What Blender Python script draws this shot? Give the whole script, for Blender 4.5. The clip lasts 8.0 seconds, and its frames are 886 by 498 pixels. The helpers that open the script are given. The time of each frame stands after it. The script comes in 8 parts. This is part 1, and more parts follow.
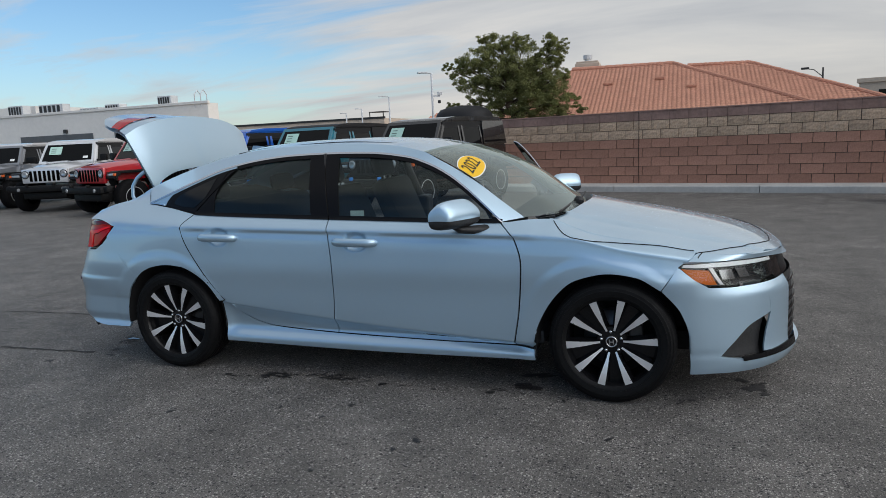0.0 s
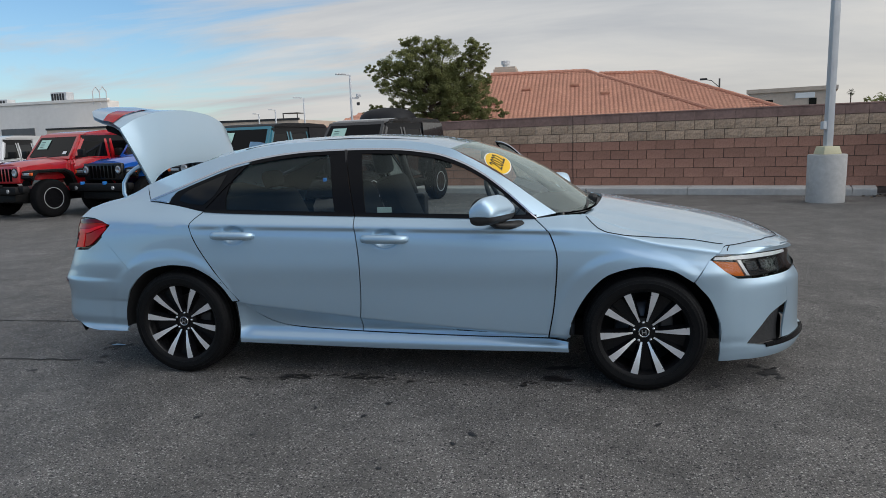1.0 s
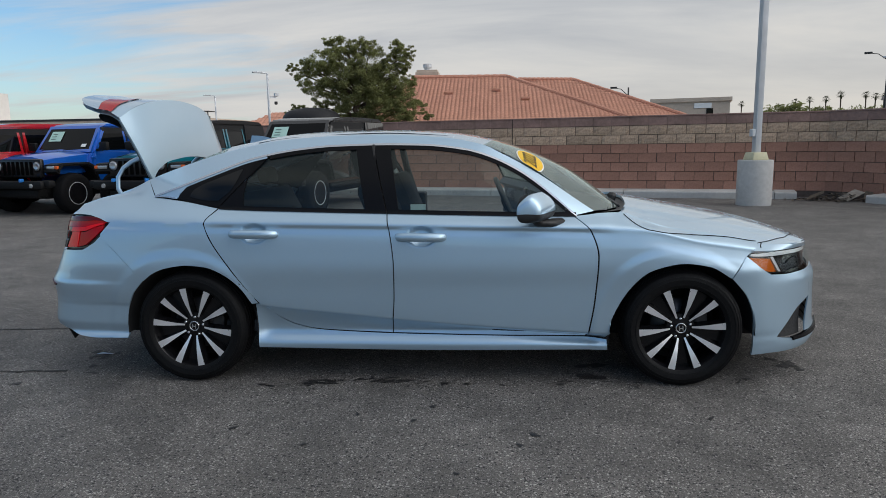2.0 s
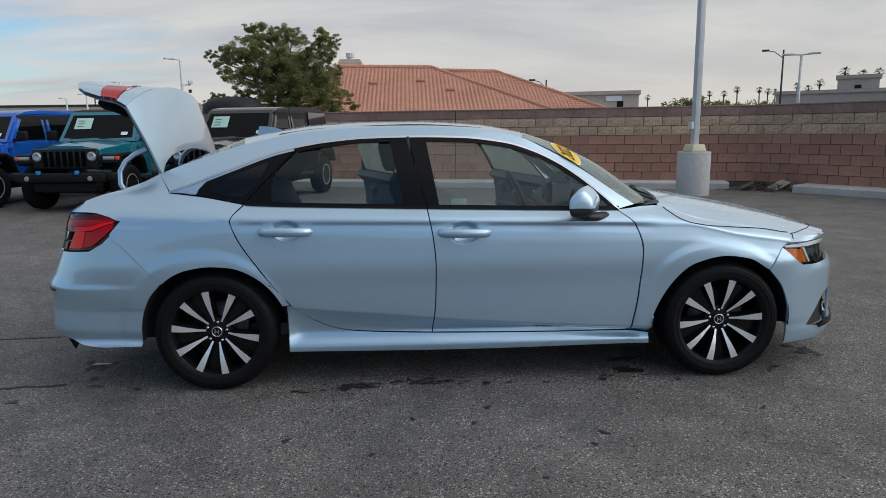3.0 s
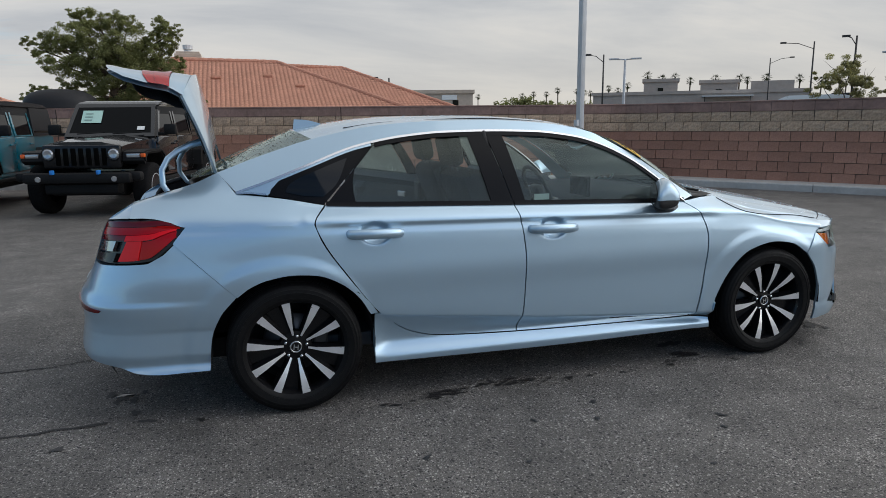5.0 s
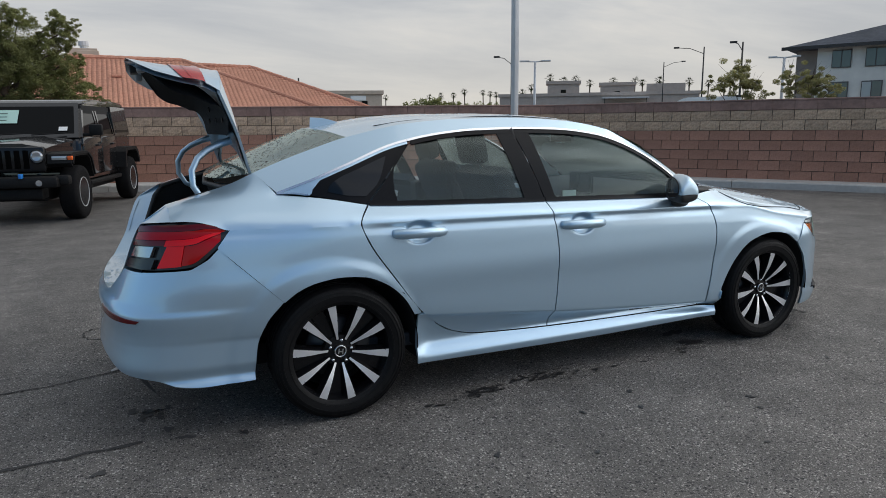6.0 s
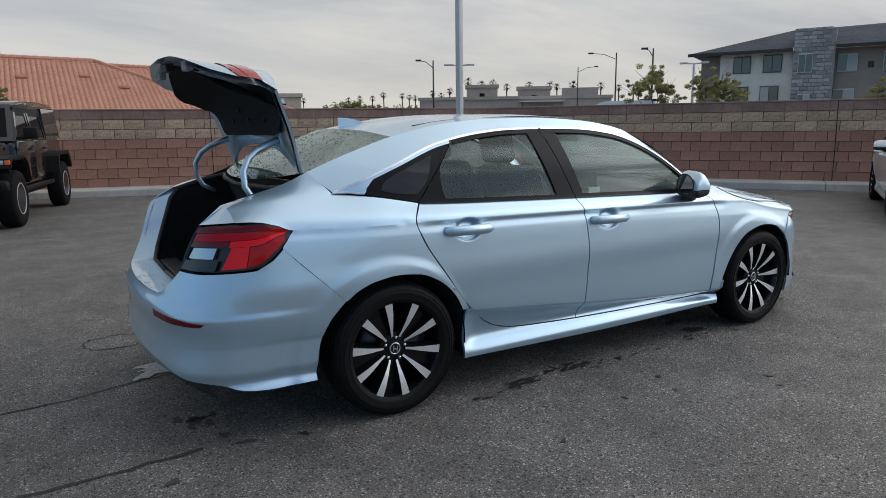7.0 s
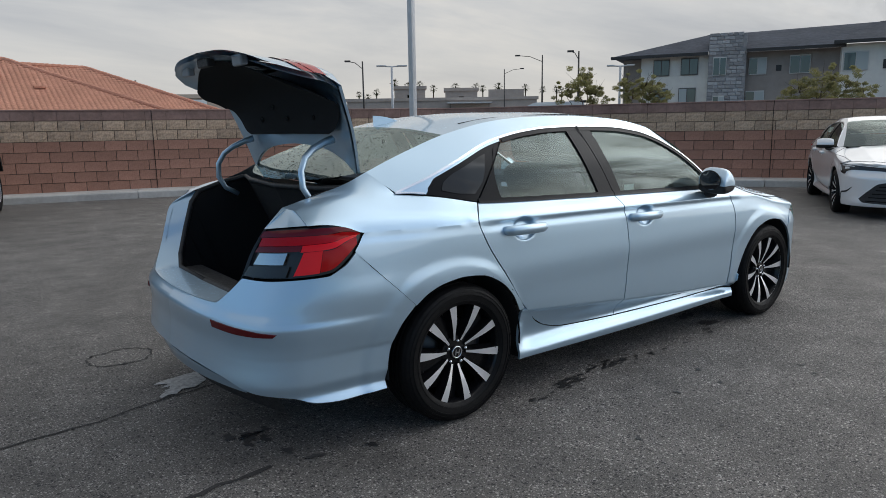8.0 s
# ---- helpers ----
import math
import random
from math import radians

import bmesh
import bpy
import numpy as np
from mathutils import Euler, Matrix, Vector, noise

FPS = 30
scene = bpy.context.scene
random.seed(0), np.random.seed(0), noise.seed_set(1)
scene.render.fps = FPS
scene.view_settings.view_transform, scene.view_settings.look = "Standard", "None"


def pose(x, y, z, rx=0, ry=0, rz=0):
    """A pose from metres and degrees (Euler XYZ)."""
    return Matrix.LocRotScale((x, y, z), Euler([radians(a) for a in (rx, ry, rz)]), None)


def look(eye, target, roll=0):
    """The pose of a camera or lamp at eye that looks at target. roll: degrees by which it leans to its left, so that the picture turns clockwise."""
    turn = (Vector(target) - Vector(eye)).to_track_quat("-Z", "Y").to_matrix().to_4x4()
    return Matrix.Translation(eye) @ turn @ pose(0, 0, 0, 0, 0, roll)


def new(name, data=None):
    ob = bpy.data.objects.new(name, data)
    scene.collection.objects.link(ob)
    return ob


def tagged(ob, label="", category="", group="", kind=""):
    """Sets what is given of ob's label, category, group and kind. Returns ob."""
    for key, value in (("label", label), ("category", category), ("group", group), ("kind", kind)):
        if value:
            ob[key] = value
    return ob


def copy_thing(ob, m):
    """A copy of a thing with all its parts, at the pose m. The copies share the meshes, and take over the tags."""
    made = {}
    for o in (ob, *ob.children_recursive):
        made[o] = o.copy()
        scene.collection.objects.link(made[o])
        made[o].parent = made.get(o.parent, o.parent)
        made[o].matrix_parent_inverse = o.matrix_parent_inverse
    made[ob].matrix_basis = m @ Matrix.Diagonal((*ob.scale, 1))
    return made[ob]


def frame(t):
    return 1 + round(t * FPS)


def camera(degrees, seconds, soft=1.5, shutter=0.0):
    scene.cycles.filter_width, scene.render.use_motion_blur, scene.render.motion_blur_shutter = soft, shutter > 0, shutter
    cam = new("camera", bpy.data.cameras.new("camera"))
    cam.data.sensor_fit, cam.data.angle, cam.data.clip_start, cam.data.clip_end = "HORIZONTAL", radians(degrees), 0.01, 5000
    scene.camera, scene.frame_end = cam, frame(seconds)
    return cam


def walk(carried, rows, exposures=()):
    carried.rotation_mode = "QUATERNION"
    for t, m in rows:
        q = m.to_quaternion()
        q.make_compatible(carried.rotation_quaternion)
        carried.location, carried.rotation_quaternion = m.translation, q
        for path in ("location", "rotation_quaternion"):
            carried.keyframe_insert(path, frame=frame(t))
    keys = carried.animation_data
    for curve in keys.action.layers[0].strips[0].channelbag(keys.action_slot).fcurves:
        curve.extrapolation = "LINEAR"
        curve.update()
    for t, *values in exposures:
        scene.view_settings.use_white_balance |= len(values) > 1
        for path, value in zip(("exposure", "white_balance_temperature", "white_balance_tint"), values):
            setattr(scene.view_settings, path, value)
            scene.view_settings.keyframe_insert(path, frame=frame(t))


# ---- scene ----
cam = camera(66.6, 8.0, 0.6)
PATH = [
    (0, (1.698, -4.26, 1.389), (1.033, -2.401, 1.066), -2.7),
    (0.5, (1.381, -4.419, 1.4), (0.831, -2.524, 1.073), -2.3),
    (1, (1.062, -4.46, 1.379), (0.648, -2.53, 1.055), -2.0),
    (2.5, (0.023, -4.477, 1.357), (-0.013, -2.505, 1.028), -0.7),
    (3, (-0.313, -4.36, 1.374), (-0.224, -2.394, 1.022), -0.7),
    (3.5, (-0.678, -4.354, 1.367), (-0.457, -2.398, 1.013), -0.5),
    (4, (-0.985, -4.307, 1.357), (-0.655, -2.367, 1.001), -0.3),
    (4.5, (-1.276, -4.159, 1.366), (-0.835, -2.241, 1.007), -0.5),
    (6, (-2.174, -3.779, 1.355), (-1.36, -1.988, 0.992), -0.6),
    (6.5, (-2.465, -3.663, 1.346), (-1.537, -1.927, 0.989), -1.0),
    (7, (-2.752, -3.561, 1.344), (-1.73, -1.88, 0.988), -0.7),
    (7.5, (-2.968, -3.334, 1.349), (-1.869, -1.702, 0.989), -0.9),
    (8, (-3.215, -3.153, 1.335), (-2.017, -1.591, 0.98), -0.9),
]
walk(cam, [(t, look(eye, target, roll)) for t, eye, target, roll in PATH])

# ---- sky, sun ----
SUN_AZ, SUN_EL = radians(-22), radians(33)
world = bpy.data.worlds.new("sky")
scene.world = world
world.use_nodes = True
wn, wl = world.node_tree.nodes, world.node_tree.links
wn.clear()


def wnode(kind, **values):
    n = wn.new(kind)
    for k, v in values.items():
        if k in n.inputs:
            n.inputs[k].default_value = v
    return n


def wmath(op, a, b=None):
    n = wn.new("ShaderNodeMath")
    n.operation = op
    for i, v in enumerate((a, b)):
        if v is None:
            continue
        if isinstance(v, (int, float)):
            n.inputs[i].default_value = v
        else:
            wl.new(v, n.inputs[i])
    return n.outputs[0]


def wramp(fac, stops):
    n = wn.new("ShaderNodeValToRGB")
    while len(n.color_ramp.elements) < len(stops):
        n.color_ramp.elements.new(0.5)
    for e, (p, c) in zip(n.color_ramp.elements, stops):
        e.position, e.color = p, (*c, 1) if len(c) == 3 else c
    wl.new(fac, n.inputs[0])
    return n.outputs[0]


def wmix(fac, a, b):
    n = wn.new("ShaderNodeMix")
    n.data_type = "RGBA"
    for i, v in ((0, fac), (6, a), (7, b)):
        if isinstance(v, (int, float)):
            n.inputs[i].default_value = v
        elif isinstance(v, tuple):
            n.inputs[i].default_value = (*v, 1)
        else:
            wl.new(v, n.inputs[i])
    return n.outputs[2]


coord = wn.new("ShaderNodeTexCoord").outputs["Generated"]
sep = wn.new("ShaderNodeSeparateXYZ")
wl.new(coord, sep.inputs[0])
dx, dy, dz = sep.outputs
lift = wmath("ADD", wmath("MAXIMUM", dz, 0.0), 0.16)
plane = wn.new("ShaderNodeCombineXYZ")
wl.new(wmath("DIVIDE", dx, lift), plane.inputs[0])
wl.new(wmath("DIVIDE", dy, lift), plane.inputs[1])
turned = wn.new("ShaderNodeMapping")
turned.inputs["Rotation"].default_value = (0, 0, radians(24))
turned.inputs["Scale"].default_value = (0.55, 1.25, 1)
wl.new(plane.outputs[0], turned.inputs[0])


def wnoise(scale, detail, rough, distortion=0.0, offset=0.0):
    n = wn.new("ShaderNodeTexNoise")
    n.inputs["Scale"].default_value, n.inputs["Detail"].default_value = scale, detail
    n.inputs["Roughness"].default_value, n.inputs["Distortion"].default_value = rough, distortion
    m = wn.new("ShaderNodeVectorMath")
    m.operation = "ADD"
    m.inputs[1].default_value = (offset, offset * 0.7, 0)
    wl.new(turned.outputs[0], m.inputs[0])
    wl.new(m.outputs[0], n.inputs["Vector"])
    return n.outputs[0]


nishita = wn.new("ShaderNodeTexSky")
nishita.sky_type = "NISHITA"
nishita.sun_disc = False
nishita.sun_elevation, nishita.sun_rotation = SUN_EL, radians(90) - SUN_AZ
nishita.dust_density, nishita.ozone_density = 0.8, 1.6
streak = wnoise(1.0, 7, 0.6, 0.5)
veil = wnoise(0.42, 4, 0.55, 0.2, 5.3)
# the clear part of the sky lies away from the sun
lowly = wn.new("ShaderNodeMapRange")
lowly.interpolation_type = "SMOOTHSTEP"
for i, v in ((1, 0.30), (2, 0.55), (3, 1.0), (4, 0.0)):
    lowly.inputs[i].default_value = v
wl.new(dz, lowly.inputs[0])
away = wmath("ADD", wmath("ADD", wmath("MULTIPLY", wmath("MULTIPLY", dx, -0.9), lowly.outputs[0]), wmath("MULTIPLY", wmath("MAXIMUM", wmath("MULTIPLY", dy, -1.0), 0.0), 0.85)), wmath("MULTIPLY", dz, 0.10))
clear = wmath("ADD", wmath("MULTIPLY", away, 0.60), wmath("MULTIPLY", veil, 0.35))
cover = wmath("SUBTRACT", wmath("ADD", streak, 0.385), clear)
amount = wramp(cover, [(0.31, (0, 0, 0)), (0.50, (1, 1, 1))])
cloud = wramp(wnoise(0.8, 6, 0.58, 0.4, 2.1), [(0.34, (3.9, 4.25, 4.8)), (0.5, (5.4, 5.6, 5.85)), (0.64, (6.7, 6.65, 6.55))])
glow = wmath("POWER", wmath("MAXIMUM", wmath("ADD", wmath("MULTIPLY", dx, 0.6), wmath("MULTIPLY", dy, 0.8)), 0.0), 2.0)
low = wmath("POWER", wmath("SUBTRACT", 1.0, wmath("MAXIMUM", dz, 0.0)), 9.0)
warm = wmath("MULTIPLY", wmath("MULTIPLY", glow, wmath("POWER", low, 0.8)), 0.60)
# the veiled sun lights the cloud round it
near = wmath("ADD", wmath("ADD", wmath("MULTIPLY", dx, math.cos(SUN_AZ) * math.cos(SUN_EL)), wmath("MULTIPLY", dy, math.sin(SUN_AZ) * math.cos(SUN_EL))), wmath("MULTIPLY", dz, math.sin(SUN_EL)))
patchy = wramp(wnoise(4.2, 6, 0.60, 0.7, 7.7), [(0.40, (0.06, 0.06, 0.06)), (0.50, (0.55, 0.55, 0.55)), (0.62, (1.0, 1.0, 1.0))])
near = wmath("ADD", wmath("MULTIPLY", wmath("MULTIPLY", wmath("POWER", wmath("MAXIMUM", near, 0.0), 10.0), patchy), 7.5), 1.0)
grown = wn.new("ShaderNodeVectorMath")
grown.operation = "SCALE"
wl.new(cloud, grown.inputs[0])
wl.new(near, grown.inputs["Scale"])
cloud = grown.outputs[0]
cloud = wmix(warm, cloud, (6.4, 6.05, 5.25))
blue = wn.new("ShaderNodeVectorMath")
blue.operation = "MULTIPLY"
wl.new(nishita.outputs[0], blue.inputs[0])
blue.inputs[1].default_value = (0.80, 1.05, 1.2)
overall = wmix(amount, blue.outputs[0], cloud)
haze = wmath("MULTIPLY", wmath("POWER", low, 1.7), 0.7)
overall = wmix(haze, overall, (6.4, 6.1, 5.6))
back = wn.new("ShaderNodeBackground")
back.inputs["Strength"].default_value = 0.105
wl.new(overall, back.inputs["Color"])
wl.new(back.outputs[0], wn.new("ShaderNodeOutputWorld").inputs[0])

sun = new("sun", bpy.data.lights.new("sun", "SUN"))
sun.data.energy, sun.data.angle, sun.data.color = 1.0, radians(100), (1.0, 0.94, 0.86)
sun.matrix_world = look((0, 0, 30), (-math.cos(SUN_AZ) * math.cos(SUN_EL), -math.sin(SUN_AZ) * math.cos(SUN_EL), 30 - math.sin(SUN_EL)))

# ---- materials ----
def mat(name, base, second=None, scale=8.0, rough=0.6, bump=0.0, bump_scale=60.0, metal=0.0, coat=0.0, vary=0.0, blotch=0.0, spread=0.1, wear=0.0):
    """A procedural surface: two colours mixed by fine and broad noise, uneven gloss, fine relief; vary: random brightness from object to object."""
    m = bpy.data.materials.new(name)
    m.use_nodes = True
    n, l = m.node_tree.nodes, m.node_tree.links
    b = n["Principled BSDF"]
    b.inputs["Metallic"].default_value = metal
    b.inputs["Coat Weight"].default_value = coat
    b.inputs["Coat Roughness"].default_value = 0.03
    tc = n.new("ShaderNodeTexCoord").outputs["Object"]

    def tex(s, d=5, r=0.6):
        t = n.new("ShaderNodeTexNoise")
        t.inputs["Scale"].default_value, t.inputs["Detail"].default_value, t.inputs["Roughness"].default_value = s, d, r
        l.new(tc, t.inputs["Vector"])
        return t.outputs[0]

    def ramp(f, lo, hi, a, c):
        r = n.new("ShaderNodeMapRange")
        r.inputs[1].default_value, r.inputs[2].default_value, r.inputs[3].default_value, r.inputs[4].default_value = lo, hi, a, c
        l.new(f, r.inputs[0])
        return r.outputs[0]

    def mix(f, a, c, mode="MIX"):
        x = n.new("ShaderNodeMix")
        x.data_type, x.blend_type = "RGBA", mode
        for i, v in ((0, f), (6, a), (7, c)):
            if isinstance(v, (int, float)):
                x.inputs[i].default_value = v
            elif isinstance(v, tuple):
                x.inputs[i].default_value = (*v, 1)
            else:
                l.new(v, x.inputs[i])
        return x.outputs[2]

    second = second or tuple(c * 0.82 for c in base)
    col = mix(ramp(tex(scale), 0.35, 0.65, 0, 1), tuple(base), tuple(second))
    if blotch:
        big = ramp(tex(scale * 0.11, 4), 0.35, 0.7, 1 - blotch, 1 + blotch * 0.6)
        v = n.new("ShaderNodeCombineColor")
        for i in range(3):
            l.new(big, v.inputs[i])
        col = mix(1.0, col, v.outputs[0], "MULTIPLY")
    if vary:
        v = n.new("ShaderNodeCombineColor")
        rnd = ramp(n.new("ShaderNodeObjectInfo").outputs["Random"], 0, 1, 1 - vary, 1 + vary)
        for i in range(3):
            l.new(rnd, v.inputs[i])
        col = mix(1.0, col, v.outputs[0], "MULTIPLY")
    l.new(col, b.inputs["Base Color"])
    l.new(ramp(tex(scale * 1.7, 3), 0.3, 0.7, max(0.02, rough - spread), min(1, rough + spread)), b.inputs["Roughness"])
    if bump:
        bp = n.new("ShaderNodeBump")
        bp.inputs["Strength"].default_value = bump
        bp.inputs["Distance"].default_value = 0.01
        l.new(tex(bump_scale, 6, 0.65), bp.inputs["Height"])
        l.new(bp.outputs[0], b.inputs["Normal"])
    return m


def plain(name, base, rough=0.4, metal=0.0, coat=0.0, spec=0.5):
    """A surface that really is of one colour: trim, lamp inserts, small fittings."""
    m = bpy.data.materials.new(name)
    m.use_nodes = True
    b = m.node_tree.nodes["Principled BSDF"]
    b.inputs["Base Color"].default_value = (*base, 1)
    b.inputs["Roughness"].default_value, b.inputs["Metallic"].default_value, b.inputs["Coat Weight"].default_value = rough, metal, coat
    b.inputs["Coat Roughness"].default_value = 0.03
    b.inputs["Specular IOR Level"].default_value = spec
    return m


def glass(name, tint, gloss=0.02, drops=0.0, index=1.8, film=0.0):
    """Thin tinted glass: lets light straight through, tinted, and reflects by Fresnel; drops: relief of dried rain."""
    m = bpy.data.materials.new(name)
    m.use_nodes = True
    n, l = m.node_tree.nodes, m.node_tree.links
    n.clear()
    clear = n.new("ShaderNodeBsdfTransparent")
    clear.inputs[0].default_value = (*tint, 1)
    shine = n.new("ShaderNodeBsdfGlossy")
    shine.inputs["Roughness"].default_value = gloss
    shine.inputs["Color"].default_value = (0.88, 1.0, 0.95, 1)
    fres = n.new("ShaderNodeFresnel")
    fres.inputs[0].default_value = index
    mx = n.new("ShaderNodeMixShader")
    l.new(fres.outputs[0], mx.inputs[0])
    l.new(clear.outputs[0], mx.inputs[1])
    l.new(shine.outputs[0], mx.inputs[2])
    out = n.new("ShaderNodeOutputMaterial")
    last = mx.outputs[0]
    if film:
        # a thin, uneven milky haze mixed into the glass as a pale diffuse layer
        haze_layer = n.new("ShaderNodeBsdfDiffuse")
        haze_layer.inputs[0].default_value = (0.72, 0.80, 0.78, 1)
        nz = n.new("ShaderNodeTexNoise")
        nz.inputs["Scale"].default_value, nz.inputs["Detail"].default_value = 5.0, 5.0
        l.new(n.new("ShaderNodeTexCoord").outputs["Object"], nz.inputs["Vector"])
        amt = n.new("ShaderNodeMapRange")
        amt.inputs[1].default_value, amt.inputs[2].default_value = 0.3, 0.7
        amt.inputs[3].default_value, amt.inputs[4].default_value = film * 0.6, film * 1.4
        l.new(nz.outputs[0], amt.inputs[0])
        mf = n.new("ShaderNodeMixShader")
        l.new(amt.outputs[0], mf.inputs[0])
        l.new(last, mf.inputs[1])
        l.new(haze_layer.outputs[0], mf.inputs[2])
        last = mf.outputs[0]
    if drops:
        tc = n.new("ShaderNodeTexCoord").outputs["Object"]
        v = n.new("ShaderNodeTexVoronoi")
        v.inputs["Scale"].default_value = 105.0
        l.new(tc, v.inputs["Vector"])
        big = n.new("ShaderNodeTexNoise")
        big.inputs["Scale"].default_value, big.inputs["Detail"].default_value = 7.0, 3.0
        l.new(tc, big.inputs["Vector"])
        s = n.new("ShaderNodeMath")
        s.operation = "MULTIPLY"
        s.inputs[1].default_value = 0.42 * drops
        l.new(big.outputs[0], s.inputs[0])
        c = n.new("ShaderNodeMath")
        c.operation = "LESS_THAN"
        l.new(v.outputs["Distance"], c.inputs[0])
        l.new(s.outputs[0], c.inputs[1])
        spot = n.new("ShaderNodeBsdfGlass")
        spot.inputs["Color"].default_value = (0.75, 0.8, 0.82, 1)
        spot.inputs["Roughness"].default_value = 0.25
        spot.inputs["IOR"].default_value = 1.33
        mx2 = n.new("ShaderNodeMixShader")
        l.new(c.outputs[0], mx2.inputs[0])
        l.new(last, mx2.inputs[1])
        l.new(spot.outputs[0], mx2.inputs[2])
        last = mx2.outputs[0]
    l.new(last, out.inputs[0])
    return m


def car_paint(name, base, flake=0.35, rough=0.32):
    """Metallic paint under clear coat, with a fine flake."""
    m = bpy.data.materials.new(name)
    m.use_nodes = True
    n, l = m.node_tree.nodes, m.node_tree.links
    b = n["Principled BSDF"]
    b.inputs["Base Color"].default_value = (*base, 1)
    b.inputs["Metallic"].default_value = flake
    b.inputs["Coat Weight"].default_value, b.inputs["Coat Roughness"].default_value, b.inputs["Coat IOR"].default_value = 1.0, 0.012, 1.62
    tc = n.new("ShaderNodeTexCoord").outputs["Object"]
    t = n.new("ShaderNodeTexNoise")
    t.inputs["Scale"].default_value, t.inputs["Detail"].default_value = 9.0, 6.0
    l.new(tc, t.inputs["Vector"])
    r = n.new("ShaderNodeMapRange")
    r.inputs[3].default_value, r.inputs[4].default_value = rough - 0.04, rough + 0.06
    l.new(t.outputs[0], r.inputs[0])
    l.new(r.outputs[0], b.inputs["Roughness"])
    return m


ASPHALT = mat("asphalt", (0.154, 0.143, 0.132), (0.070, 0.0645, 0.059), 110, 0.68, 0.9, 150, blotch=0.0, spread=0.1)
def aggregate(m):
    """Pale and dark stone chips in the asphalt, and broad traffic-worn patches."""
    n, l = m.node_tree.nodes, m.node_tree.links
    b = n["Principled BSDF"]
    b.inputs["Specular IOR Level"].default_value = 0.6
    col = b.inputs["Base Color"].links[0].from_socket
    tc = n.new("ShaderNodeTexCoord").outputs["Object"]

    def chips(scale, size, colour, prev):
        v = n.new("ShaderNodeTexVoronoi")
        v.inputs["Scale"].default_value = scale
        l.new(tc, v.inputs["Vector"])
        sp = n.new("ShaderNodeSeparateColor")
        l.new(v.outputs["Color"], sp.inputs[0])
        k = n.new("ShaderNodeMath")
        k.operation = "MULTIPLY"
        k.inputs[1].default_value = size
        l.new(sp.outputs[0], k.inputs[0])
        c = n.new("ShaderNodeMath")
        c.operation = "LESS_THAN"
        l.new(v.outputs["Distance"], c.inputs[0])
        l.new(k.outputs[0], c.inputs[1])
        x = n.new("ShaderNodeMix")
        x.data_type = "RGBA"
        l.new(c.outputs[0], x.inputs[0])
        l.new(prev, x.inputs[6])
        x.inputs[7].default_value = (*colour, 1)
        return x.outputs[2]

    col = chips(125, 0.46, (0.30, 0.285, 0.265), col)
    col = chips(92, 0.44, (0.013, 0.0125, 0.012), col)
    col = chips(60, 0.32, (0.38, 0.36, 0.33), col)
    col = chips(41, 0.30, (0.014, 0.013, 0.013), col)
    col = chips(24, 0.16, (0.36, 0.345, 0.32), col)
    col = chips(17, 0.15, (0.018, 0.017, 0.017), col)
    for scale, low, high in ((2.6, 0.86, 1.13), (0.22, 0.90, 1.12), (1.3, 0.84, 1.14), (6.0, 0.84, 1.14), (0.06, 0.94, 1.06)):
        t = n.new("ShaderNodeTexNoise")
        t.inputs["Scale"].default_value, t.inputs["Detail"].default_value = scale, 5.0
        l.new(tc, t.inputs["Vector"])
        r = n.new("ShaderNodeMapRange")
        r.inputs[1].default_value, r.inputs[2].default_value, r.inputs[3].default_value, r.inputs[4].default_value = 0.32, 0.68, low, high
        l.new(t.outputs[0], r.inputs[0])
        g = n.new("ShaderNodeCombineColor")
        for i in range(3):
            l.new(r.outputs[0], g.inputs[i])
        x = n.new("ShaderNodeMix")
        x.data_type, x.blend_type = "RGBA", "MULTIPLY"
        x.inputs[0].default_value = 1.0
        l.new(col, x.inputs[6])
        l.new(g.outputs[0], x.inputs[7])
        col = x.outputs[2]
    l.new(col, b.inputs["Base Color"])


aggregate(ASPHALT)
CONCRETE = mat("concrete", (0.53, 0.515, 0.49), (0.47, 0.455, 0.43), 14, 0.85, 0.25, 90, blotch=0.12)
MORTAR = mat("mortar", (0.12, 0.092, 0.078), (0.085, 0.066, 0.056), 20, 0.9, 0.3, 80)
BLOCK_RED = mat("block_red", (0.43, 0.225, 0.160), (0.335, 0.175, 0.126), 30, 0.9, 0.35, 150, vary=0.13, blotch=0.15)
BLOCK_TAN = mat("block_tan", (0.60, 0.435, 0.310), (0.38, 0.27, 0.19), 26, 0.92, 0.9, 70, vary=0.15, blotch=0.2)
BLOCK_CAP = mat("block_cap", (0.33, 0.208, 0.175), (0.26, 0.165, 0.14), 12, 0.9, 0.3, 120, vary=0.06, blotch=0.25)
ROOF_TILE = mat("roof_tile", (0.66, 0.345, 0.245), (0.50, 0.235, 0.16), 9, 0.85, 0.3, 30, vary=0.03, blotch=0.1)
STUCCO_WHITE = mat("stucco_white", (0.76, 0.735, 0.70), (0.72, 0.695, 0.66), 3, 0.9, 0.2, 60, blotch=0.04)
STUCCO_BEIGE = mat("stucco_beige", (0.58, 0.475, 0.385), (0.52, 0.425, 0.34), 2, 0.9, 0.2, 60, blotch=0.1)
STUCCO_TAUPE = mat("stucco_taupe", (0.34, 0.295, 0.265), (0.30, 0.26, 0.235), 2, 0.9, 0.2, 60, blotch=0.1)
STUCCO_CREAM = mat("stucco_cream", (0.80, 0.765, 0.70), (0.74, 0.70, 0.64), 2, 0.9, 0.2, 60, blotch=0.1)
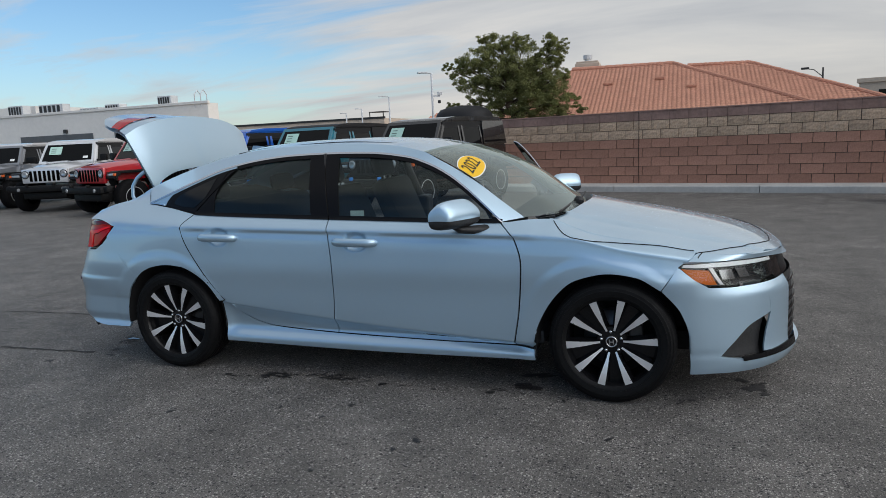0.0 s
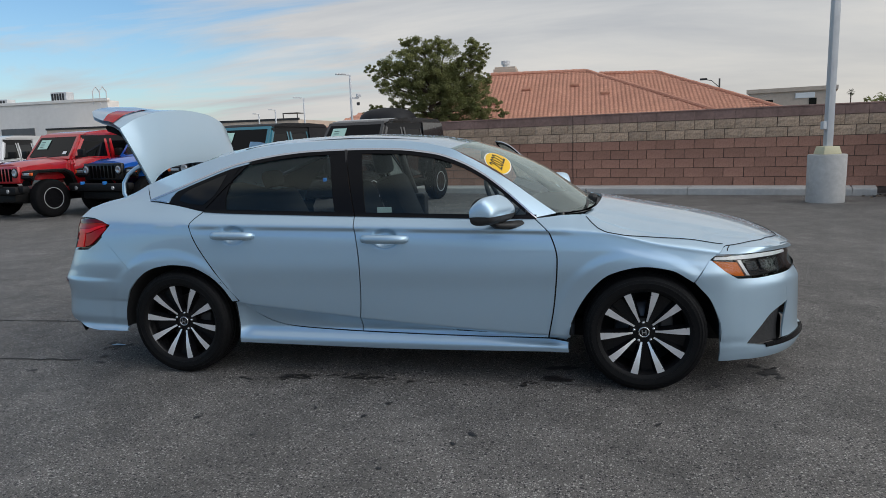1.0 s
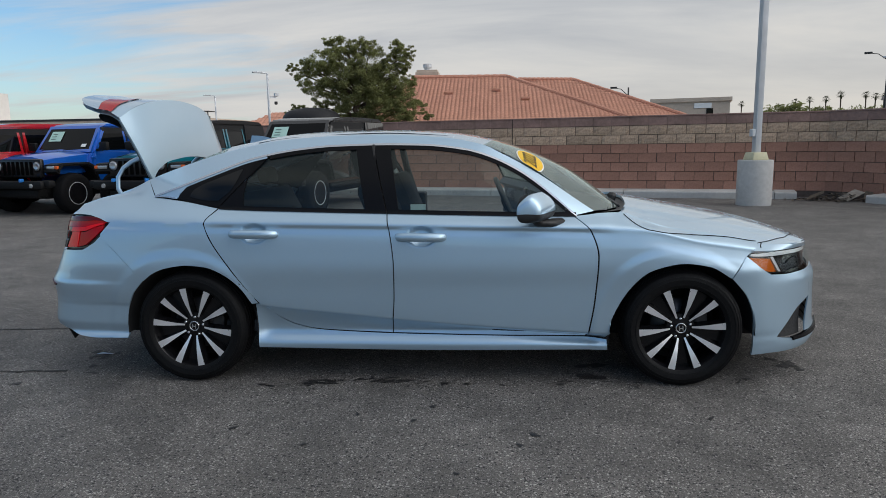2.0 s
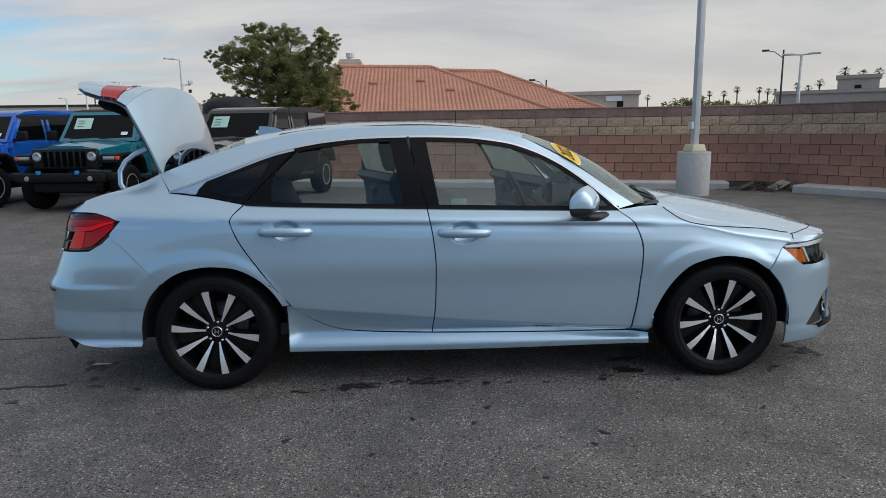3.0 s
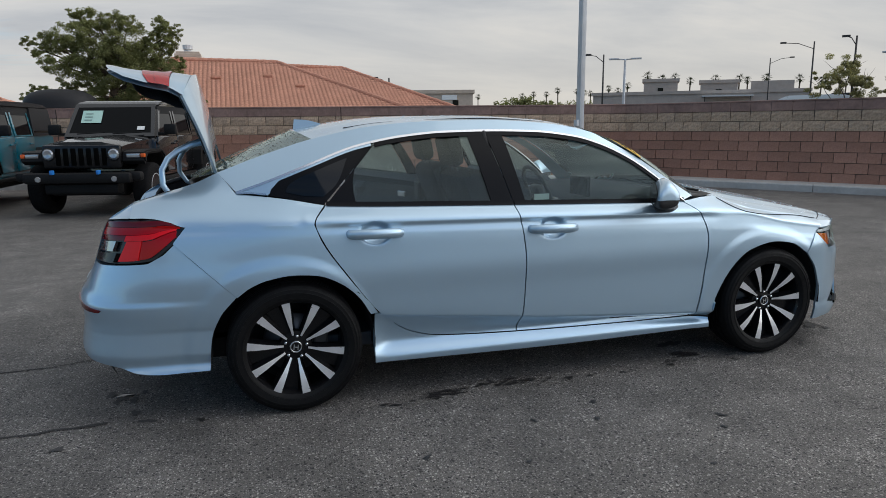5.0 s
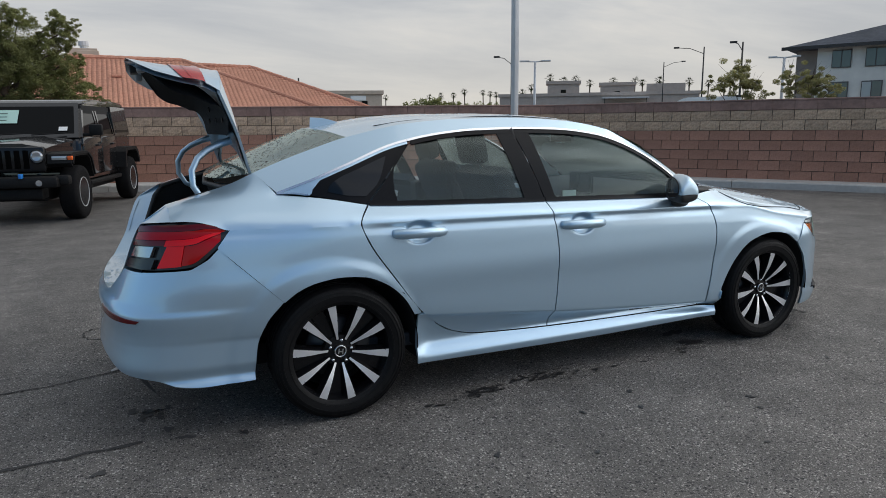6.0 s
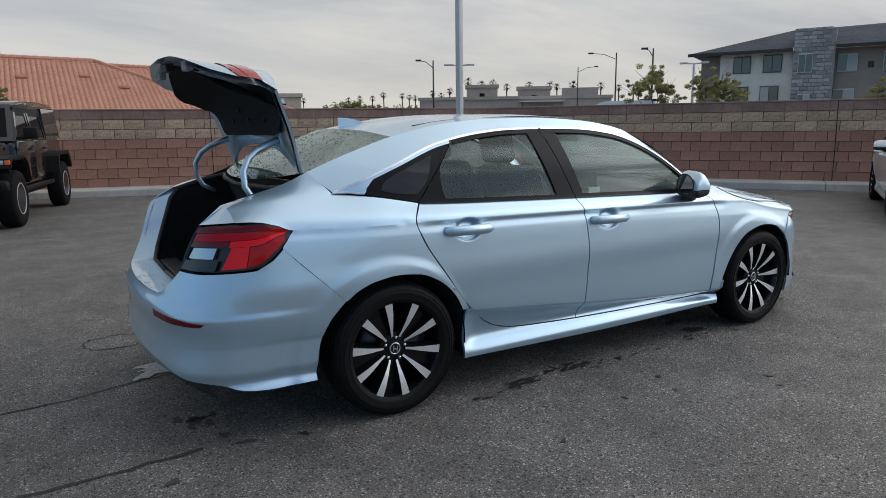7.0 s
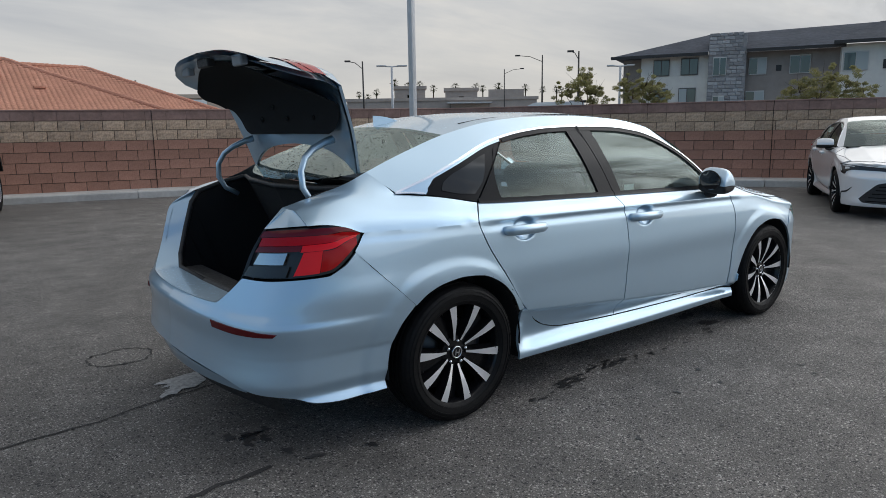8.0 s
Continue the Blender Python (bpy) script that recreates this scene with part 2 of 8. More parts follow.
ROOF_SLATE = mat("roof_slate", (0.135, 0.155, 0.195), (0.095, 0.11, 0.14), 3, 0.8, 0.3, 12, blotch=0.2)
STONE_CLAD = mat("stone_cladding", (0.42, 0.41, 0.41), (0.30, 0.295, 0.30), 3, 0.85, 0.5, 10, vary=0.32)
GALVANISED = mat("painted_steel_white", (0.62, 0.63, 0.64), (0.55, 0.56, 0.57), 5, 0.45, 0.05, 60, blotch=0.08)
DARK_METAL = mat("dark_painted_metal", (0.03, 0.028, 0.028), None, 6, 0.5, 0.05, 60)
BARK = mat("bark", (0.12, 0.085, 0.06), (0.07, 0.05, 0.035), 12, 0.95, 0.8, 30)
NEEDLES = mat("pine_foliage", (0.29, 0.30, 0.11), (0.20, 0.21, 0.08), 3, 0.75, spread=0.05, blotch=0.3)
ROOF_TILE.node_tree.nodes["Principled BSDF"].inputs["Specular IOR Level"].default_value = 0.12
OLIVE = mat("desert_shrub_foliage", (0.42, 0.39, 0.175), (0.30, 0.285, 0.12), 4, 0.8, blotch=0.3)


def leafy(m, share):
    """Thin leaves pass part of the light on to their far side."""
    n, l = m.node_tree.nodes, m.node_tree.links
    b = n["Principled BSDF"]
    tr = n.new("ShaderNodeBsdfTranslucent")
    l.new(b.inputs["Base Color"].links[0].from_socket, tr.inputs[0])
    mx = n.new("ShaderNodeMixShader")
    mx.inputs[0].default_value = share
    l.new(b.outputs[0], mx.inputs[1])
    l.new(tr.outputs[0], mx.inputs[2])
    l.new(mx.outputs[0], n["Material Output"].inputs[0])


leafy(NEEDLES, 0.45)
leafy(OLIVE, 0.40)
PALM = mat("palm_foliage", (0.085, 0.095, 0.045), (0.05, 0.058, 0.028), 4, 0.95)
PALM.node_tree.nodes["Principled BSDF"].inputs["Specular IOR Level"].default_value = 0.05


# ---- mesh tools ----
def mesh_of(name, verts, faces, material=None, smooth=False):
    me = bpy.data.meshes.new(name)
    me.from_pydata([tuple(v) for v in verts], [], faces)
    me.update()
    if material:
        me.materials.append(material)
    if smooth:
        me.polygons.foreach_set("use_smooth", [True] * len(me.polygons))
    return me


def part(name, data, material=None, parent=None, label="", smooth=False, angle=None):
    """Links a bmesh or mesh as one mesh object under a thing or under a part."""
    if isinstance(data, bmesh.types.BMesh):
        me = bpy.data.meshes.new(name)
        data.to_mesh(me)
        data.free()
        if smooth or angle:
            me.polygons.foreach_set("use_smooth", [True] * len(me.polygons))
        if angle:
            me.set_sharp_from_angle(angle=radians(angle))
    else:
        me = data
    if material and not me.materials:
        me.materials.append(material)
    ob = new(name, me)
    if parent is not None:
        ob.parent = parent
    if label:
        ob["label"] = label
    return ob


def thing(name, label, category, m=None, group="", kind=""):
    ob = tagged(new(name), label, category, group, kind)
    ob.empty_display_size = 0.2
    if m is not None:
        ob.matrix_world = m
    return ob


def box(x0, x1, y0, y1, z0, z1, bevel=0.0, bm=None, segments=2):
    own = bm is None or bevel > 0
    b = bmesh.new() if own else bm
    made = bmesh.ops.create_cube(b, size=1)["verts"]
    for v in made:
        v.co = Vector(((x0 + x1) / 2 + v.co.x * (x1 - x0), (y0 + y1) / 2 + v.co.y * (y1 - y0), (z0 + z1) / 2 + v.co.z * (z1 - z0)))
    if bevel > 0:
        bmesh.ops.bevel(b, geom=b.edges[:], offset=bevel, segments=segments, affect="EDGES", profile=0.5)
        if bm is not None:
            add_bm(bm, b)
            return bm
    return b


def add_bm(target, source, m=None):
    if m is not None:
        bmesh.ops.transform(source, matrix=m, verts=source.verts[:])
    me = bpy.data.meshes.new("tmp")
    source.to_mesh(me)
    source.free()
    target.from_mesh(me)
    bpy.data.meshes.remove(me)
    return target


def lathe(profile, turns=32, axis="Z", bm=None):
    """A turned body from (radius, height) pairs."""
    b = bm or bmesh.new()
    rings = []
    for r, h in profile:
        ring = []
        for i in range(turns):
            a = 2 * math.pi * i / turns
            p = (r * math.cos(a), r * math.sin(a), h) if axis == "Z" else (r * math.cos(a), h, r * math.sin(a)) if axis == "Y" else (h, r * math.cos(a), r * math.sin(a))
            ring.append(b.verts.new(p))
        rings.append(ring)
    for a, c in zip(rings, rings[1:]):
        for i in range(turns):
            j = (i + 1) % turns
            b.faces.new((a[i], a[j], c[j], c[i]))
    for ring in (rings[0], rings[-1]):
        if profile[0 if ring is rings[0] else -1][0] > 1e-5:
            b.faces.new(ring)
    bmesh.ops.recalc_face_normals(b, faces=b.faces[:])
    return b


def tube(points, radius, sides=8, bm=None, flat=1.0):
    """A round bar along a line of points; radius may be a list; flat squeezes it along its second axis."""
    b = bm or bmesh.new()
    pts = [Vector(p) for p in points]
    rings = []
    up = None
    for i, p in enumerate(pts):
        d = (pts[min(i + 1, len(pts) - 1)] - pts[max(i - 1, 0)]).normalized()
        if up is None:
            up = Vector((0, 0, 1)) if abs(d.z) < 0.9 else Vector((1, 0, 0))
        s = d.cross(up).normalized()
        up = s.cross(d).normalized()
        r = radius[i] if isinstance(radius, (list, tuple)) else radius
        rings.append([b.verts.new(p + r * (math.cos(2 * math.pi * k / sides) * s + flat * math.sin(2 * math.pi * k / sides) * up)) for k in range(sides)])
    for a, c in zip(rings, rings[1:]):
        for i in range(sides):
            j = (i + 1) % sides
            b.faces.new((a[i], a[j], c[j], c[i]))
    b.faces.new(rings[0][::-1])
    b.faces.new(rings[-1])
    bmesh.ops.recalc_face_normals(b, faces=b.faces[:])
    return b


def prism(outline, depth, axis="Y", bm=None, at=0.0):
    """A flat outline of (u, v) pairs pulled out along an axis."""
    b = bm or bmesh.new()

    def place(u, v, w):
        return (u, w, v) if axis == "Y" else (w, u, v) if axis == "X" else (u, v, w)

    front = [b.verts.new(place(u, v, at)) for u, v in outline]
    rear = [b.verts.new(place(u, v, at + depth)) for u, v in outline]
    b.faces.new(front)
    b.faces.new(rear[::-1])
    k = len(outline)
    for i in range(k):
        j = (i + 1) % k
        b.faces.new((front[j], front[i], rear[i], rear[j]))
    bmesh.ops.recalc_face_normals(b, faces=b.faces[:])
    return b


def curve_at(points, t):
    """Piecewise monotone cubic through (t, value...) rows."""
    n = len(points)
    if t <= points[0][0]:
        return points[0][1] if len(points[0]) == 2 else points[0][1:]
    if t >= points[-1][0]:
        return points[-1][1] if len(points[0]) == 2 else points[-1][1:]
    i = max(k for k in range(n - 1) if points[k][0] <= t)
    a, b = points[i], points[i + 1]
    h = b[0] - a[0]
    u = (t - a[0]) / h
    out = []
    for c in range(1, len(a)):
        s = (b[c] - a[c]) / h
        s0 = (a[c] - points[i - 1][c]) / (a[0] - points[i - 1][0]) if i > 0 else s
        s1 = (points[i + 2][c] - b[c]) / (points[i + 2][0] - b[0]) if i + 2 < n else s

        def slope(p, q):
            return 0.0 if p * q <= 0 else 2 * p * q / (p + q)

        m0, m1 = slope(s0, s) if i > 0 else s, slope(s, s1) if i + 2 < n else s
        out.append((2 * u ** 3 - 3 * u ** 2 + 1) * a[c] + (u ** 3 - 2 * u ** 2 + u) * h * m0 + (-2 * u ** 3 + 3 * u ** 2) * b[c] + (u ** 3 - u ** 2) * h * m1)
    return out[0] if len(out) == 1 else tuple(out)

# ---- ground, walls, kerbs ----
def ground():
    bm = bmesh.new()
    bmesh.ops.create_grid(bm, x_segments=8, y_segments=8, size=1500)
    return tagged(part("ground", bm, ASPHALT), "worn grey asphalt of a car park", "ground", kind="structure")


ground()
WALL_A = Vector((7.36, 10.47, 0)), Vector((-0.968, 0.250, 0))
WALL_B = Vector((7.36, 10.47, 0)), Vector((0.545, -0.838, 0))


def kerb(name, start, way, length, side_, label, depth=0.72):
    """A concrete kerb with a rounded nose, in cast lengths of three metres."""
    top = tagged(new(name), label, "kerb", kind="structure")
    ang = math.atan2(way.y, way.x)
    top.matrix_world = Matrix.Translation(start) @ Matrix.Rotation(ang, 4, "Z")
    prof = [(0, 0), (0, 0.12), (0.012, 0.142), (0.04, 0.150), (depth, 0.154), (depth, 0)]
    step, x = 3.05, 0.0
    while x < length:
        e = min(step, length - x)
        bm = bmesh.new()
        a = [bm.verts.new((x + 0.006, side_ * u, v)) for u, v in prof]
        b = [bm.verts.new((x + e - 0.006, side_ * u, v)) for u, v in prof]
        bm.faces.new(a), bm.faces.new(b[::-1])
        for i in range(len(prof)):
            j = (i + 1) % len(prof)
            bm.faces.new((a[j], a[i], b[i], b[j]))
        bmesh.ops.recalc_face_normals(bm, faces=bm.faces[:])
        part("kerb_length", bm, CONCRETE, top)
        x += e
    return top


kerb("kerb_north", Vector((6.15, 10.05, 0)), WALL_A[1], 30, -1, "pale concrete kerb along the block wall")
kerb("kerb_east", Vector((7.45, 9.07, 0)), WALL_B[1], 17, 1, "pale concrete kerb along the block wall")
kerb("kerb_corner", Vector((6.55, 9.93, 0)), Vector((-0.9, 0.28, 0)).normalized(), 0.42, -1, "rounded end of the kerb")

COURSE, LONG = 0.2075, 0.4064


def rough_block(seed, relief):
    """A block's front, split or smooth, with worn arrises; the face looks to -Y, the block 0.05 deep."""
    rnd = random.Random(seed)
    L, H, nx, nz = LONG - 0.012, COURSE - 0.011, 6, 3
    v, f = [], []
    for j in range(nz + 1):
        for i in range(nx + 1):
            rim = i in (0, nx) or j in (0, nz)
            d = 0.0 if rim else relief * rnd.uniform(0.3, 1.0)
            v.append((-L / 2 + L * i / nx + (0 if rim else rnd.uniform(-0.01, 0.01)), -d, -H / 2 + H * j / nz))
    for j in range(nz):
        for i in range(nx):
            a = j * (nx + 1) + i
            f.append((a, a + 1, a + nx + 2, a + nx + 1))
    k = len(v)
    v += [(-L / 2, 0.03, -H / 2), (L / 2, 0.03, -H / 2), (L / 2, 0.03, H / 2), (-L / 2, 0.03, H / 2)]
    c = [0, nx, (nz + 1) * (nx + 1) - 1, nz * (nx + 1)]
    for m in range(4):
        n = (m + 1) % 4
        f.append((c[n], c[m], k + m, k + n))
    return v, f


SPLIT = [mesh_of("split_block", *rough_block(i, 0.020), BLOCK_TAN) for i in range(6)]
SMOOTH = [mesh_of("smooth_block", *rough_block(40 + i, 0.0015), BLOCK_RED) for i in range(3)]


def block_wall(name, origin, way, length, out, joints, label):
    """A wall of hollow blocks: a plain band on top, two split-faced courses, smooth ones below; out is the side that shows."""
    ang = math.atan2(way.y, way.x)
    base = 0.13
    body = tagged(part(name, box(0, length, -0.082, 0.082, 0.0, base + 8 * COURSE - 0.03), MORTAR), label, "wall", kind="structure")
    body.matrix_world = Matrix.Translation(origin) @ Matrix.Rotation(ang, 4, "Z")
    rnd = random.Random(name)
    x = 0.0
    while x < length:
        e = min(2.438, length - x)
        for k in range(math.ceil(e / LONG - 1e-6)):
            a, b = x + k * LONG, x + min(e, (k + 1) * LONG)
            part("cap_block", box(a + 0.0015, b - 0.0015, -0.112, 0.112, base + 7 * COURSE + 0.002, base + 8 * COURSE - 0.022, 0.004), BLOCK_CAP, body)
        bm = box(x, x + e - 0.004, -0.125, 0.125, base + 8 * COURSE - 0.021, base + 8 * COURSE + 0.012, 0.008)
        part("coping", bm, BLOCK_CAP, body)
        x += e
    made = 0
    for row in range(7):
        z = base + (row + 0.5) * COURSE
        x = LONG / 2 + (LONG / 2 if row % 2 else 0.0)
        while x < length:
            if made < 294:
                me = rnd.choice(SPLIT) if row >= 5 else rnd.choice(SMOOTH)
                ob = new("block", me)
                ob.parent = body
                ob.matrix_local = Matrix.Translation((x + rnd.uniform(-0.002, 0.002), out * (0.100 + rnd.uniform(-0.001, 0.003)), z)) @ Matrix.Rotation(0 if out < 0 else math.pi, 4, "Z")
                made += 1
            x += LONG
        if row % 2:
            ob = new("block", SPLIT[row % 6] if row >= 5 else SMOOTH[row % 3])
            ob.parent = body
            ob.matrix_local = Matrix.Translation((LONG / 4, out * 0.101, z)) @ Matrix.Rotation(0 if out < 0 else math.pi, 4, "Z") @ Matrix.Diagonal((0.49, 1, 1, 1))
    for j in joints:
        bm = tube([(j, out * 0.118, base), (j + 0.004, out * 0.119, base + 0.7), (j - 0.003, out * 0.118, base + 7 * COURSE), (j, out * 0.1215, base + 8 * COURSE)], 0.007, 5)
        part("control_joint", bm, DARK_INNER_W, body)
    return body


DARK_INNER_W = plain("joint_filler", (0.015, 0.013, 0.012), 0.9)

# ---- the sedan: surfaces ----
PAINT = car_paint("ice_blue_paint", (0.438, 0.598, 0.728), 0.70, 0.37)
BLACK_TRIM = plain("gloss_black_trim", (0.007, 0.007, 0.008), 0.25, spec=0.12)
BLACK_PLASTIC = mat("black_plastic", (0.018, 0.018, 0.019), (0.013, 0.013, 0.014), 40, 0.55, 0.15, 300)
# DARK_INNER also blackens the panel gaps, in place of the shade in them
DARK_INNER = plain("dark_underbody", (0.01, 0.01, 0.011), 0.85)
CHROME = plain("satin_chrome", (0.66, 0.67, 0.69), 0.26, 1.0)
RUBBER = mat("tyre_rubber", (0.0050, 0.0050, 0.0055), (0.0035, 0.0035, 0.004), 30, 0.62, 0.1, 250)
RUBBER.node_tree.nodes["Principled BSDF"].inputs["Specular IOR Level"].default_value = 0.2
MACHINED = mat("machined_alloy", (0.88, 0.88, 0.89), (0.82, 0.82, 0.83), 6, 0.28, metal=0.6, spread=0.04)
WHEEL_BLACK = plain("gloss_black_wheel", (0.007, 0.007, 0.008), 0.22, spec=0.3)
SIDE_GLASS = glass("side_glass", (0.68, 0.77, 0.76), index=1.52)
REAR_DARK_GLASS = glass("quarter_glass", (0.10, 0.11, 0.12))
SCREEN_GLASS = glass("windscreen_glass", (0.74, 0.82, 0.79), drops=0.2, index=1.75, film=0.09)
BACK_GLASS = glass("back_glass", (0.50, 0.62, 0.57), drops=0.30, index=2.1, film=0.03)
SEAT_CLOTH = mat("dark_seat_cloth", (0.036, 0.039, 0.046), (0.026, 0.029, 0.035), 120, 0.9, 0.4, 300)
DASH = mat("dash_plastic", (0.055, 0.061, 0.070), (0.045, 0.050, 0.058), 60, 0.6, 0.2, 300)
LINER = mat("boot_liner", (0.007, 0.007, 0.008), (0.004, 0.004, 0.005), 150, 0.97, 0.5, 300)
HEADLINER = mat("roof_liner", (0.20, 0.20, 0.20), (0.17, 0.17, 0.17), 90, 0.9, 0.2, 300)


def ss(a, b, x):
    t = min(1.0, max(0.0, (x - a) / (b - a)))
    return t * t * (3 - 2 * t)


W_TAB = [(-2.0, 0.858), (-1.78, 0.874), (-1.3675, 0.890), (-0.9, 0.887), (0, 0.890), (0.9, 0.884), (1.3675, 0.886), (1.6, 0.877), (1.75, 0.862)]
ZC_TAB = [(-1.0, 0.450), (-0.913, 0.440), (-0.36, 0.387), (-0.047, 0.356), (0.855, 0.296), (1.0, 0.290)]
ZH_TAB = [(-2.1, 0.935), (-1.79, 0.923), (-1.25, 0.908), (-0.54, 0.895), (0.3, 0.878), (1.13, 0.856), (1.45, 0.79), (1.75, 0.745)]
ZB_TAB = [(-2.12, 1.008), (-1.86, 1.066), (-1.6, 1.052), (-1.4, 1.028), (-1.2, 0.992), (-0.6, 0.970), (0, 0.953), (0.62, 0.937), (0.8, 0.934), (0.95, 0.945), (1.04, 0.943), (1.147, 0.906), (1.276, 0.866), (1.6, 0.816), (1.8, 0.778)]
YB_TAB = [(-2.12, 0.650), (-1.86, 0.690), (-1.6, 0.712), (-1.4, 0.755), (-1.2, 0.788), (-0.6, 0.803), (0, 0.806), (0.62, 0.800), (0.8, 0.790), (0.95, 0.752), (1.04, 0.722), (1.147, 0.738), (1.276, 0.766), (1.6, 0.778), (1.8, 0.755)]


def half_width(x, z):
    """Half the sedan's width at a place along it and a height: sill, scallop, door skin, shoulder, then the glasshouse leaning in."""
    w = curve_at(W_TAB, x)
    zb, yb = curve_at(ZB_TAB, x), curve_at(YB_TAB, x)
    if z >= zb:
        k = 0.545
        return yb - (z - zb) * k + 0.02 * math.sin(min(1.0, (z - zb) / 0.38) * math.pi)
    g = 1 - ss(0.88, 1.02, x) if x > 0 else 1 - ss(-0.9, -1.06, x)
    zc, zh = curve_at(ZC_TAB, x), curve_at(ZH_TAB, x)
    tail = 0.03 * ss(-1.25, -1.9, x)
    c = (1 - ss(0.80, 1.05, x)) * ss(-1.27, -1.08, x)
    tab = [(0.14, w - 0.06), (0.19, w - 0.042), (0.222, w - 0.036), (min(0.272, zc - 0.045), w - 0.03 - 0.036 * g), (min(0.298, zc - 0.022), w - 0.03 - 0.046 * g), (zc - 0.008, w - 0.027 - 0.004 * g), (zc + 0.009, w - 0.021 + 0.007 * g),
           (0.55, w - 0.007), (min(0.66, zh - 0.125), w), (min(0.76, zh - 0.080), w - 0.006 - tail * 0.3), (zh - 0.05, w - 0.014 - tail * 0.7), (zh - 0.012, w - 0.0205 - 0.0025 * c - tail), (zh + 0.005, w - 0.0225 + 0.0045 * c - tail), (max(zb, zh + 0.03), yb)]
    y = curve_at(tab, z)
    for hx in (-1.3675, 1.3675):
        r = math.hypot(x - hx + 0.045, z - 0.318)
        y += 0.0070 * (1 - ss(0.412, 0.470, r)) * (1 - 0.5 * ss(0.70, 0.78, z))
    for hx, hz in ((-0.972, 0.858), (-0.041, 0.836)):
        e = ((x - hx) / 0.078) ** 2 + ((z - hz) / 0.060) ** 2
        if e < 1:
            y -= 0.026 * ss(0, 0.8, 1 - e)
    return y


def side(p):
    return Vector((p[0], -half_width(p[0], p[1]), p[1]))


FRONT_PLAN = [(1.55, 0.880), (1.65, 0.874), (1.75, 0.858), (1.88, 0.806), (2.0, 0.735), (2.12, 0.632), (2.22, 0.49), (2.29, 0.32), (2.325, 0.16), (2.335, 0.0)]
REAR_PLAN = [(-1.55, 0.884), (-1.70, 0.878), (-1.78, 0.872), (-1.96, 0.856), (-2.10, 0.828), (-2.192, 0.786), (-2.268, 0.714), (-2.322, 0.592), (-2.360, 0.41), (-2.381, 0.2), (-2.387, 0.0)]
FRONT_X = [(0.14, -0.05), (0.18, -0.012), (0.215, 0.0), (0.30, -0.015), (0.45, -0.022), (0.55, -0.024), (0.62, -0.055), (0.72, -0.085), (0.78, -0.12)]
REAR_X = [(0.17, 0.06), (0.22, 0.012), (0.27, -0.014), (0.33, -0.016), (0.42, -0.004), (0.5, 0.004), (0.575, 0.0), (0.63, 0.028), (0.76, 0.08), (0.94, 0.13), (1.02, 0.17)]


def plan_curve(plan):
    d = [0.0]
    for a, b in zip(plan, plan[1:]):
        d.append(d[-1] + math.hypot(b[0] - a[0], b[1] - a[1]))
    return [(s / d[-1], *p) for s, p in zip(d, plan)]


FRONT_CURVE, REAR_CURVE = plan_curve(FRONT_PLAN), plan_curve(REAR_PLAN)


def along(curve, x=None, y=None):
    """Where along a plan outline a given x or half-width lies, 0 to 1."""
    i, v = (1, x) if x is not None else (2, y)
    lo, hi = 0.0, 1.0
    up = curve[-1][i] > curve[0][i]
    for _ in range(40):
        m = (lo + hi) / 2
        if (curve_at(curve, m)[i - 1] < v) == up:
            lo = m
        else:
            hi = m
    return (lo + hi) / 2


def nose(p):
    s, z = p
    px, py = curve_at(FRONT_CURVE, s)
    f = ss(1.62, 2.1, px)
    ref = half_width(min(px, 1.6), z) - curve_at(W_TAB, min(px, 1.6))
    return Vector((px + curve_at(FRONT_X, z) * f, -max(0.0, py + ref * (1 - f)), z))


def tail(p):
    s, z = p
    px, py = curve_at(REAR_CURVE, s)
    f = ss(-1.8, -2.2, px)
    ref = half_width(max(px, -1.95), z) - curve_at(W_TAB, max(px, -1.95))
    crease = 0.008 * ss(0.592, 0.568, z) * ss(0.45, 0.570, z) * ss(-1.68, -1.98, px)
    crease *= min(1.0, py / 0.12)
    if z < 0.34 and py > 0.12:
        crease -= 0.016 * ss(0.34, 0.28, z) - 0.022 * ss(0.285, 0.245, z)
    return Vector((px + curve_at(REAR_X, z) * f, -max(0.0, py + ref * (1 - 0.6 * f) * (1 if py > 0.3 else py / 0.3) + crease), z))


def line(points, smooth=True):
    """A curve through 2D or 3D points, run from 0 to 1 by its length."""
    d = [0.0]
    for a, b in zip(points, points[1:]):
        d.append(d[-1] + max(1e-6, math.dist(a, b)))
    rows = [(s / d[-1], *p) for s, p in zip(d, points)]
    if smooth and len(points) > 2:
        return lambda u: curve_at(rows, u)

    def straight(u):
        for a, b in zip(rows, rows[1:]):
            if u <= b[0] + 1e-9:
                k = (u - a[0]) / (b[0] - a[0])
                return tuple(p + (q - p) * k for p, q in zip(a[1:], b[1:]))
        return rows[-1][1:]
    return straight


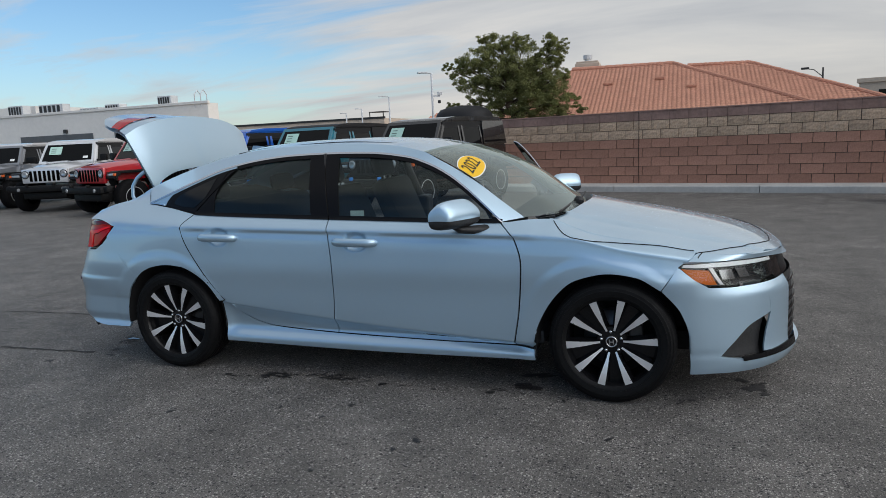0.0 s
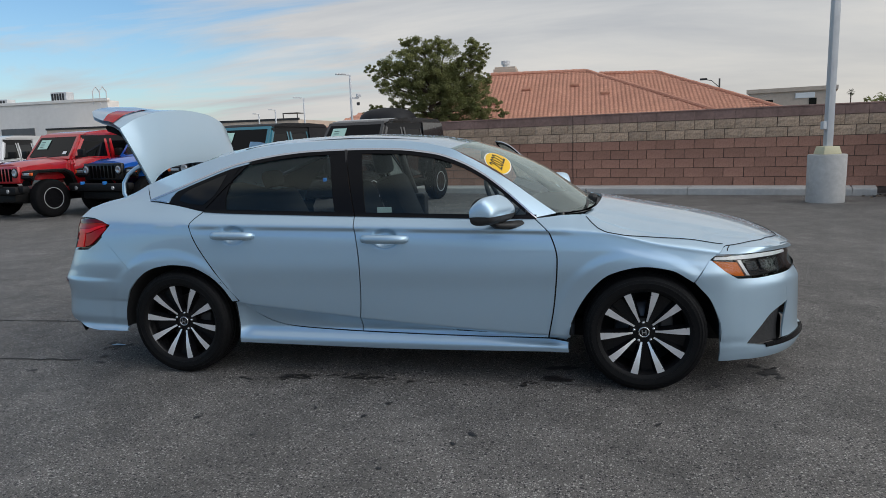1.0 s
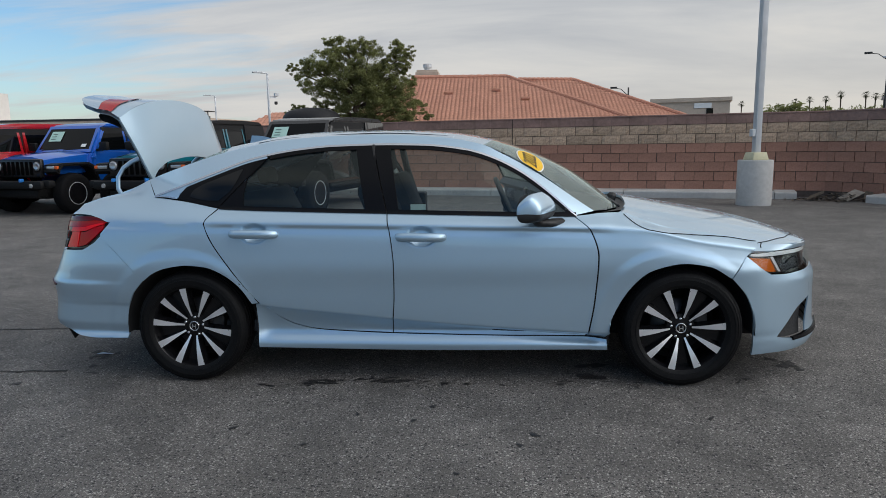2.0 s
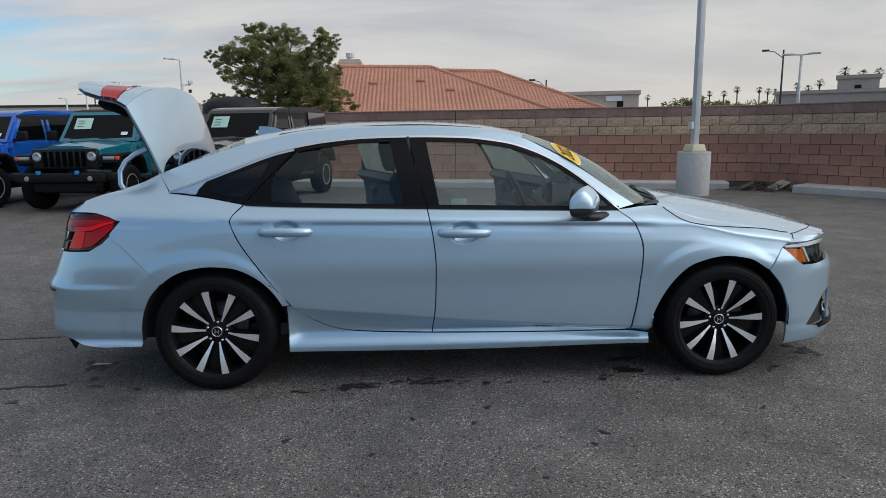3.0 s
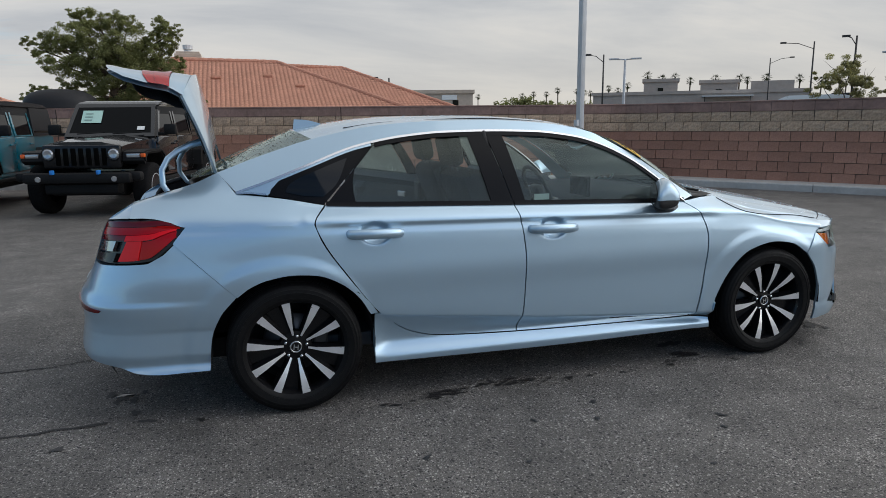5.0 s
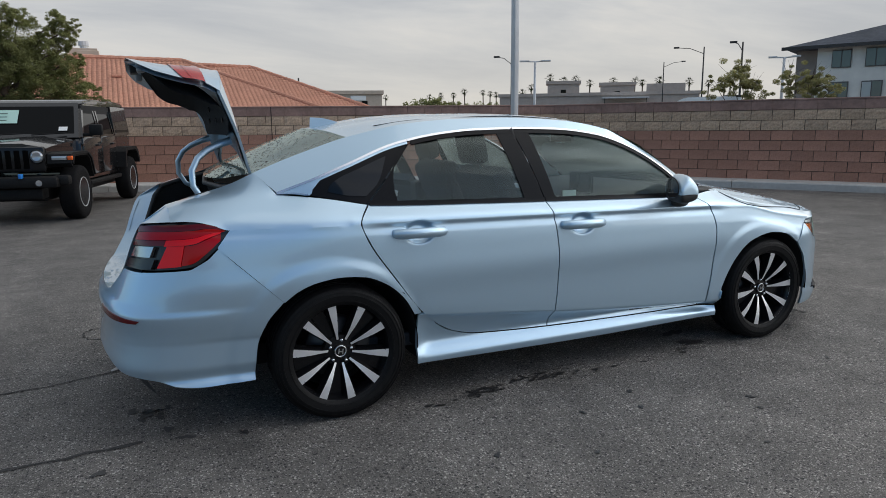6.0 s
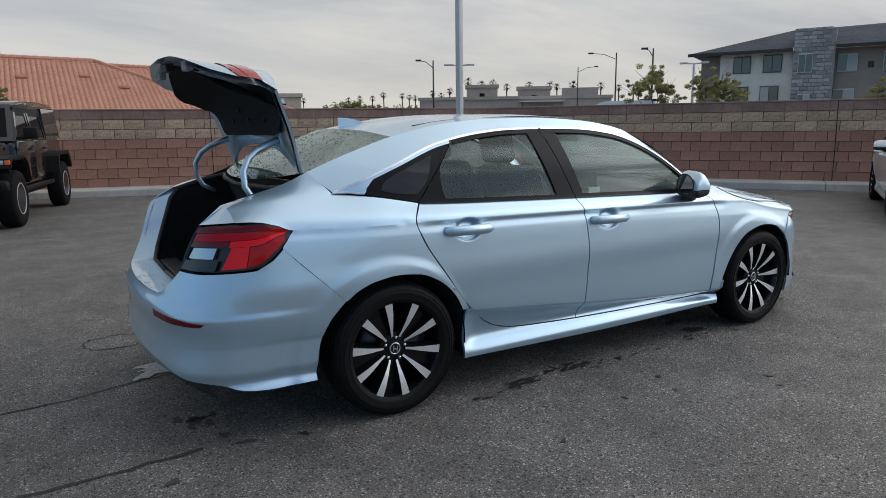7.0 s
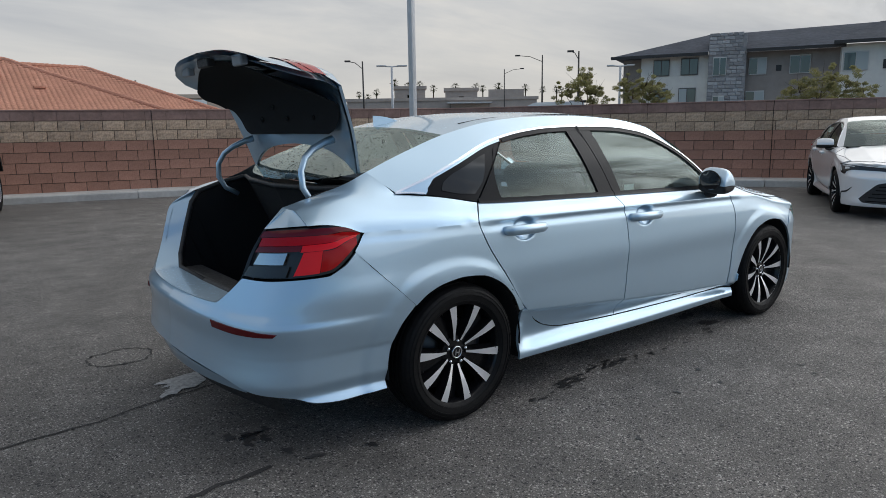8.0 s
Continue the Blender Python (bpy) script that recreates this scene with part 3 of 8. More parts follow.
def patch(bottom, top, left, right, nu=24, nv=24, surf=None, flange=0.012, sharp=(), bm=None, centre=(0, 0, 0.6), lift=0.0):
    """A panel between four edges (lists of points), laid on a surface, with its rim turned in."""
    fb, ft, fl, fr = (line(e, i not in sharp) for i, e in enumerate((bottom, top, left, right)))
    c = [np.array(q(w)) for q, w in ((fb, 0), (fb, 1), (ft, 0), (ft, 1))]
    B, T = [np.array(fb(i / nu)) for i in range(nu + 1)], [np.array(ft(i / nu)) for i in range(nu + 1)]
    L, R = [np.array(fl(j / nv)) for j in range(nv + 1)], [np.array(fr(j / nv)) for j in range(nv + 1)]
    grid = []
    for j in range(nv + 1):
        v = j / nv
        row = []
        for i in range(nu + 1):
            u = i / nu
            p = (1 - v) * B[i] + v * T[i] + (1 - u) * L[j] + u * R[j] - ((1 - u) * (1 - v) * c[0] + u * (1 - v) * c[1] + (1 - u) * v * c[2] + u * v * c[3])
            row.append(Vector(p) if surf is None else surf(tuple(p)))
        grid.append(row)
    own = bm or bmesh.new()
    mid = grid[nv // 2][nu // 2]
    n = (grid[nv // 2][nu // 2 + 1] - mid).cross(grid[nv // 2 + 1][nu // 2] - mid)
    flip = n.dot(mid - Vector(centre)) < 0
    normal = []
    for j in range(nv + 1):
        row = []
        for i in range(nu + 1):
            a = grid[j][min(i + 1, nu)] - grid[j][max(i - 1, 0)]
            b = grid[min(j + 1, nv)][i] - grid[max(j - 1, 0)][i]
            m = a.cross(b)
            m = m.normalized() if m.length > 1e-9 else n.normalized()
            row.append(-m if flip else m)
        normal.append(row)
    vs = [[own.verts.new(grid[j][i] + lift * normal[j][i]) for i in range(nu + 1)] for j in range(nv + 1)]
    for j in range(nv):
        for i in range(nu):
            q = [vs[j][i], vs[j][i + 1], vs[j + 1][i + 1], vs[j + 1][i]]
            try:
                own.faces.new(q[::-1] if flip else q)
            except ValueError:
                pass
    if flange:
        ring = [(0, i) for i in range(nu + 1)] + [(j, nu) for j in range(1, nv + 1)] + [(nv, i) for i in range(nu - 1, -1, -1)] + [(j, 0) for j in range(nv - 1, 0, -1)]
        low = [own.verts.new(vs[j][i].co - flange * normal[j][i]) for j, i in ring]
        for k in range(len(ring)):
            m = (k + 1) % len(ring)
            q = [vs[ring[k][0]][ring[k][1]], vs[ring[m][0]][ring[m][1]], low[m], low[k]]
            try:
                own.faces.new(q if flip else q[::-1])
            except ValueError:
                pass
    return own


def mirrored(bm):
    other = bm.copy()
    for v in other.verts:
        v.co.y = -v.co.y
    bmesh.ops.reverse_faces(other, faces=other.faces[:])
    return other


def pair(name, bm, material, parent, label="", angle=40):
    """A panel on the sedan's near side and its mirror image on the far side."""
    other = mirrored(bm)
    a = part(name, bm, material, parent, label, angle=angle)
    b = part(name, other, material, parent, label, angle=angle)
    return a, b


car = thing("sedan", "pale metallic ice blue sedan with raised boot lid on asphalt", "car")

# body side
ARCH_R = [(-1.622, 0.594), (-1.56, 0.638), (-1.48, 0.668), (-1.3675, 0.683), (-1.26, 0.674), (-1.15, 0.628), (-1.06, 0.548), (-1.005, 0.46)]
ARCH_F = [(0.872, 0.262), (0.962, 0.262), (0.992, 0.371), (1.082, 0.541), (1.199, 0.645), (1.3675, 0.683), (1.49, 0.667), (1.607, 0.603)]
DOOR_F_EDGE = [(0.858, 0.269), (0.895, 0.499), (0.909, 0.718), (0.869, 0.857), (0.784, 0.934)]
GAP_B = [(-0.216, 0.284), (-0.196, 0.5), (-0.193, 0.667), (-0.203, 0.792), (-0.233, 0.957)]
DOOR_R_EDGE = [(-0.86, 0.378), (-0.962, 0.466), (-1.107, 0.658), (-1.22, 0.831), (-1.251, 0.915), (-1.193, 0.990)]


def shift(points, dx, dz=0.0):
    return [(x + dx, z + dz) for x, z in points]


def front_door_skin():
    return patch([(-0.213, 0.284), (0.3, 0.275), (0.858, 0.269)], [(-0.230, 0.957), (0.3, 0.943), (0.784, 0.934)], shift(GAP_B, 0.003), DOOR_F_EDGE, 84, 150, side)


def rear_door_skin():
    return patch([(-0.86, 0.378), (-0.78, 0.335), (-0.66, 0.305), (-0.5, 0.294), (-0.219, 0.284)], [(-1.193, 0.990), (-0.7, 0.974), (-0.236, 0.957)], DOOR_R_EDGE, shift(GAP_B, -0.003), 84, 150, side)


front_door = part("front_door", front_door_skin(), PAINT, car, "near front door, shut", angle=40)
rear_door = part("rear_door", rear_door_skin(), PAINT, car, "near rear door, shut", angle=40)
FENDER_TOP = [(x, curve_at(ZB_TAB, x) - 0.0006) for x in np.linspace(0.79, 1.772, 60)]
pair("front_fender", patch(ARCH_F, FENDER_TOP, shift(DOOR_F_EDGE, 0.008), [(1.607, 0.603), (1.69, 0.72), FENDER_TOP[-1]], 120, 72, side, sharp=(3,)), PAINT, car)
q = patch(ARCH_R, [(-1.825, 0.921), (-1.5, 0.913), (-1.259, 0.911)], [(-1.622, 0.594), (-1.8825, 0.8515), (-1.825, 0.921)], [(-1.005, 0.46), (-0.971, 0.464), (-1.115, 0.658), (-1.228, 0.831), (-1.259, 0.911)], 48, 44, side, sharp=(2,), flange=0)
q = patch([(-1.60, 0.9165), (-1.5, 0.913), (-1.259, 0.911)], [(-1.60, 1.052), (-1.4, 1.028), (-1.199, 0.991)], [(-1.60, 0.9165), (-1.60, 1.052)], [(-1.259, 0.911), (-1.253, 0.93), (-1.201, 0.991)], 30, 18, side, bm=q, flange=0)
rear_low = [tuple(side(p)) for p in [(-2.055, 0.966), (-2.02, 0.966), (-1.96, 0.962), (-1.89, 0.944), (-1.825, 0.921), (-1.70, 0.918), (-1.60, 0.9165)]]
rear_top = [(-2.06, -0.565, 1.020), (-1.98, -0.573, 1.043), (-1.90, -0.58, 1.065), (-1.78, -0.598, 1.103), (-1.68, -0.607, 1.148)]
q = patch([(-2.055, 0.966), (-2.02, 0.966), (-1.96, 0.962), (-1.89, 0.944), (-1.825, 0.921), (-1.70, 0.918), (-1.60, 0.9165)], [(-2.055, 1.016), (-1.98, 1.045), (-1.86, 1.064), (-1.72, 1.061), (-1.60, 1.052)], [(-2.055, 0.966), (-2.055, 1.016)], [(-1.60, 0.9165), (-1.60, 1.052)], 36, 18, side, bm=q, flange=0)
belt_rear = [tuple(side(p)) for p in [(-2.055, 1.016), (-1.98, 1.045), (-1.86, 1.064), (-1.72, 1.061), (-1.60, 1.052)]]
q = patch(belt_rear, rear_top, [belt_rear[0], rear_top[0]], [belt_rear[-1], (-1.632, -0.675, 1.094), rear_top[-1]], 36, 10, None, bm=q, flange=0)
bmesh.ops.remove_doubles(q, verts=q.verts[:], dist=0.0035)
roll = [v for v in q.verts if v.co.x < -1.30 and v.co.z > 0.90 and not v.is_boundary]
for _ in range(30):
    bmesh.ops.smooth_vert(q, verts=roll, factor=0.5, use_axis_x=True, use_axis_y=True, use_axis_z=True)
bmesh.ops.recalc_face_normals(q, faces=q.faces[:])
pair("quarter_panel", q, PAINT, car)
seam = [(-1.822, 0.921), (-1.7, 0.918), (-1.6, 0.9165), (-1.5, 0.913), (-1.262, 0.911)]
pair("quarter_seam", patch([(x, z - 0.007) for x, z in seam], [(x, z + 0.007) for x, z in seam], [(seam[0][0], 0.914), (seam[0][0], 0.928)], [(seam[-1][0], 0.904), (seam[-1][0], 0.918)], 40, 2, side, flange=0, lift=-0.0045), PAINT, car)
SILL_TOP = [(-0.984, 0.452), (-0.955, 0.455), (-0.86, 0.372), (-0.78, 0.329), (-0.66, 0.299), (-0.5, 0.288), (-0.216, 0.278), (0.3, 0.269), (0.862, 0.262), (0.966, 0.257)]
pair("side_sill", patch([(-0.984, 0.200), (0, 0.190), (0.972, 0.199)], SILL_TOP, [(-0.984, 0.200), (-0.984, 0.452)], [(0.972, 0.199), (0.966, 0.257)], 60, 16, side), PAINT, car)

# glasshouse frame: chrome line below, screen and roof edges above
DLO = [(0.80, 0.938), (0.70, 1.026), (0.60, 1.108), (0.486, 1.186), (0.35, 1.253), (0.201, 1.299), (-0.05, 1.329), (-0.313, 1.335), (-0.55, 1.331), (-0.749, 1.315), (-1.006, 1.270), (-1.268, 1.180), (-1.45, 1.112), (-1.60, 1.062)]
HIGH = [(0.905, -0.722, 0.952), (0.775, -0.692, 1.040), (0.648, -0.662, 1.130), (0.495, -0.636, 1.222), (0.388, -0.618, 1.278), (0.30, -0.600, 1.320), (0.05, -0.560, 1.368), (-0.313, -0.540, 1.388), (-0.60, -0.540, 1.384), (-0.86, -0.547, 1.367), (-1.224, -0.566, 1.300), (-1.40, -0.583, 1.248), (-1.54, -0.596, 1.201), (-1.68, -0.607, 1.148)]
low3 = [tuple(side(p)) for p in DLO]
side_frame = patch(low3, HIGH, [low3[0], HIGH[0]], [low3[-1], HIGH[-1]], 100, 10, flange=0)
pair("roof_side_frame", side_frame, PAINT, car)
# roof, screens, bonnet
XR, XF = -0.98, 0.285
roof_front = [(0.30, -0.598, 1.321), (0.345, -0.35, 1.343), (0.36, 0, 1.350), (0.345, 0.35, 1.343), (0.30, 0.598, 1.321)]
roof_rear = [(-1.224, -0.564, 1.301), (-1.275, -0.3, 1.334), (-1.29, 0, 1.343), (-1.275, 0.3, 1.334), (-1.224, 0.564, 1.301)]
edge = [p for p in HIGH[5:11]]


def crowned(p):
    x, y, z = p
    return Vector((x, y, z - 0.004 * (1 - (y / 0.56) ** 2) * ss(0.42, -0.2, x) * ss(-1.15, -0.4, x)))


roof = part("roof", patch(roof_rear, roof_front, edge[::-1], [(x, -y, z) for x, y, z in edge[::-1]], 28, 40, crowned, flange=0.01), PAINT, car, angle=40)
part("drain_seam", tube([tuple(crowned((x, -0.47, curve_at([(-1.1, 1.345), (-0.82, 1.380), (-0.313, 1.398), (0.05, 1.378), (0.3, 1.332)], x)))) for x in np.linspace(-1.05, 0.25, 24)], 0.003, 6), BLACK_TRIM, roof)
fin = patch([(-1.272, 0.0, 1.340), (-1.17, 0, 1.352), (-1.075, 0, 1.366)], [(-1.262, 0, 1.402), (-1.20, 0, 1.398), (-1.080, 0, 1.367)], [(-1.272, 0, 1.340), (-1.262, 0, 1.402)], [(-1.075, 0, 1.366), (-1.080, 0, 1.367)], 12, 6, flange=0)
bmesh.ops.solidify(fin, geom=fin.faces[:], thickness=0.01)
for v in fin.verts:
    k = (1.402 - v.co.z) / 0.07
    v.co.y = (v.co.y - 0.005) * (1.0 + 5.0 * max(0.0, k)) + 0.0
part("shark_fin", fin, PAINT, roof, "blue roof aerial fin", angle=60)
cowl = [(0.905, -0.722, 0.952), (1.07, -0.45, 0.946), (1.125, 0, 0.945), (1.07, 0.45, 0.946), (0.905, 0.722, 0.952)]
def bowed(p):
    """The windscreen's bow outward between its four edges."""
    x, y, z = p
    d = 0.03 * max(0.0, 1 - (abs(y) / 0.69) ** 4) * math.sin(math.pi * min(1.0, max(0.0, (z - 0.945) / 0.405)))
    return Vector((x + 0.49 * d, y, z + 0.87 * d))


part("windscreen", patch(cowl, [(x + 0.004, y, z + 0.001) for x, y, z in roof_front], HIGH[:6], [(x, -y, z) for x, y, z in HIGH[:6]], 28, 28, bowed, flange=0), SCREEN_GLASS, car, angle=40).visible_shadow = False
glass_low = [(-1.68, -0.607, 1.146), (-1.80, -0.35, 1.108), (-1.84, 0, 1.098), (-1.80, 0.35, 1.108), (-1.68, 0.607, 1.146)]
part("back_window", patch(glass_low, [(x - 0.004, y, z - 0.001) for x, y, z in roof_rear], HIGH[:9:-1], [(x, -y, z) for x, y, z in HIGH[:9:-1]], 20, 20, flange=0), BACK_GLASS, car, "dark back window beaded with rain", angle=40).visible_shadow = False

HOOD_EDGE = [(x, curve_at(YB_TAB, x) - 0.010) for x in (1.04, 1.10, 1.18, 1.30, 1.6, 1.775)] + [(1.93, 0.70), (2.06, 0.60)]


def hood_z(p):
    x, y = p
    z0 = curve_at([(1.0, 0.995), (1.2, 0.972), (1.43, 0.930), (1.88, 0.842), (2.1, 0.780), (2.24, 0.715)], x)
    ze = curve_at(ZB_TAB, x) + 0.002 if x < 1.75 else curve_at([(1.70, curve_at(ZB_TAB, 1.70) + 0.002), (1.75, curve_at(ZB_TAB, 1.75) + 0.002), (2.06, 0.732), (2.24, 0.69)], x)
    e = min(1.0, abs(y) / (curve_at(YB_TAB, x) - 0.010 if x < 1.775 else curve_at([(1.775, curve_at(YB_TAB, 1.775) - 0.010), (2.0, 0.775), (2.24, 0.78)], x)))
    fold = 0.012 * ss(0.50, 0.56, abs(y)) * ss(0.70, 0.6, abs(y))
    return Vector((x, y, ze + (z0 - ze) * (1 - e ** 2.4) - 0.013 * ss(0.525, 0.552, abs(y)) + fold * 0.4))


hood_rear = [(1.04, -HOOD_EDGE[0][1]), (1.13, -0.4), (1.165, 0), (1.13, 0.4), (1.04, HOOD_EDGE[0][1])]
hood_front = [(2.06, -0.60), (2.16, -0.42), (2.215, -0.2), (2.232, 0), (2.215, 0.2), (2.16, 0.42), (2.06, 0.60)]
part("bonnet", patch(hood_rear, hood_front, [(x, -y) for x, y in HOOD_EDGE], HOOD_EDGE, 44, 40, hood_z, flange=0.015), PAINT, car, "bonnet beaded with rain", angle=40)
# fender top between the shut line and the bonnet is closed by a narrow strip
strip_a = [tuple(side(p)) for p in FENDER_TOP if p[0] > 1.03]
hood_line = line(HOOD_EDGE)
strip_b = [(x, y) for x, y in (hood_line(k / 90) for k in range(91)) if x < 1.776]
strip_b = [tuple(hood_z((x, -y - 0.005)) - Vector((0, 0, 0.0025))) for x, y in strip_b]
pair("fender_top", patch(strip_a, strip_b, [strip_a[0], strip_b[0]], [strip_a[-1], strip_b[-1]], 60, 4, flange=0.01), PAINT, car)
SHUT_LINE = [(1.064, 0.733, 0.934), (1.102, 0.797, 0.899), (1.135, 0.838, 0.877), (1.178, 0.858, 0.860), (1.240, 0.858, 0.848), (1.38, 0.819, 0.832), (1.593, 0.786, 0.813), (1.68, 0.779, 0.800), (1.75, 0.766, 0.787), (1.82, 0.722, 0.780), (1.90, 0.652, 0.779), (1.995, 0.555, 0.777), (2.098, 0.390, 0.770), (2.16, 0.20, 0.765), (2.175, 0.0, 0.763)]
LAMP_CUT = [(1.802, 0.735, 0.780), (1.795, 0.755, 0.774), (1.785, 0.775, 0.765), (1.779, 0.793, 0.754)]


def shut_line(way, n, sgn):
    """A thin dark bar that follows the painted panels, drawn for the shaded gap."""
    run, skin = line(way), [o for o in car.children if o.name.split(".")[0] in ("bonnet", "front_fender", "fender_top", "nose_panel")]
    pts = []
    for k in range(n + 1):
        x, y, z = run(k / n)
        at = Vector((x, sgn * y, z))
        out = Vector((0.15, sgn * 0.45, 0.88)).normalized()
        met = [h[1] for h in (o.ray_cast(at + 0.05 * out, -out, distance=0.1) for o in skin) if h[0]]
        pts.append(tuple(min(met, key=lambda p: (p - at - 0.05 * out).length) if met else at))
    return tube([(x, y, z + 0.001) for x, y, z in pts], 0.0026, 6)


part("cowl_panel", patch([(x + 0.002, y, z - 0.012) for x, y, z in cowl], [(x + 0.02, y, 0.958) for x, y in hood_rear], [(0.907, -0.722, 0.94), (1.05, -0.71, 0.955)], [(0.907, 0.722, 0.94), (1.05, 0.71, 0.955)], 16, 4, flange=0), BLACK_PLASTIC, car, "black wiper trough")
for y0, y1 in ((-0.56, 0.02), (0.0, 0.52)):
    wiper = part("wiper", tube([(1.075 - 0.02 * abs(t - 0.4), y0 + (y1 - y0) * t, 0.962 + 0.012 * t) for t in np.linspace(0, 1, 10)], 0.007, 6), BLACK_PLASTIC, car, smooth=True)
part("wiper_hub", lathe([(0, 0), (0.03, 0), (0.03, 0.03), (0.02, 0.045), (0, 0.05)], 12), BLACK_PLASTIC, car).matrix_local = pose(1.10, -0.08, 0.955, 0, 15, 0)

# front end
sF = lambda x=None, y=None: along(FRONT_CURVE, x, y)
BUMP_TOP = [(sF(x=1.612), 0.602), (sF(x=1.69), 0.718), (sF(x=1.78), 0.655), (sF(x=1.855), 0.612), (sF(x=2.0), 0.603), (sF(y=0.60), 0.604), (sF(y=0.42), 0.612)]
bump_edge = [(sF(x=1.752), 0.168), (sF(x=1.747), 0.365), (sF(x=1.705), 0.49), (sF(x=1.612), 0.602)]
D0, D1 = (sF(x=1.895), 0.258), (sF(y=0.590), 0.452)
fb = patch([(sF(x=1.752), 0.168), (sF(x=1.80), 0.168), (sF(x=1.86), 0.170)], [BUMP_TOP[0], BUMP_TOP[1], BUMP_TOP[2], BUMP_TOP[3]], bump_edge, [(sF(x=1.86), 0.170), D0, (sF(x=1.895), 0.38), (sF(x=1.875), 0.5), BUMP_TOP[3]], 26, 36, nose, sharp=(1,), flange=0.012)
fb = patch([D0, (sF(x=1.975), 0.335), (sF(x=2.055), 0.408), D1], [BUMP_TOP[3], BUMP_TOP[4], BUMP_TOP[5]], [D0, (sF(x=1.895), 0.38), (sF(x=1.875), 0.5), BUMP_TOP[3]], [D1, (sF(y=0.60), 0.53), BUMP_TOP[5]], 22, 22, nose, bm=fb, flange=0.01)
fb = patch([(sF(y=0.645), 0.258), (sF(y=0.55), 0.255), (sF(y=0.44), 0.255)], [BUMP_TOP[5], (sF(y=0.52), 0.606), BUMP_TOP[6]], [(sF(y=0.645), 0.258), (sF(y=0.622), 0.36), D1, (sF(y=0.60), 0.53), BUMP_TOP[5]], [(sF(y=0.44), 0.255), (sF(y=0.41), 0.45), BUMP_TOP[6]], 12, 24, nose, sharp=(2,), bm=fb, flange=0.008)
fb = patch([(sF(x=1.86), 0.170), (sF(x=2.0), 0.168), (sF(y=0.5), 0.172), (sF(y=0.25), 0.176), (1.0, 0.178)], [D0, (sF(x=2.0), 0.240), (sF(y=0.6), 0.232), (sF(y=0.25), 0.235), (1.0, 0.235)], [(sF(x=1.86), 0.170), D0], [(1.0, 0.178), (1.0, 0.215)], 40, 6, nose, bm=fb, flange=0.02)
pair("front_bumper", fb, PAINT, car)


def sunk(d, surf):
    return lambda p: surf(p) + Vector((-0.75 * d, 0.65 * d, 0))


pair("bumper_duct", patch([D0, (sF(x=2.0), 0.240), (sF(y=0.645), 0.240)], [D0, (sF(x=1.975), 0.335), (sF(x=2.055), 0.408), D1], [D0, D0], [(sF(y=0.645), 0.240), (sF(y=0.622), 0.36), D1], 14, 12, sunk(0.035, nose), flange=0, sharp=(2,)), BLACK_PLASTIC, car, "black corner duct")
pair("duct_fin", patch([(sF(x=2.0), 0.226), (sF(y=0.5), 0.228), (sF(y=0.36), 0.23)], [(sF(x=2.0), 0.244), (sF(y=0.5), 0.262), (sF(y=0.36), 0.268)], [(sF(x=2.0), 0.226), (sF(x=2.0), 0.244)], [(sF(y=0.36), 0.23), (sF(y=0.36), 0.268)], 14, 4, nose, flange=0.02, lift=0.008), BLACK_TRIM, car)
pair("upper_grille", patch([(sF(y=0.47), 0.60), (sF(y=0.25), 0.598), (1.0, 0.597)], [(sF(y=0.47), 0.715), (sF(y=0.25), 0.698), (1.0, 0.69)], [(sF(y=0.47), 0.60), (sF(y=0.47), 0.715)], [(1.0, 0.597), (1.0, 0.69)], 16, 4, sunk(0.03, nose), flange=0), BLACK_TRIM, car, "black upper grille band")
part("lower_grille", patch([(-0.46, 0.215), (0, 0.205), (0.46, 0.215)], [(-0.44, 0.60), (0, 0.60), (0.44, 0.60)], [(-0.46, 0.215), (-0.44, 0.60)], [(0.46, 0.215), (0.44, 0.60)], 20, 14, lambda p: Vector((2.30 - 0.55 * p[0] ** 2 - 0.12 * max(0, p[1] - 0.45), p[0], p[1])), flange=0), BLACK_PLASTIC, car, "black mesh grille")
for k in range(7):
    z = 0.25 + 0.05 * k
    part("grille_bar", tube([(2.305 - 0.55 * y * y - 0.12 * max(0, z - 0.45), y, z) for y in np.linspace(-0.42, 0.42, 13)], 0.008, 6), BLACK_TRIM, car)
nose_top = [tuple(hood_z((x, -y)) + Vector((0.004, -0.003, -0.002))) for x, y in HOOD_EDGE[5:]] + [tuple(hood_z(p) + Vector((0.006, 0, -0.004))) for p in hood_front[1:4]]
nose_low = [tuple(nose((sF(x=1.72), 0.742))), tuple(nose((sF(x=1.86), 0.738))), tuple(nose((sF(x=2.0), 0.734))), tuple(nose((sF(y=0.58), 0.728))), tuple(nose((sF(y=0.40), 0.712))), tuple(nose((sF(y=0.2), 0.694))), tuple(nose((1.0, 0.688)))]
pair("nose_panel", patch(nose_low, nose_top, [nose_low[0], nose_top[0]], [nose_low[-1], nose_top[-1]], 40, 6, flange=0.01, lift=0.002), PAINT, car)
for sgn in (-1, 1):
    part("bonnet_shut_line", shut_line(SHUT_LINE, 110, sgn), DARK_INNER, car)
    part("lamp_panel_joint", shut_line(LAMP_CUT, 12, sgn), DARK_INNER, car)

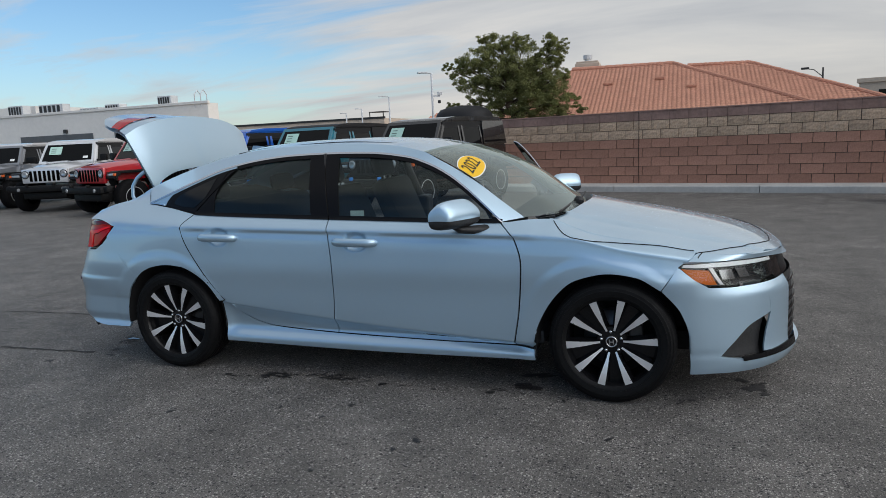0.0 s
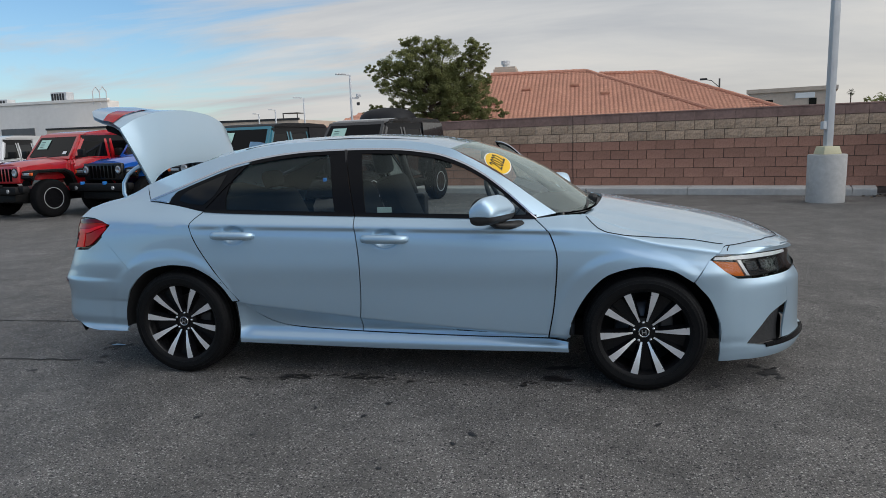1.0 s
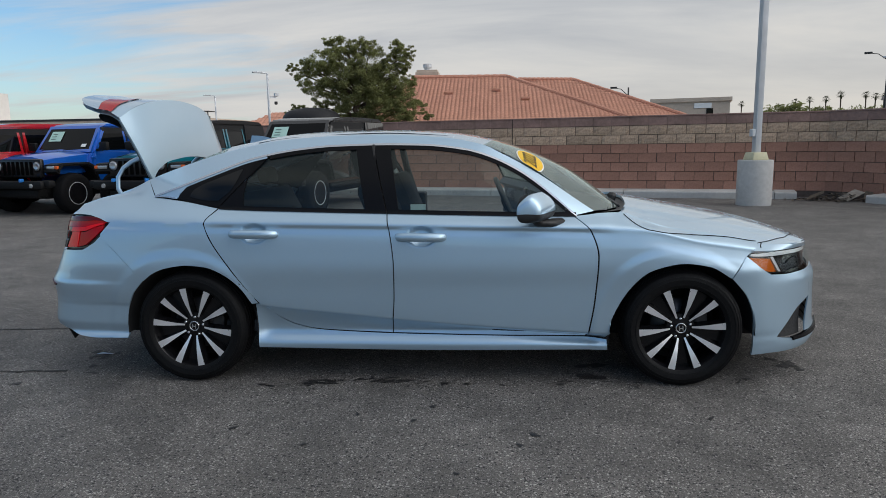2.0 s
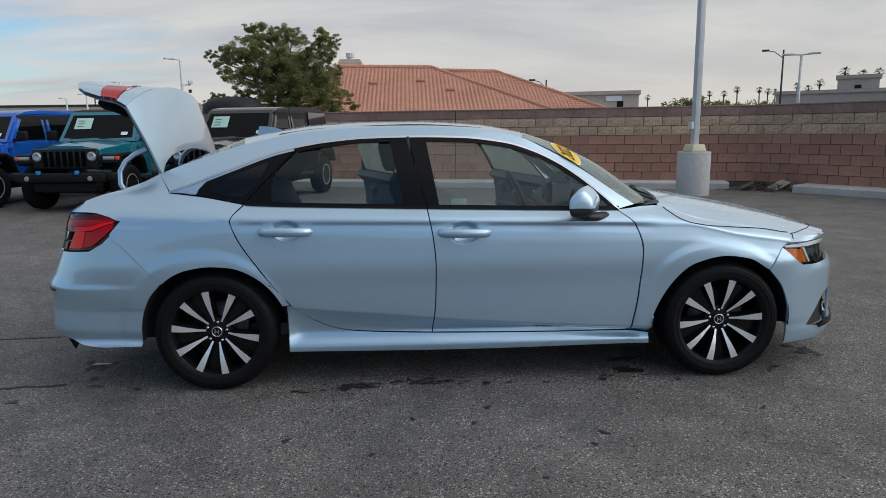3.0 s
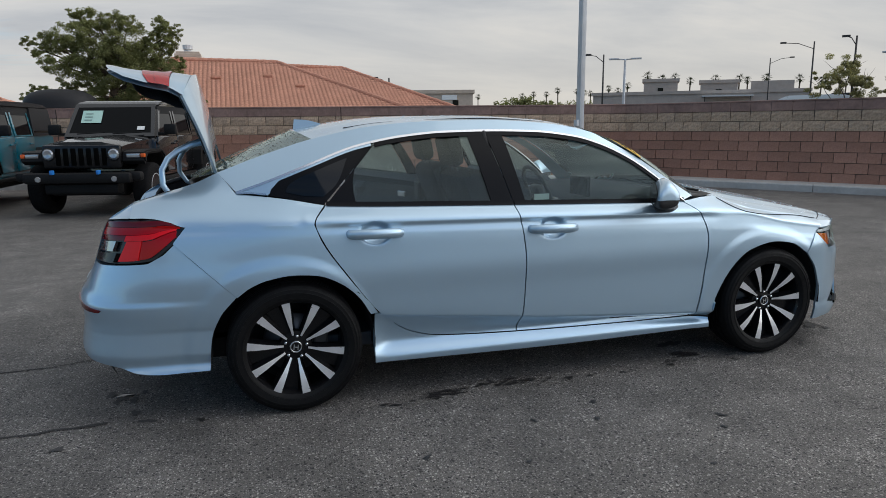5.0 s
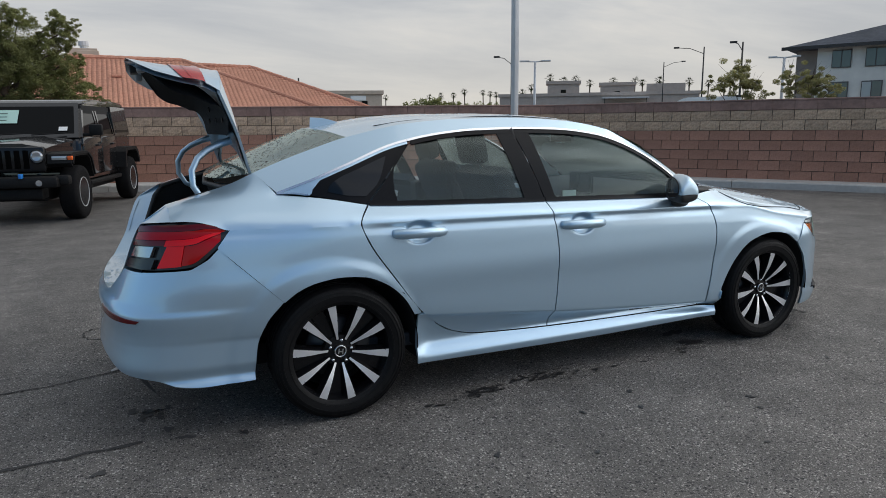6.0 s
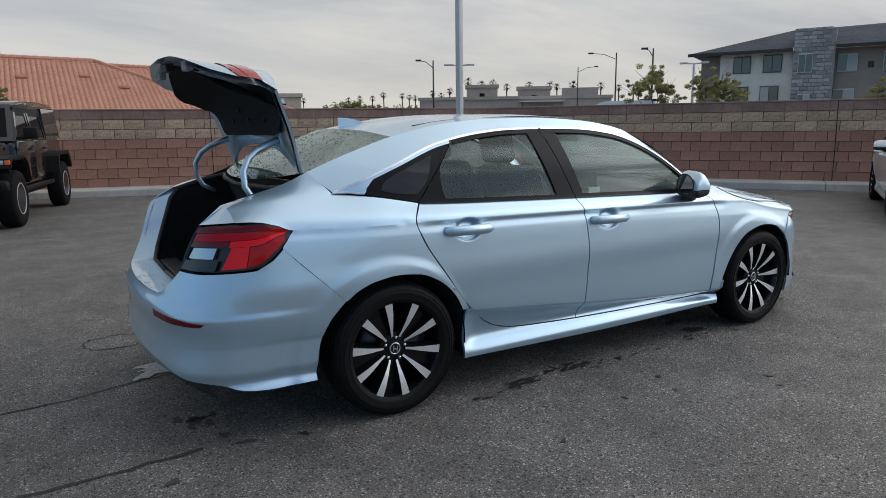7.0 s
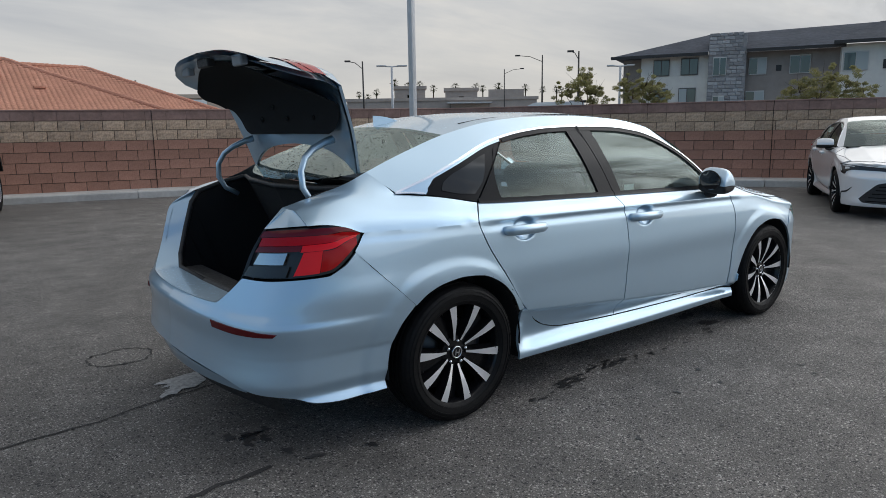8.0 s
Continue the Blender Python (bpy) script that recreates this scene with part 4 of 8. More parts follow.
LAMP_BLACK = plain("lamp_housing", (0.015, 0.015, 0.017), 0.2)
AMBER = plain("amber_reflector", (0.60, 0.13, 0.006), 0.18, spec=0.3)
LAMP_WHITE = plain("white_light_guide", (0.78, 0.79, 0.80), 0.15, 0.1, 0.6)
LAMP_CLEAR = plain("projector_bezel", (0.42, 0.43, 0.45), 0.12, 0.9)
LENS = glass("clear_lens", (0.93, 0.94, 0.94), index=1.35)
lamp_top = [(sF(x=1.70), 0.730), (sF(x=1.78), 0.736), (sF(x=2.0), 0.730), (sF(y=0.58), 0.724), (sF(y=0.44), 0.712)]
lamp_low = [(sF(x=1.70), 0.726), (sF(x=1.78), 0.660), (sF(x=1.86), 0.618), (sF(x=2.0), 0.609), (sF(y=0.60), 0.610), (sF(y=0.44), 0.620)]
for k, flipper in ((0, None), (1, mirrored)):
    def mk(bm):
        return bm if flipper is None else flipper(bm)
    head = part("headlamp", mk(patch(lamp_low, lamp_top, [lamp_low[0], lamp_top[0]], [lamp_low[-1], lamp_top[-1]], 30, 12, sunk(0.03, nose), flange=0)), LAMP_BLACK, car, "headlamp with amber corner and white light bar", angle=40)
    part("lens", mk(patch(lamp_low, lamp_top, [lamp_low[0], lamp_top[0]], [lamp_low[-1], lamp_top[-1]], 30, 12, nose, flange=0.0)), LENS, head, angle=40).visible_shadow = False
    part("amber_reflector", mk(patch([(sF(x=1.755), 0.680), (sF(x=1.80), 0.645), (sF(x=1.86), 0.625), (sF(x=1.915), 0.622)], [(sF(x=1.72), 0.708), (sF(x=1.88), 0.694)], [(sF(x=1.755), 0.680), (sF(x=1.72), 0.708)], [(sF(x=1.915), 0.622), (sF(x=1.88), 0.694)], 12, 6, sunk(0.012, nose), flange=0.01, sharp=(0,))), AMBER, head, angle=40)
    part("light_bar", mk(patch([(sF(x=1.72), 0.716), (sF(x=1.9), 0.708), (sF(y=0.50), 0.700)], [(sF(x=1.73), 0.728), (sF(x=1.9), 0.728), (sF(y=0.50), 0.716)], [(sF(x=1.72), 0.716), (sF(x=1.73), 0.728)], [(sF(y=0.50), 0.700), (sF(y=0.50), 0.716)], 20, 3, sunk(0.008, nose), flange=0.01)), LAMP_WHITE, head, angle=40)
    part("light_bar", mk(patch([(sF(x=1.925), 0.622), (sF(x=1.945), 0.620)], [(sF(x=1.875), 0.705), (sF(x=1.90), 0.705)], [(sF(x=1.925), 0.622), (sF(x=1.875), 0.705)], [(sF(x=1.945), 0.620), (sF(x=1.90), 0.705)], 4, 8, sunk(0.006, nose), flange=0.012)), LAMP_WHITE, head, angle=40)
    for xa, xb in ((1.955, 2.025), (2.05, 2.10)):
        part("projector", mk(patch([(sF(x=xa), 0.642), (sF(x=xb), 0.640)], [(sF(x=xa - 0.01), 0.690), (sF(x=xb - 0.01), 0.686)], [(sF(x=xa), 0.642), (sF(x=xa - 0.01), 0.690)], [(sF(x=xb), 0.640), (sF(x=xb - 0.01), 0.686)], 6, 6, sunk(0.018, nose), flange=0.02)), LAMP_CLEAR, head, angle=40)

# rear end
sR = lambda x=None, y=None: along(REAR_CURVE, x, y)
RB_TOP = [(sR(x=-1.6255), 0.5965), (sR(x=-1.886), 0.850), (sR(x=-1.95), 0.806), (sR(x=-2.05), 0.766), (sR(y=0.70), 0.752), (sR(y=0.575), 0.752)]
rb_edge = [(sR(x=-1.762), 0.252), (sR(x=-1.745), 0.40), (sR(x=-1.70), 0.51), (sR(x=-1.6255), 0.5965)]
rb = patch([(sR(x=-1.762), 0.252), (sR(x=-1.95), 0.247), (sR(x=-2.06), 0.258), (sR(x=-2.15), 0.288), (sR(y=0.70), 0.316), (sR(y=0.60), 0.345), (sR(y=0.55), 0.355)], RB_TOP, rb_edge, [(sR(y=0.55), 0.355), (sR(y=0.56), 0.5), (sR(y=0.575), 0.752)], 60, 54, tail, sharp=(1,), flange=0.012)
rb = patch([(sR(y=0.55), 0.355), (sR(y=0.35), 0.368), (1.0, 0.372)], [(sR(y=0.575), 0.752), (sR(y=0.50), 0.68), (sR(y=0.44), 0.640), (sR(y=0.3), 0.636), (1.0, 0.634)], [(sR(y=0.55), 0.355), (sR(y=0.56), 0.5), (sR(y=0.575), 0.752)], [(1.0, 0.372), (1.0, 0.634)], 30, 44, tail, bm=rb, flange=0.0)
pair("rear_bumper", rb, PAINT, car)
RED_LENS = plain("red_lens", (0.36, 0.002, 0.005), 0.07, spec=0.3)
RED_BRIGHT = plain("red_light_guide", (0.72, 0.008, 0.014), 0.12, spec=0.3)
RED_DARK = plain("dark_red_lens", (0.11, 0.004, 0.007), 0.07, spec=0.35)
for y0 in (1,):
    pair("reflector", patch([(sR(y=0.765), 0.546), (sR(y=0.65), 0.546), (sR(y=0.47), 0.552)], [(sR(y=0.775), 0.558), (sR(y=0.65), 0.572), (sR(y=0.46), 0.580)], [(sR(y=0.765), 0.546), (sR(y=0.775), 0.558)], [(sR(y=0.47), 0.552), (sR(y=0.46), 0.580)], 18, 3, tail, flange=0.006, lift=0.005), RED_DARK, car, "slim dark red reflector")
part("rear_valance", patch([(-0.74, 0.21), (0, 0.21), (0.74, 0.21)], [(-0.74, 0.315), (-0.5, 0.372), (0, 0.385), (0.5, 0.372), (0.74, 0.315)], [(-0.74, 0.21), (-0.74, 0.315)], [(0.74, 0.21), (0.74, 0.315)], 30, 8, lambda p: Vector((-2.352 + 0.24 * p[0] ** 2 + 0.5 * max(0, 0.33 - p[1]), p[0], p[1])), flange=0.0), BLACK_PLASTIC, car, "black lower valance")
part("valance_lip", patch([(-0.60, 0.285), (0, 0.278), (0.60, 0.285)], [(-0.57, 0.322), (0, 0.345), (0.57, 0.322)], [(-0.60, 0.285), (-0.57, 0.322)], [(0.60, 0.285), (0.57, 0.322)], 24, 4, lambda p: Vector((-2.378 + 0.24 * p[0] ** 2 + 0.35 * max(0, 0.33 - p[1]), p[0], p[1])), flange=0.02), PAINT, car, "blue strip on the lower valance", angle=40)
LT_TOP = [(sR(x=-1.828), 0.918), (sR(x=-1.90), 0.944), (sR(x=-1.98), 0.957), (sR(x=-2.06), 0.960), (sR(y=0.74), 0.955), (sR(y=0.65), 0.946)]
LT_LOW = [(sR(x=-1.828), 0.912), (sR(x=-1.886), 0.872), (sR(x=-1.96), 0.824), (sR(x=-2.06), 0.776), (sR(y=0.72), 0.760), (sR(y=0.568), 0.756)]
LT_IN = [(sR(y=0.568), 0.756), (sR(y=0.60), 0.85), (sR(y=0.65), 0.946)]


def lerp_pt(a, b, k):
    return tuple(p + (q - p) * k for p, q in zip(a, b))


for k, flipper in ((0, None), (1, mirrored)):
    base = patch(LT_LOW, LT_TOP, [LT_LOW[0], LT_TOP[0]], LT_IN, 36, 14, lambda p: tail(p) + Vector((0.016, 0.012, 0)), flange=0)
    lamp = part("tail_lamp", base if k == 0 else mirrored(base), LAMP_BLACK, car, "red tail lamp with clear reversing light", angle=40)

    def add(name, b, t, material, nu=16, nv=6, lift=0.0, flange=0.015):
        bm = patch(b, t, [b[0], t[0]], [b[-1], t[-1]], nu, nv, tail, flange=flange, lift=lift)
        return part(name, bm if k == 0 else mirrored(bm), material, lamp, angle=40)

    fL, fT = line(LT_LOW), line(LT_TOP)
    def row(k, u0, u1, n=9):
        return [lerp_pt(fL(u), fT(u), k) for u in np.linspace(u0, u1, n)]

    add("upper_lens", row(0.84, 0.03, 1), row(0.97, 0.03, 1), RED_DARK, 30, 4)
    add("upper_guide", row(0.66, 0.05, 0.97), row(0.83, 0.05, 0.97), RED_LENS, 30, 4, 0.002)
    add("light_guide", row(0.52, 0.10, 0.66), row(0.65, 0.08, 0.66), RED_BRIGHT, 30, 4, 0.005)
    add("outer_lens", row(0.07, 0.10, 0.50), row(0.50, 0.09, 0.50), RED_LENS, 24, 8)
    add("upright_guide", row(0.06, 0.505, 0.66, 5), row(0.515, 0.505, 0.64, 5), RED_BRIGHT, 8, 8, 0.004)
    add("inner_lens", row(0.54, 0.665, 0.98, 6), row(0.655, 0.665, 0.97, 6), RED_DARK, 10, 4, 0.001)
    add("indicator_lens", row(0.29, 0.74, 0.95, 6), row(0.52, 0.74, 0.94, 6), LAMP_CLEAR, 10, 4)
    add("lower_lens", row(0.04, 0.70, 0.99, 6), row(0.25, 0.70, 0.98, 6), LAMP_BLACK, 10, 4)

# ---- the sedan: windows, trim, wheels, boot, cabin ----
def dlo(a, b, drop=0.0, n=14):
    """The window surround's upper line from x = a to x = b, lowered by drop."""
    rows = sorted(DLO)
    return [(x, curve_at(rows, x) - drop) for x in np.linspace(a, b, n)]


def belt(a, b, rise=0.0, n=8):
    return [(x, curve_at(ZB_TAB, x) + rise) for x in np.linspace(a, b, n)]


def strip(low, high, material, name, parent, lift, nu=40, nv=2, flange=0.006, label=""):
    return part(name, patch(low, high, [low[0], high[0]], [low[-1], high[-1]], nu, nv, side, flange=flange, lift=lift), material, parent, label, angle=50)


PRIVACY = plain("dark_window_glass", (0.004, 0.005, 0.006), 0.05, spec=0.35)


def side_windows(flip, front_parent, rear_parent, body_parent):
    """Glass, pillars and bright trim of one side."""
    made = []

    def put(name, bm, material, parent, label="", shadow=True):
        ob = part(name, mirrored(bm) if flip else bm, material, parent, label, angle=50)
        ob.visible_shadow = shadow
        made.append(ob)

    def quad(b, t, l, r, nu, nv, lift, flange=0.006):
        return patch(b, t, l, r, nu, nv, side, flange=flange, lift=lift)

    fb, ft = [(-0.166, 0.958), (0.3, 0.948), (0.742, 0.940)], [(-0.232, 1.304)] + dlo(-0.15, 0.742, 0.024)
    put("window_pane", quad(fb, ft, [fb[0], ft[0]], [fb[-1], ft[-1]], 30, 16, -0.006, 0), SIDE_GLASS, front_parent, shadow=False)
    rb_, rt = [(-1.046, 0.987), (-0.7, 0.978), (-0.352, 0.966)], [(-1.000, 1.238)] + dlo(-0.96, -0.428, 0.026)
    put("window_pane", quad(rb_, rt, [rb_[0], (-1.058, 1.06), rt[0]], [rb_[-1], rt[-1]], 24, 16, -0.006, 0), SIDE_GLASS, rear_parent, shadow=False)
    put("pillar_trim", quad([(-0.352, 0.966), (-0.236, 0.959)], [(-0.428, 1.31), (-0.330, 1.314)], [(-0.352, 0.966), (-0.428, 1.31)], [(-0.236, 0.959), (-0.330, 1.314)], 6, 16, 0.002), BLACK_TRIM, rear_parent)
    put("pillar_trim", quad([(-0.230, 0.959), (-0.166, 0.957)], [(-0.324, 1.314), (-0.232, 1.312)], [(-0.230, 0.959), (-0.324, 1.314)], [(-0.166, 0.957), (-0.232, 1.312)], 6, 16, 0.002), BLACK_TRIM, front_parent)
    put("sash_trim", quad([(-1.192, 0.992), (-1.046, 0.986)], [(-0.935, 1.264), (-0.925, 1.266)], [(-1.192, 0.992), (-0.935, 1.264)], [(-1.046, 0.986), (-1.056, 1.06), (-0.998, 1.236), (-0.925, 1.266)], 8, 16, 0.002), BLACK_TRIM, rear_parent)
    put("quarter_trim", quad([(-1.45, 1.042), (-1.36, 1.026), (-1.199, 0.996)], dlo(-1.40, -0.942, 0.018), [(-1.45, 1.042), (-1.44, 1.066), dlo(-1.40, -0.942, 0.018)[0]], [(-1.199, 0.996), dlo(-1.40, -0.942, 0.018)[-1]], 24, 10, 0.001), BLACK_TRIM, body_parent)
    put("quarter_pane", quad([(-1.375, 1.055), (-1.28, 1.035), (-1.20, 1.030)], dlo(-1.30, -1.07, 0.045), [(-1.375, 1.055), (-1.36, 1.085), dlo(-1.30, -1.07, 0.045)[0]], [(-1.20, 1.030), (-1.13, 1.09), dlo(-1.30, -1.07, 0.045)[-1]], 16, 8, 0.004), PRIVACY, body_parent)
    for a, b, parent in ((-0.324, 0.80, front_parent), (-0.9405, -0.326, rear_parent), (-1.60, -0.9425, body_parent)):
        lo, hi = dlo(a, b, 0.017, 24), dlo(a, b, 0.0, 24)
        if a < -1.5:
            lo = [(-1.60, 1.053), (-1.53, 1.051), (-1.462, 1.043), (-1.448, 1.046), (-1.443, 1.066), (-1.425, 1.084)] + [(u, v - 0.004) for u, v in lo if u > -1.40]
        if a < -1.5:
            put("corner_panel", quad(lo, hi, [lo[0], hi[0]], [lo[-1], hi[-1]], 40, 3, 0.003, 0.008), PAINT, parent)
            foot = [(-1.598, 1.0532), (-1.53, 1.0512), (-1.462, 1.0434)]
            rim = [(u, v + 0.0065) for u, v in foot]
            put("bright_trim", quad(foot, rim, [foot[0], rim[0]], [foot[-1], rim[-1]], 16, 2, 0.006, 0.006), CHROME, parent)
        lo = dlo(a, b, 0.0105, 24)
        put("bright_trim", quad(lo, hi, [lo[0], hi[0]], [lo[-1], hi[-1]], 40, 3, 0.006, 0.008), CHROME, parent)
        if a > -1.5:
            lo2, hi2 = dlo(max(a, -0.925), min(b, 0.74), 0.030, 20), dlo(max(a, -0.925), min(b, 0.74), 0.0098, 20)
            put("window_seal", quad(lo2, hi2, [lo2[0], hi2[0]], [lo2[-1], hi2[-1]], 30, 2, 0.003), BLACK_TRIM, parent)
    for a, b, parent in ((-0.230, 0.80, front_parent), (-1.19, -0.236, rear_parent)):
        lo, hi = belt(a, b, -0.004), belt(a, b, 0.017)
        put("belt_seal", quad(lo, hi, [lo[0], hi[0]], [lo[-1], hi[-1]], 24, 2, 0.005), BLACK_TRIM, parent)
    put("corner_trim", quad([(0.742, 0.940), (0.80, 0.938)], [(0.742, 0.966), (0.776, 0.955)], [(0.742, 0.940), (0.742, 0.966)], [(0.80, 0.938), (0.776, 0.955)], 4, 4, 0.004), BLACK_TRIM, front_parent)
    return made


side_windows(False, front_door, rear_door, car)


def door_handle(hx, hz, parent, flip=False):
    y = -half_width(hx + 0.12, hz)
    pts = [(hx - 0.128, y + 0.012, hz), (hx - 0.120, y - 0.012, hz), (hx - 0.095, y - 0.026, hz), (hx, y - 0.031, hz - 0.001), (hx + 0.095, y - 0.026, hz - 0.002), (hx + 0.120, y - 0.012, hz - 0.003), (hx + 0.128, y + 0.012, hz - 0.003)]
    bm = tube(pts, [0.017, 0.020, 0.0215, 0.022, 0.0215, 0.020, 0.017], 14, flat=1.12)
    ob = part("handle", mirrored(bm) if flip else bm, PAINT, parent, smooth=True)
    bm = tube([(p[0] * 0.88 + hx * 0.12, p[1] - 0.0135, p[2] + 0.001) for p in pts[2:5]], 0.0035, 8)
    part("handle_blade", mirrored(bm) if flip else bm, CHROME, ob, smooth=True)
    return ob


door_handle(-0.972, 0.858, rear_door)
door_handle(-0.041, 0.836, front_door)


def door_mirror(parent, flip=False):
    crown = [(-0.118, 0.970), (-0.120, 0.995), (-0.112, 1.020), (-0.075, 1.050), (-0.03, 1.070), (-0.004, 1.072), (0.03, 1.060), (0.072, 1.034), (0.096, 1.010), (0.104, 0.988), (0.102, 0.970)]
    belly = [(0.099, 0.9695), (0.094, 0.948), (0.062, 0.930), (0.0, 0.920), (-0.05, 0.917), (-0.088, 0.922), (-0.111, 0.943), (-0.116, 0.9695)]

    def shell(outline, foot):
        """Rounded housing whose side outline shrinks towards its two ends."""
        run, rows, bm = line(outline), [], bmesh.new()
        for y, k in ((0.105, 0.80), (0.085, 0.93), (0.05, 1.0), (0.0, 1.0), (-0.045, 0.985), (-0.075, 0.95), (-0.098, 0.88), (-0.112, 0.78), (-0.119, 0.62), (-0.122, 0.30), (-0.1222, 0.02)):
            row = []
            for i in range(33):
                x, z = run(i / 32)
                x = max(-0.071, 0.62 * ((x + 0.02) * (0.55 + 0.45 * k) - 0.02)) + 0.42 * y
                row.append(bm.verts.new((0.586 + x, -0.925 + y, foot + (z - foot) * k)))
            rows.append(row)
        for a, b in zip(rows, rows[1:]):
            for i in range(32):
                bm.faces.new((a[i], a[i + 1], b[i + 1], b[i]))
            bm.faces.new((a[32], a[0], b[0], b[32]))
        bm.faces.new(rows[0])
        bmesh.ops.recalc_face_normals(bm, faces=bm.faces[:])
        return bm

    fl = (lambda b: mirrored(b)) if flip else (lambda b: b)
    cap = part("mirror_housing", fl(shell(crown, 0.970)), PAINT, parent, "blue door mirror cap", angle=50)
    part("mirror_base", fl(shell(belly, 0.9695)), BLACK_PLASTIC, cap, "black lower mirror shell", angle=50)
    bm = tube([(0.715, -0.80, 0.903), (0.65, -0.85, 0.902), (0.59, -0.89, 0.910), (0.565, -0.915, 0.935)], [0.042, 0.042, 0.038, 0.034], 12, flat=0.55)
    part("mirror_stalk", fl(bm), BLACK_PLASTIC, cap, smooth=True)
    def plate(x, ry, rz):
        bm = lathe([(0.0, 0.0), (1.0, 0.0), (1.0, 0.001)], 28, "X")
        for v in bm.verts:
            v.co = Vector((0.586 - x - min(0.001, abs(v.co.x)) + 0.42 * v.co.y * ry, -0.925 + v.co.y * ry, 0.997 + v.co.z * rz))
        return bm

    part("mirror_back", fl(plate(0.0713, 0.092, 0.062)), BLACK_PLASTIC, cap, "black mirror surround")
    bm = plate(0.0725, 0.084, 0.054)
    part("mirror_glass", fl(bm), plain("mirror_silver", (0.85, 0.86, 0.87), 0.02, 1.0) if not flip else bpy.data.materials["mirror_silver"], cap)
    return cap


door_mirror(front_door)

# wheels
def wheel_set():
    """Seventeen-inch ten-spoke wheel, its face towards -Y, its hub at the origin."""
    R = 0.321
    prof = [(0.229, -0.094), (0.238, -0.103), (0.246, -0.1065), (0.2465, -0.1095), (0.2510, -0.1105), (0.2520, -0.1085), (0.262, -0.1105), (0.274, -0.1113), (0.2745, -0.1140), (0.2785, -0.1138), (0.2790, -0.1108), (0.290, -0.108), (0.2905, -0.1110), (0.2945, -0.1095), (0.295, -0.1065), (0.304, -0.101), (0.3045, -0.1035), (0.3095, -0.0985), (0.3100, -0.0945), (0.315, -0.088), (0.3195, -0.074)]
    for g in (-0.050, -0.018, 0.018, 0.050):
        prof += [(R, g - 0.008), (R - 0.007, g - 0.006), (R - 0.007, g + 0.004), (R, g + 0.006)]
    prof += [(0.3195, 0.076), (0.306, 0.100), (0.27, 0.1125), (0.229, 0.094)]
    n = 56
    verts = [(r * math.cos(2 * math.pi * i / n), h, r * math.sin(2 * math.pi * i / n)) for r, h in prof for i in range(n)]
    faces = [(k * n + i, k * n + (i + 1) % n, (k + 1) * n + (i + 1) % n, (k + 1) * n + i) for k in range(len(prof) - 1) for i in range(n)]
    tyre_me = mesh_of("wheel", verts, faces, RUBBER, True)
    tyre_me.set_sharp_from_angle(angle=radians(35))
    tyre = part("wheel", tyre_me, None, None, "black tyre on ten-spoke black and silver alloy wheel")

    def ring(profile, turns=56):
        v = [(r * math.cos(2 * math.pi * i / turns), h, r * math.sin(2 * math.pi * i / turns)) for r, h in profile for i in range(turns)]
        f = [(k * turns + i, k * turns + (i + 1) % turns, (k + 1) * turns + (i + 1) % turns, (k + 1) * turns + i) for k in range(len(profile) - 1) for i in range(turns)]
        return v, f

    v, f = ring([(0.2305, -0.0925), (0.2340, -0.098), (0.2370, -0.098), (0.2400, -0.0915)])
    part("rim_edge", mesh_of("rim_edge", v, f, MACHINED, True), None, tyre)
    v, f = ring([(0.2315, -0.093), (0.222, -0.080), (0.218, -0.02), (0.214, 0.09)])
    part("rim", mesh_of("rim", v, f, WHEEL_BLACK, True), None, tyre)
    v, f = ring([(0.0, 0.012), (0.145, 0.012), (0.150, 0.03), (0.150, 0.06)])
    part("brake_disc", mesh_of("brake_disc", v, f, plain("brake_disc", (0.10, 0.10, 0.105), 0.4, 0.7), True), None, tyre)
    v, f = ring([(0.0, 0.10), (0.225, 0.10)])
    part("backing_plate", mesh_of("backing_plate", v, f, DARK_INNER, True), None, tyre)
    bm = box(0.085, 0.155, -0.02, 0.05, -0.07, 0.07, 0.012)
    part("brake_caliper", bm, plain("brake_caliper", (0.05, 0.05, 0.052), 0.5, 0.4), tyre)
    v, f = ring([(0.0, -0.066), (0.030, -0.066), (0.033, -0.063), (0.033, -0.056), (0.075, -0.050), (0.082, -0.03)], 40)
    part("hub", mesh_of("hub", v, f, WHEEL_BLACK, True), None, tyre).data.set_sharp_from_angle(angle=radians(35))
    v, f = ring([(0.0230, -0.0665), (0.0245, -0.0685), (0.0275, -0.0685), (0.029, -0.0665)], 32)
    part("cap_ring", mesh_of("cap_ring", v, f, CHROME, True), None, tyre)
    bm = bmesh.new()
    for x0, x1, z0, z1 in ((-0.012, -0.007, -0.013, 0.013), (0.007, 0.012, -0.013, 0.013), (-0.008, 0.008, -0.0035, 0.0025)):
        box(x0, x1, -0.0695, -0.066, z0, z1, 0, bm)
    part("cap_badge", bm, CHROME, tyre)
    for k in range(5):
        a = radians(90 + 72 * k)
        bm = lathe([(0.0, -0.070), (0.006, -0.069), (0.0085, -0.064), (0.0085, -0.05)], 10, "Y")
        ob = part("lug_nut", bm, CHROME, tyre, smooth=True)
        ob.matrix_local = Matrix.Translation((0.053 * math.cos(a), 0, 0.053 * math.sin(a)))
    web_me = spoke_me = face_me = None
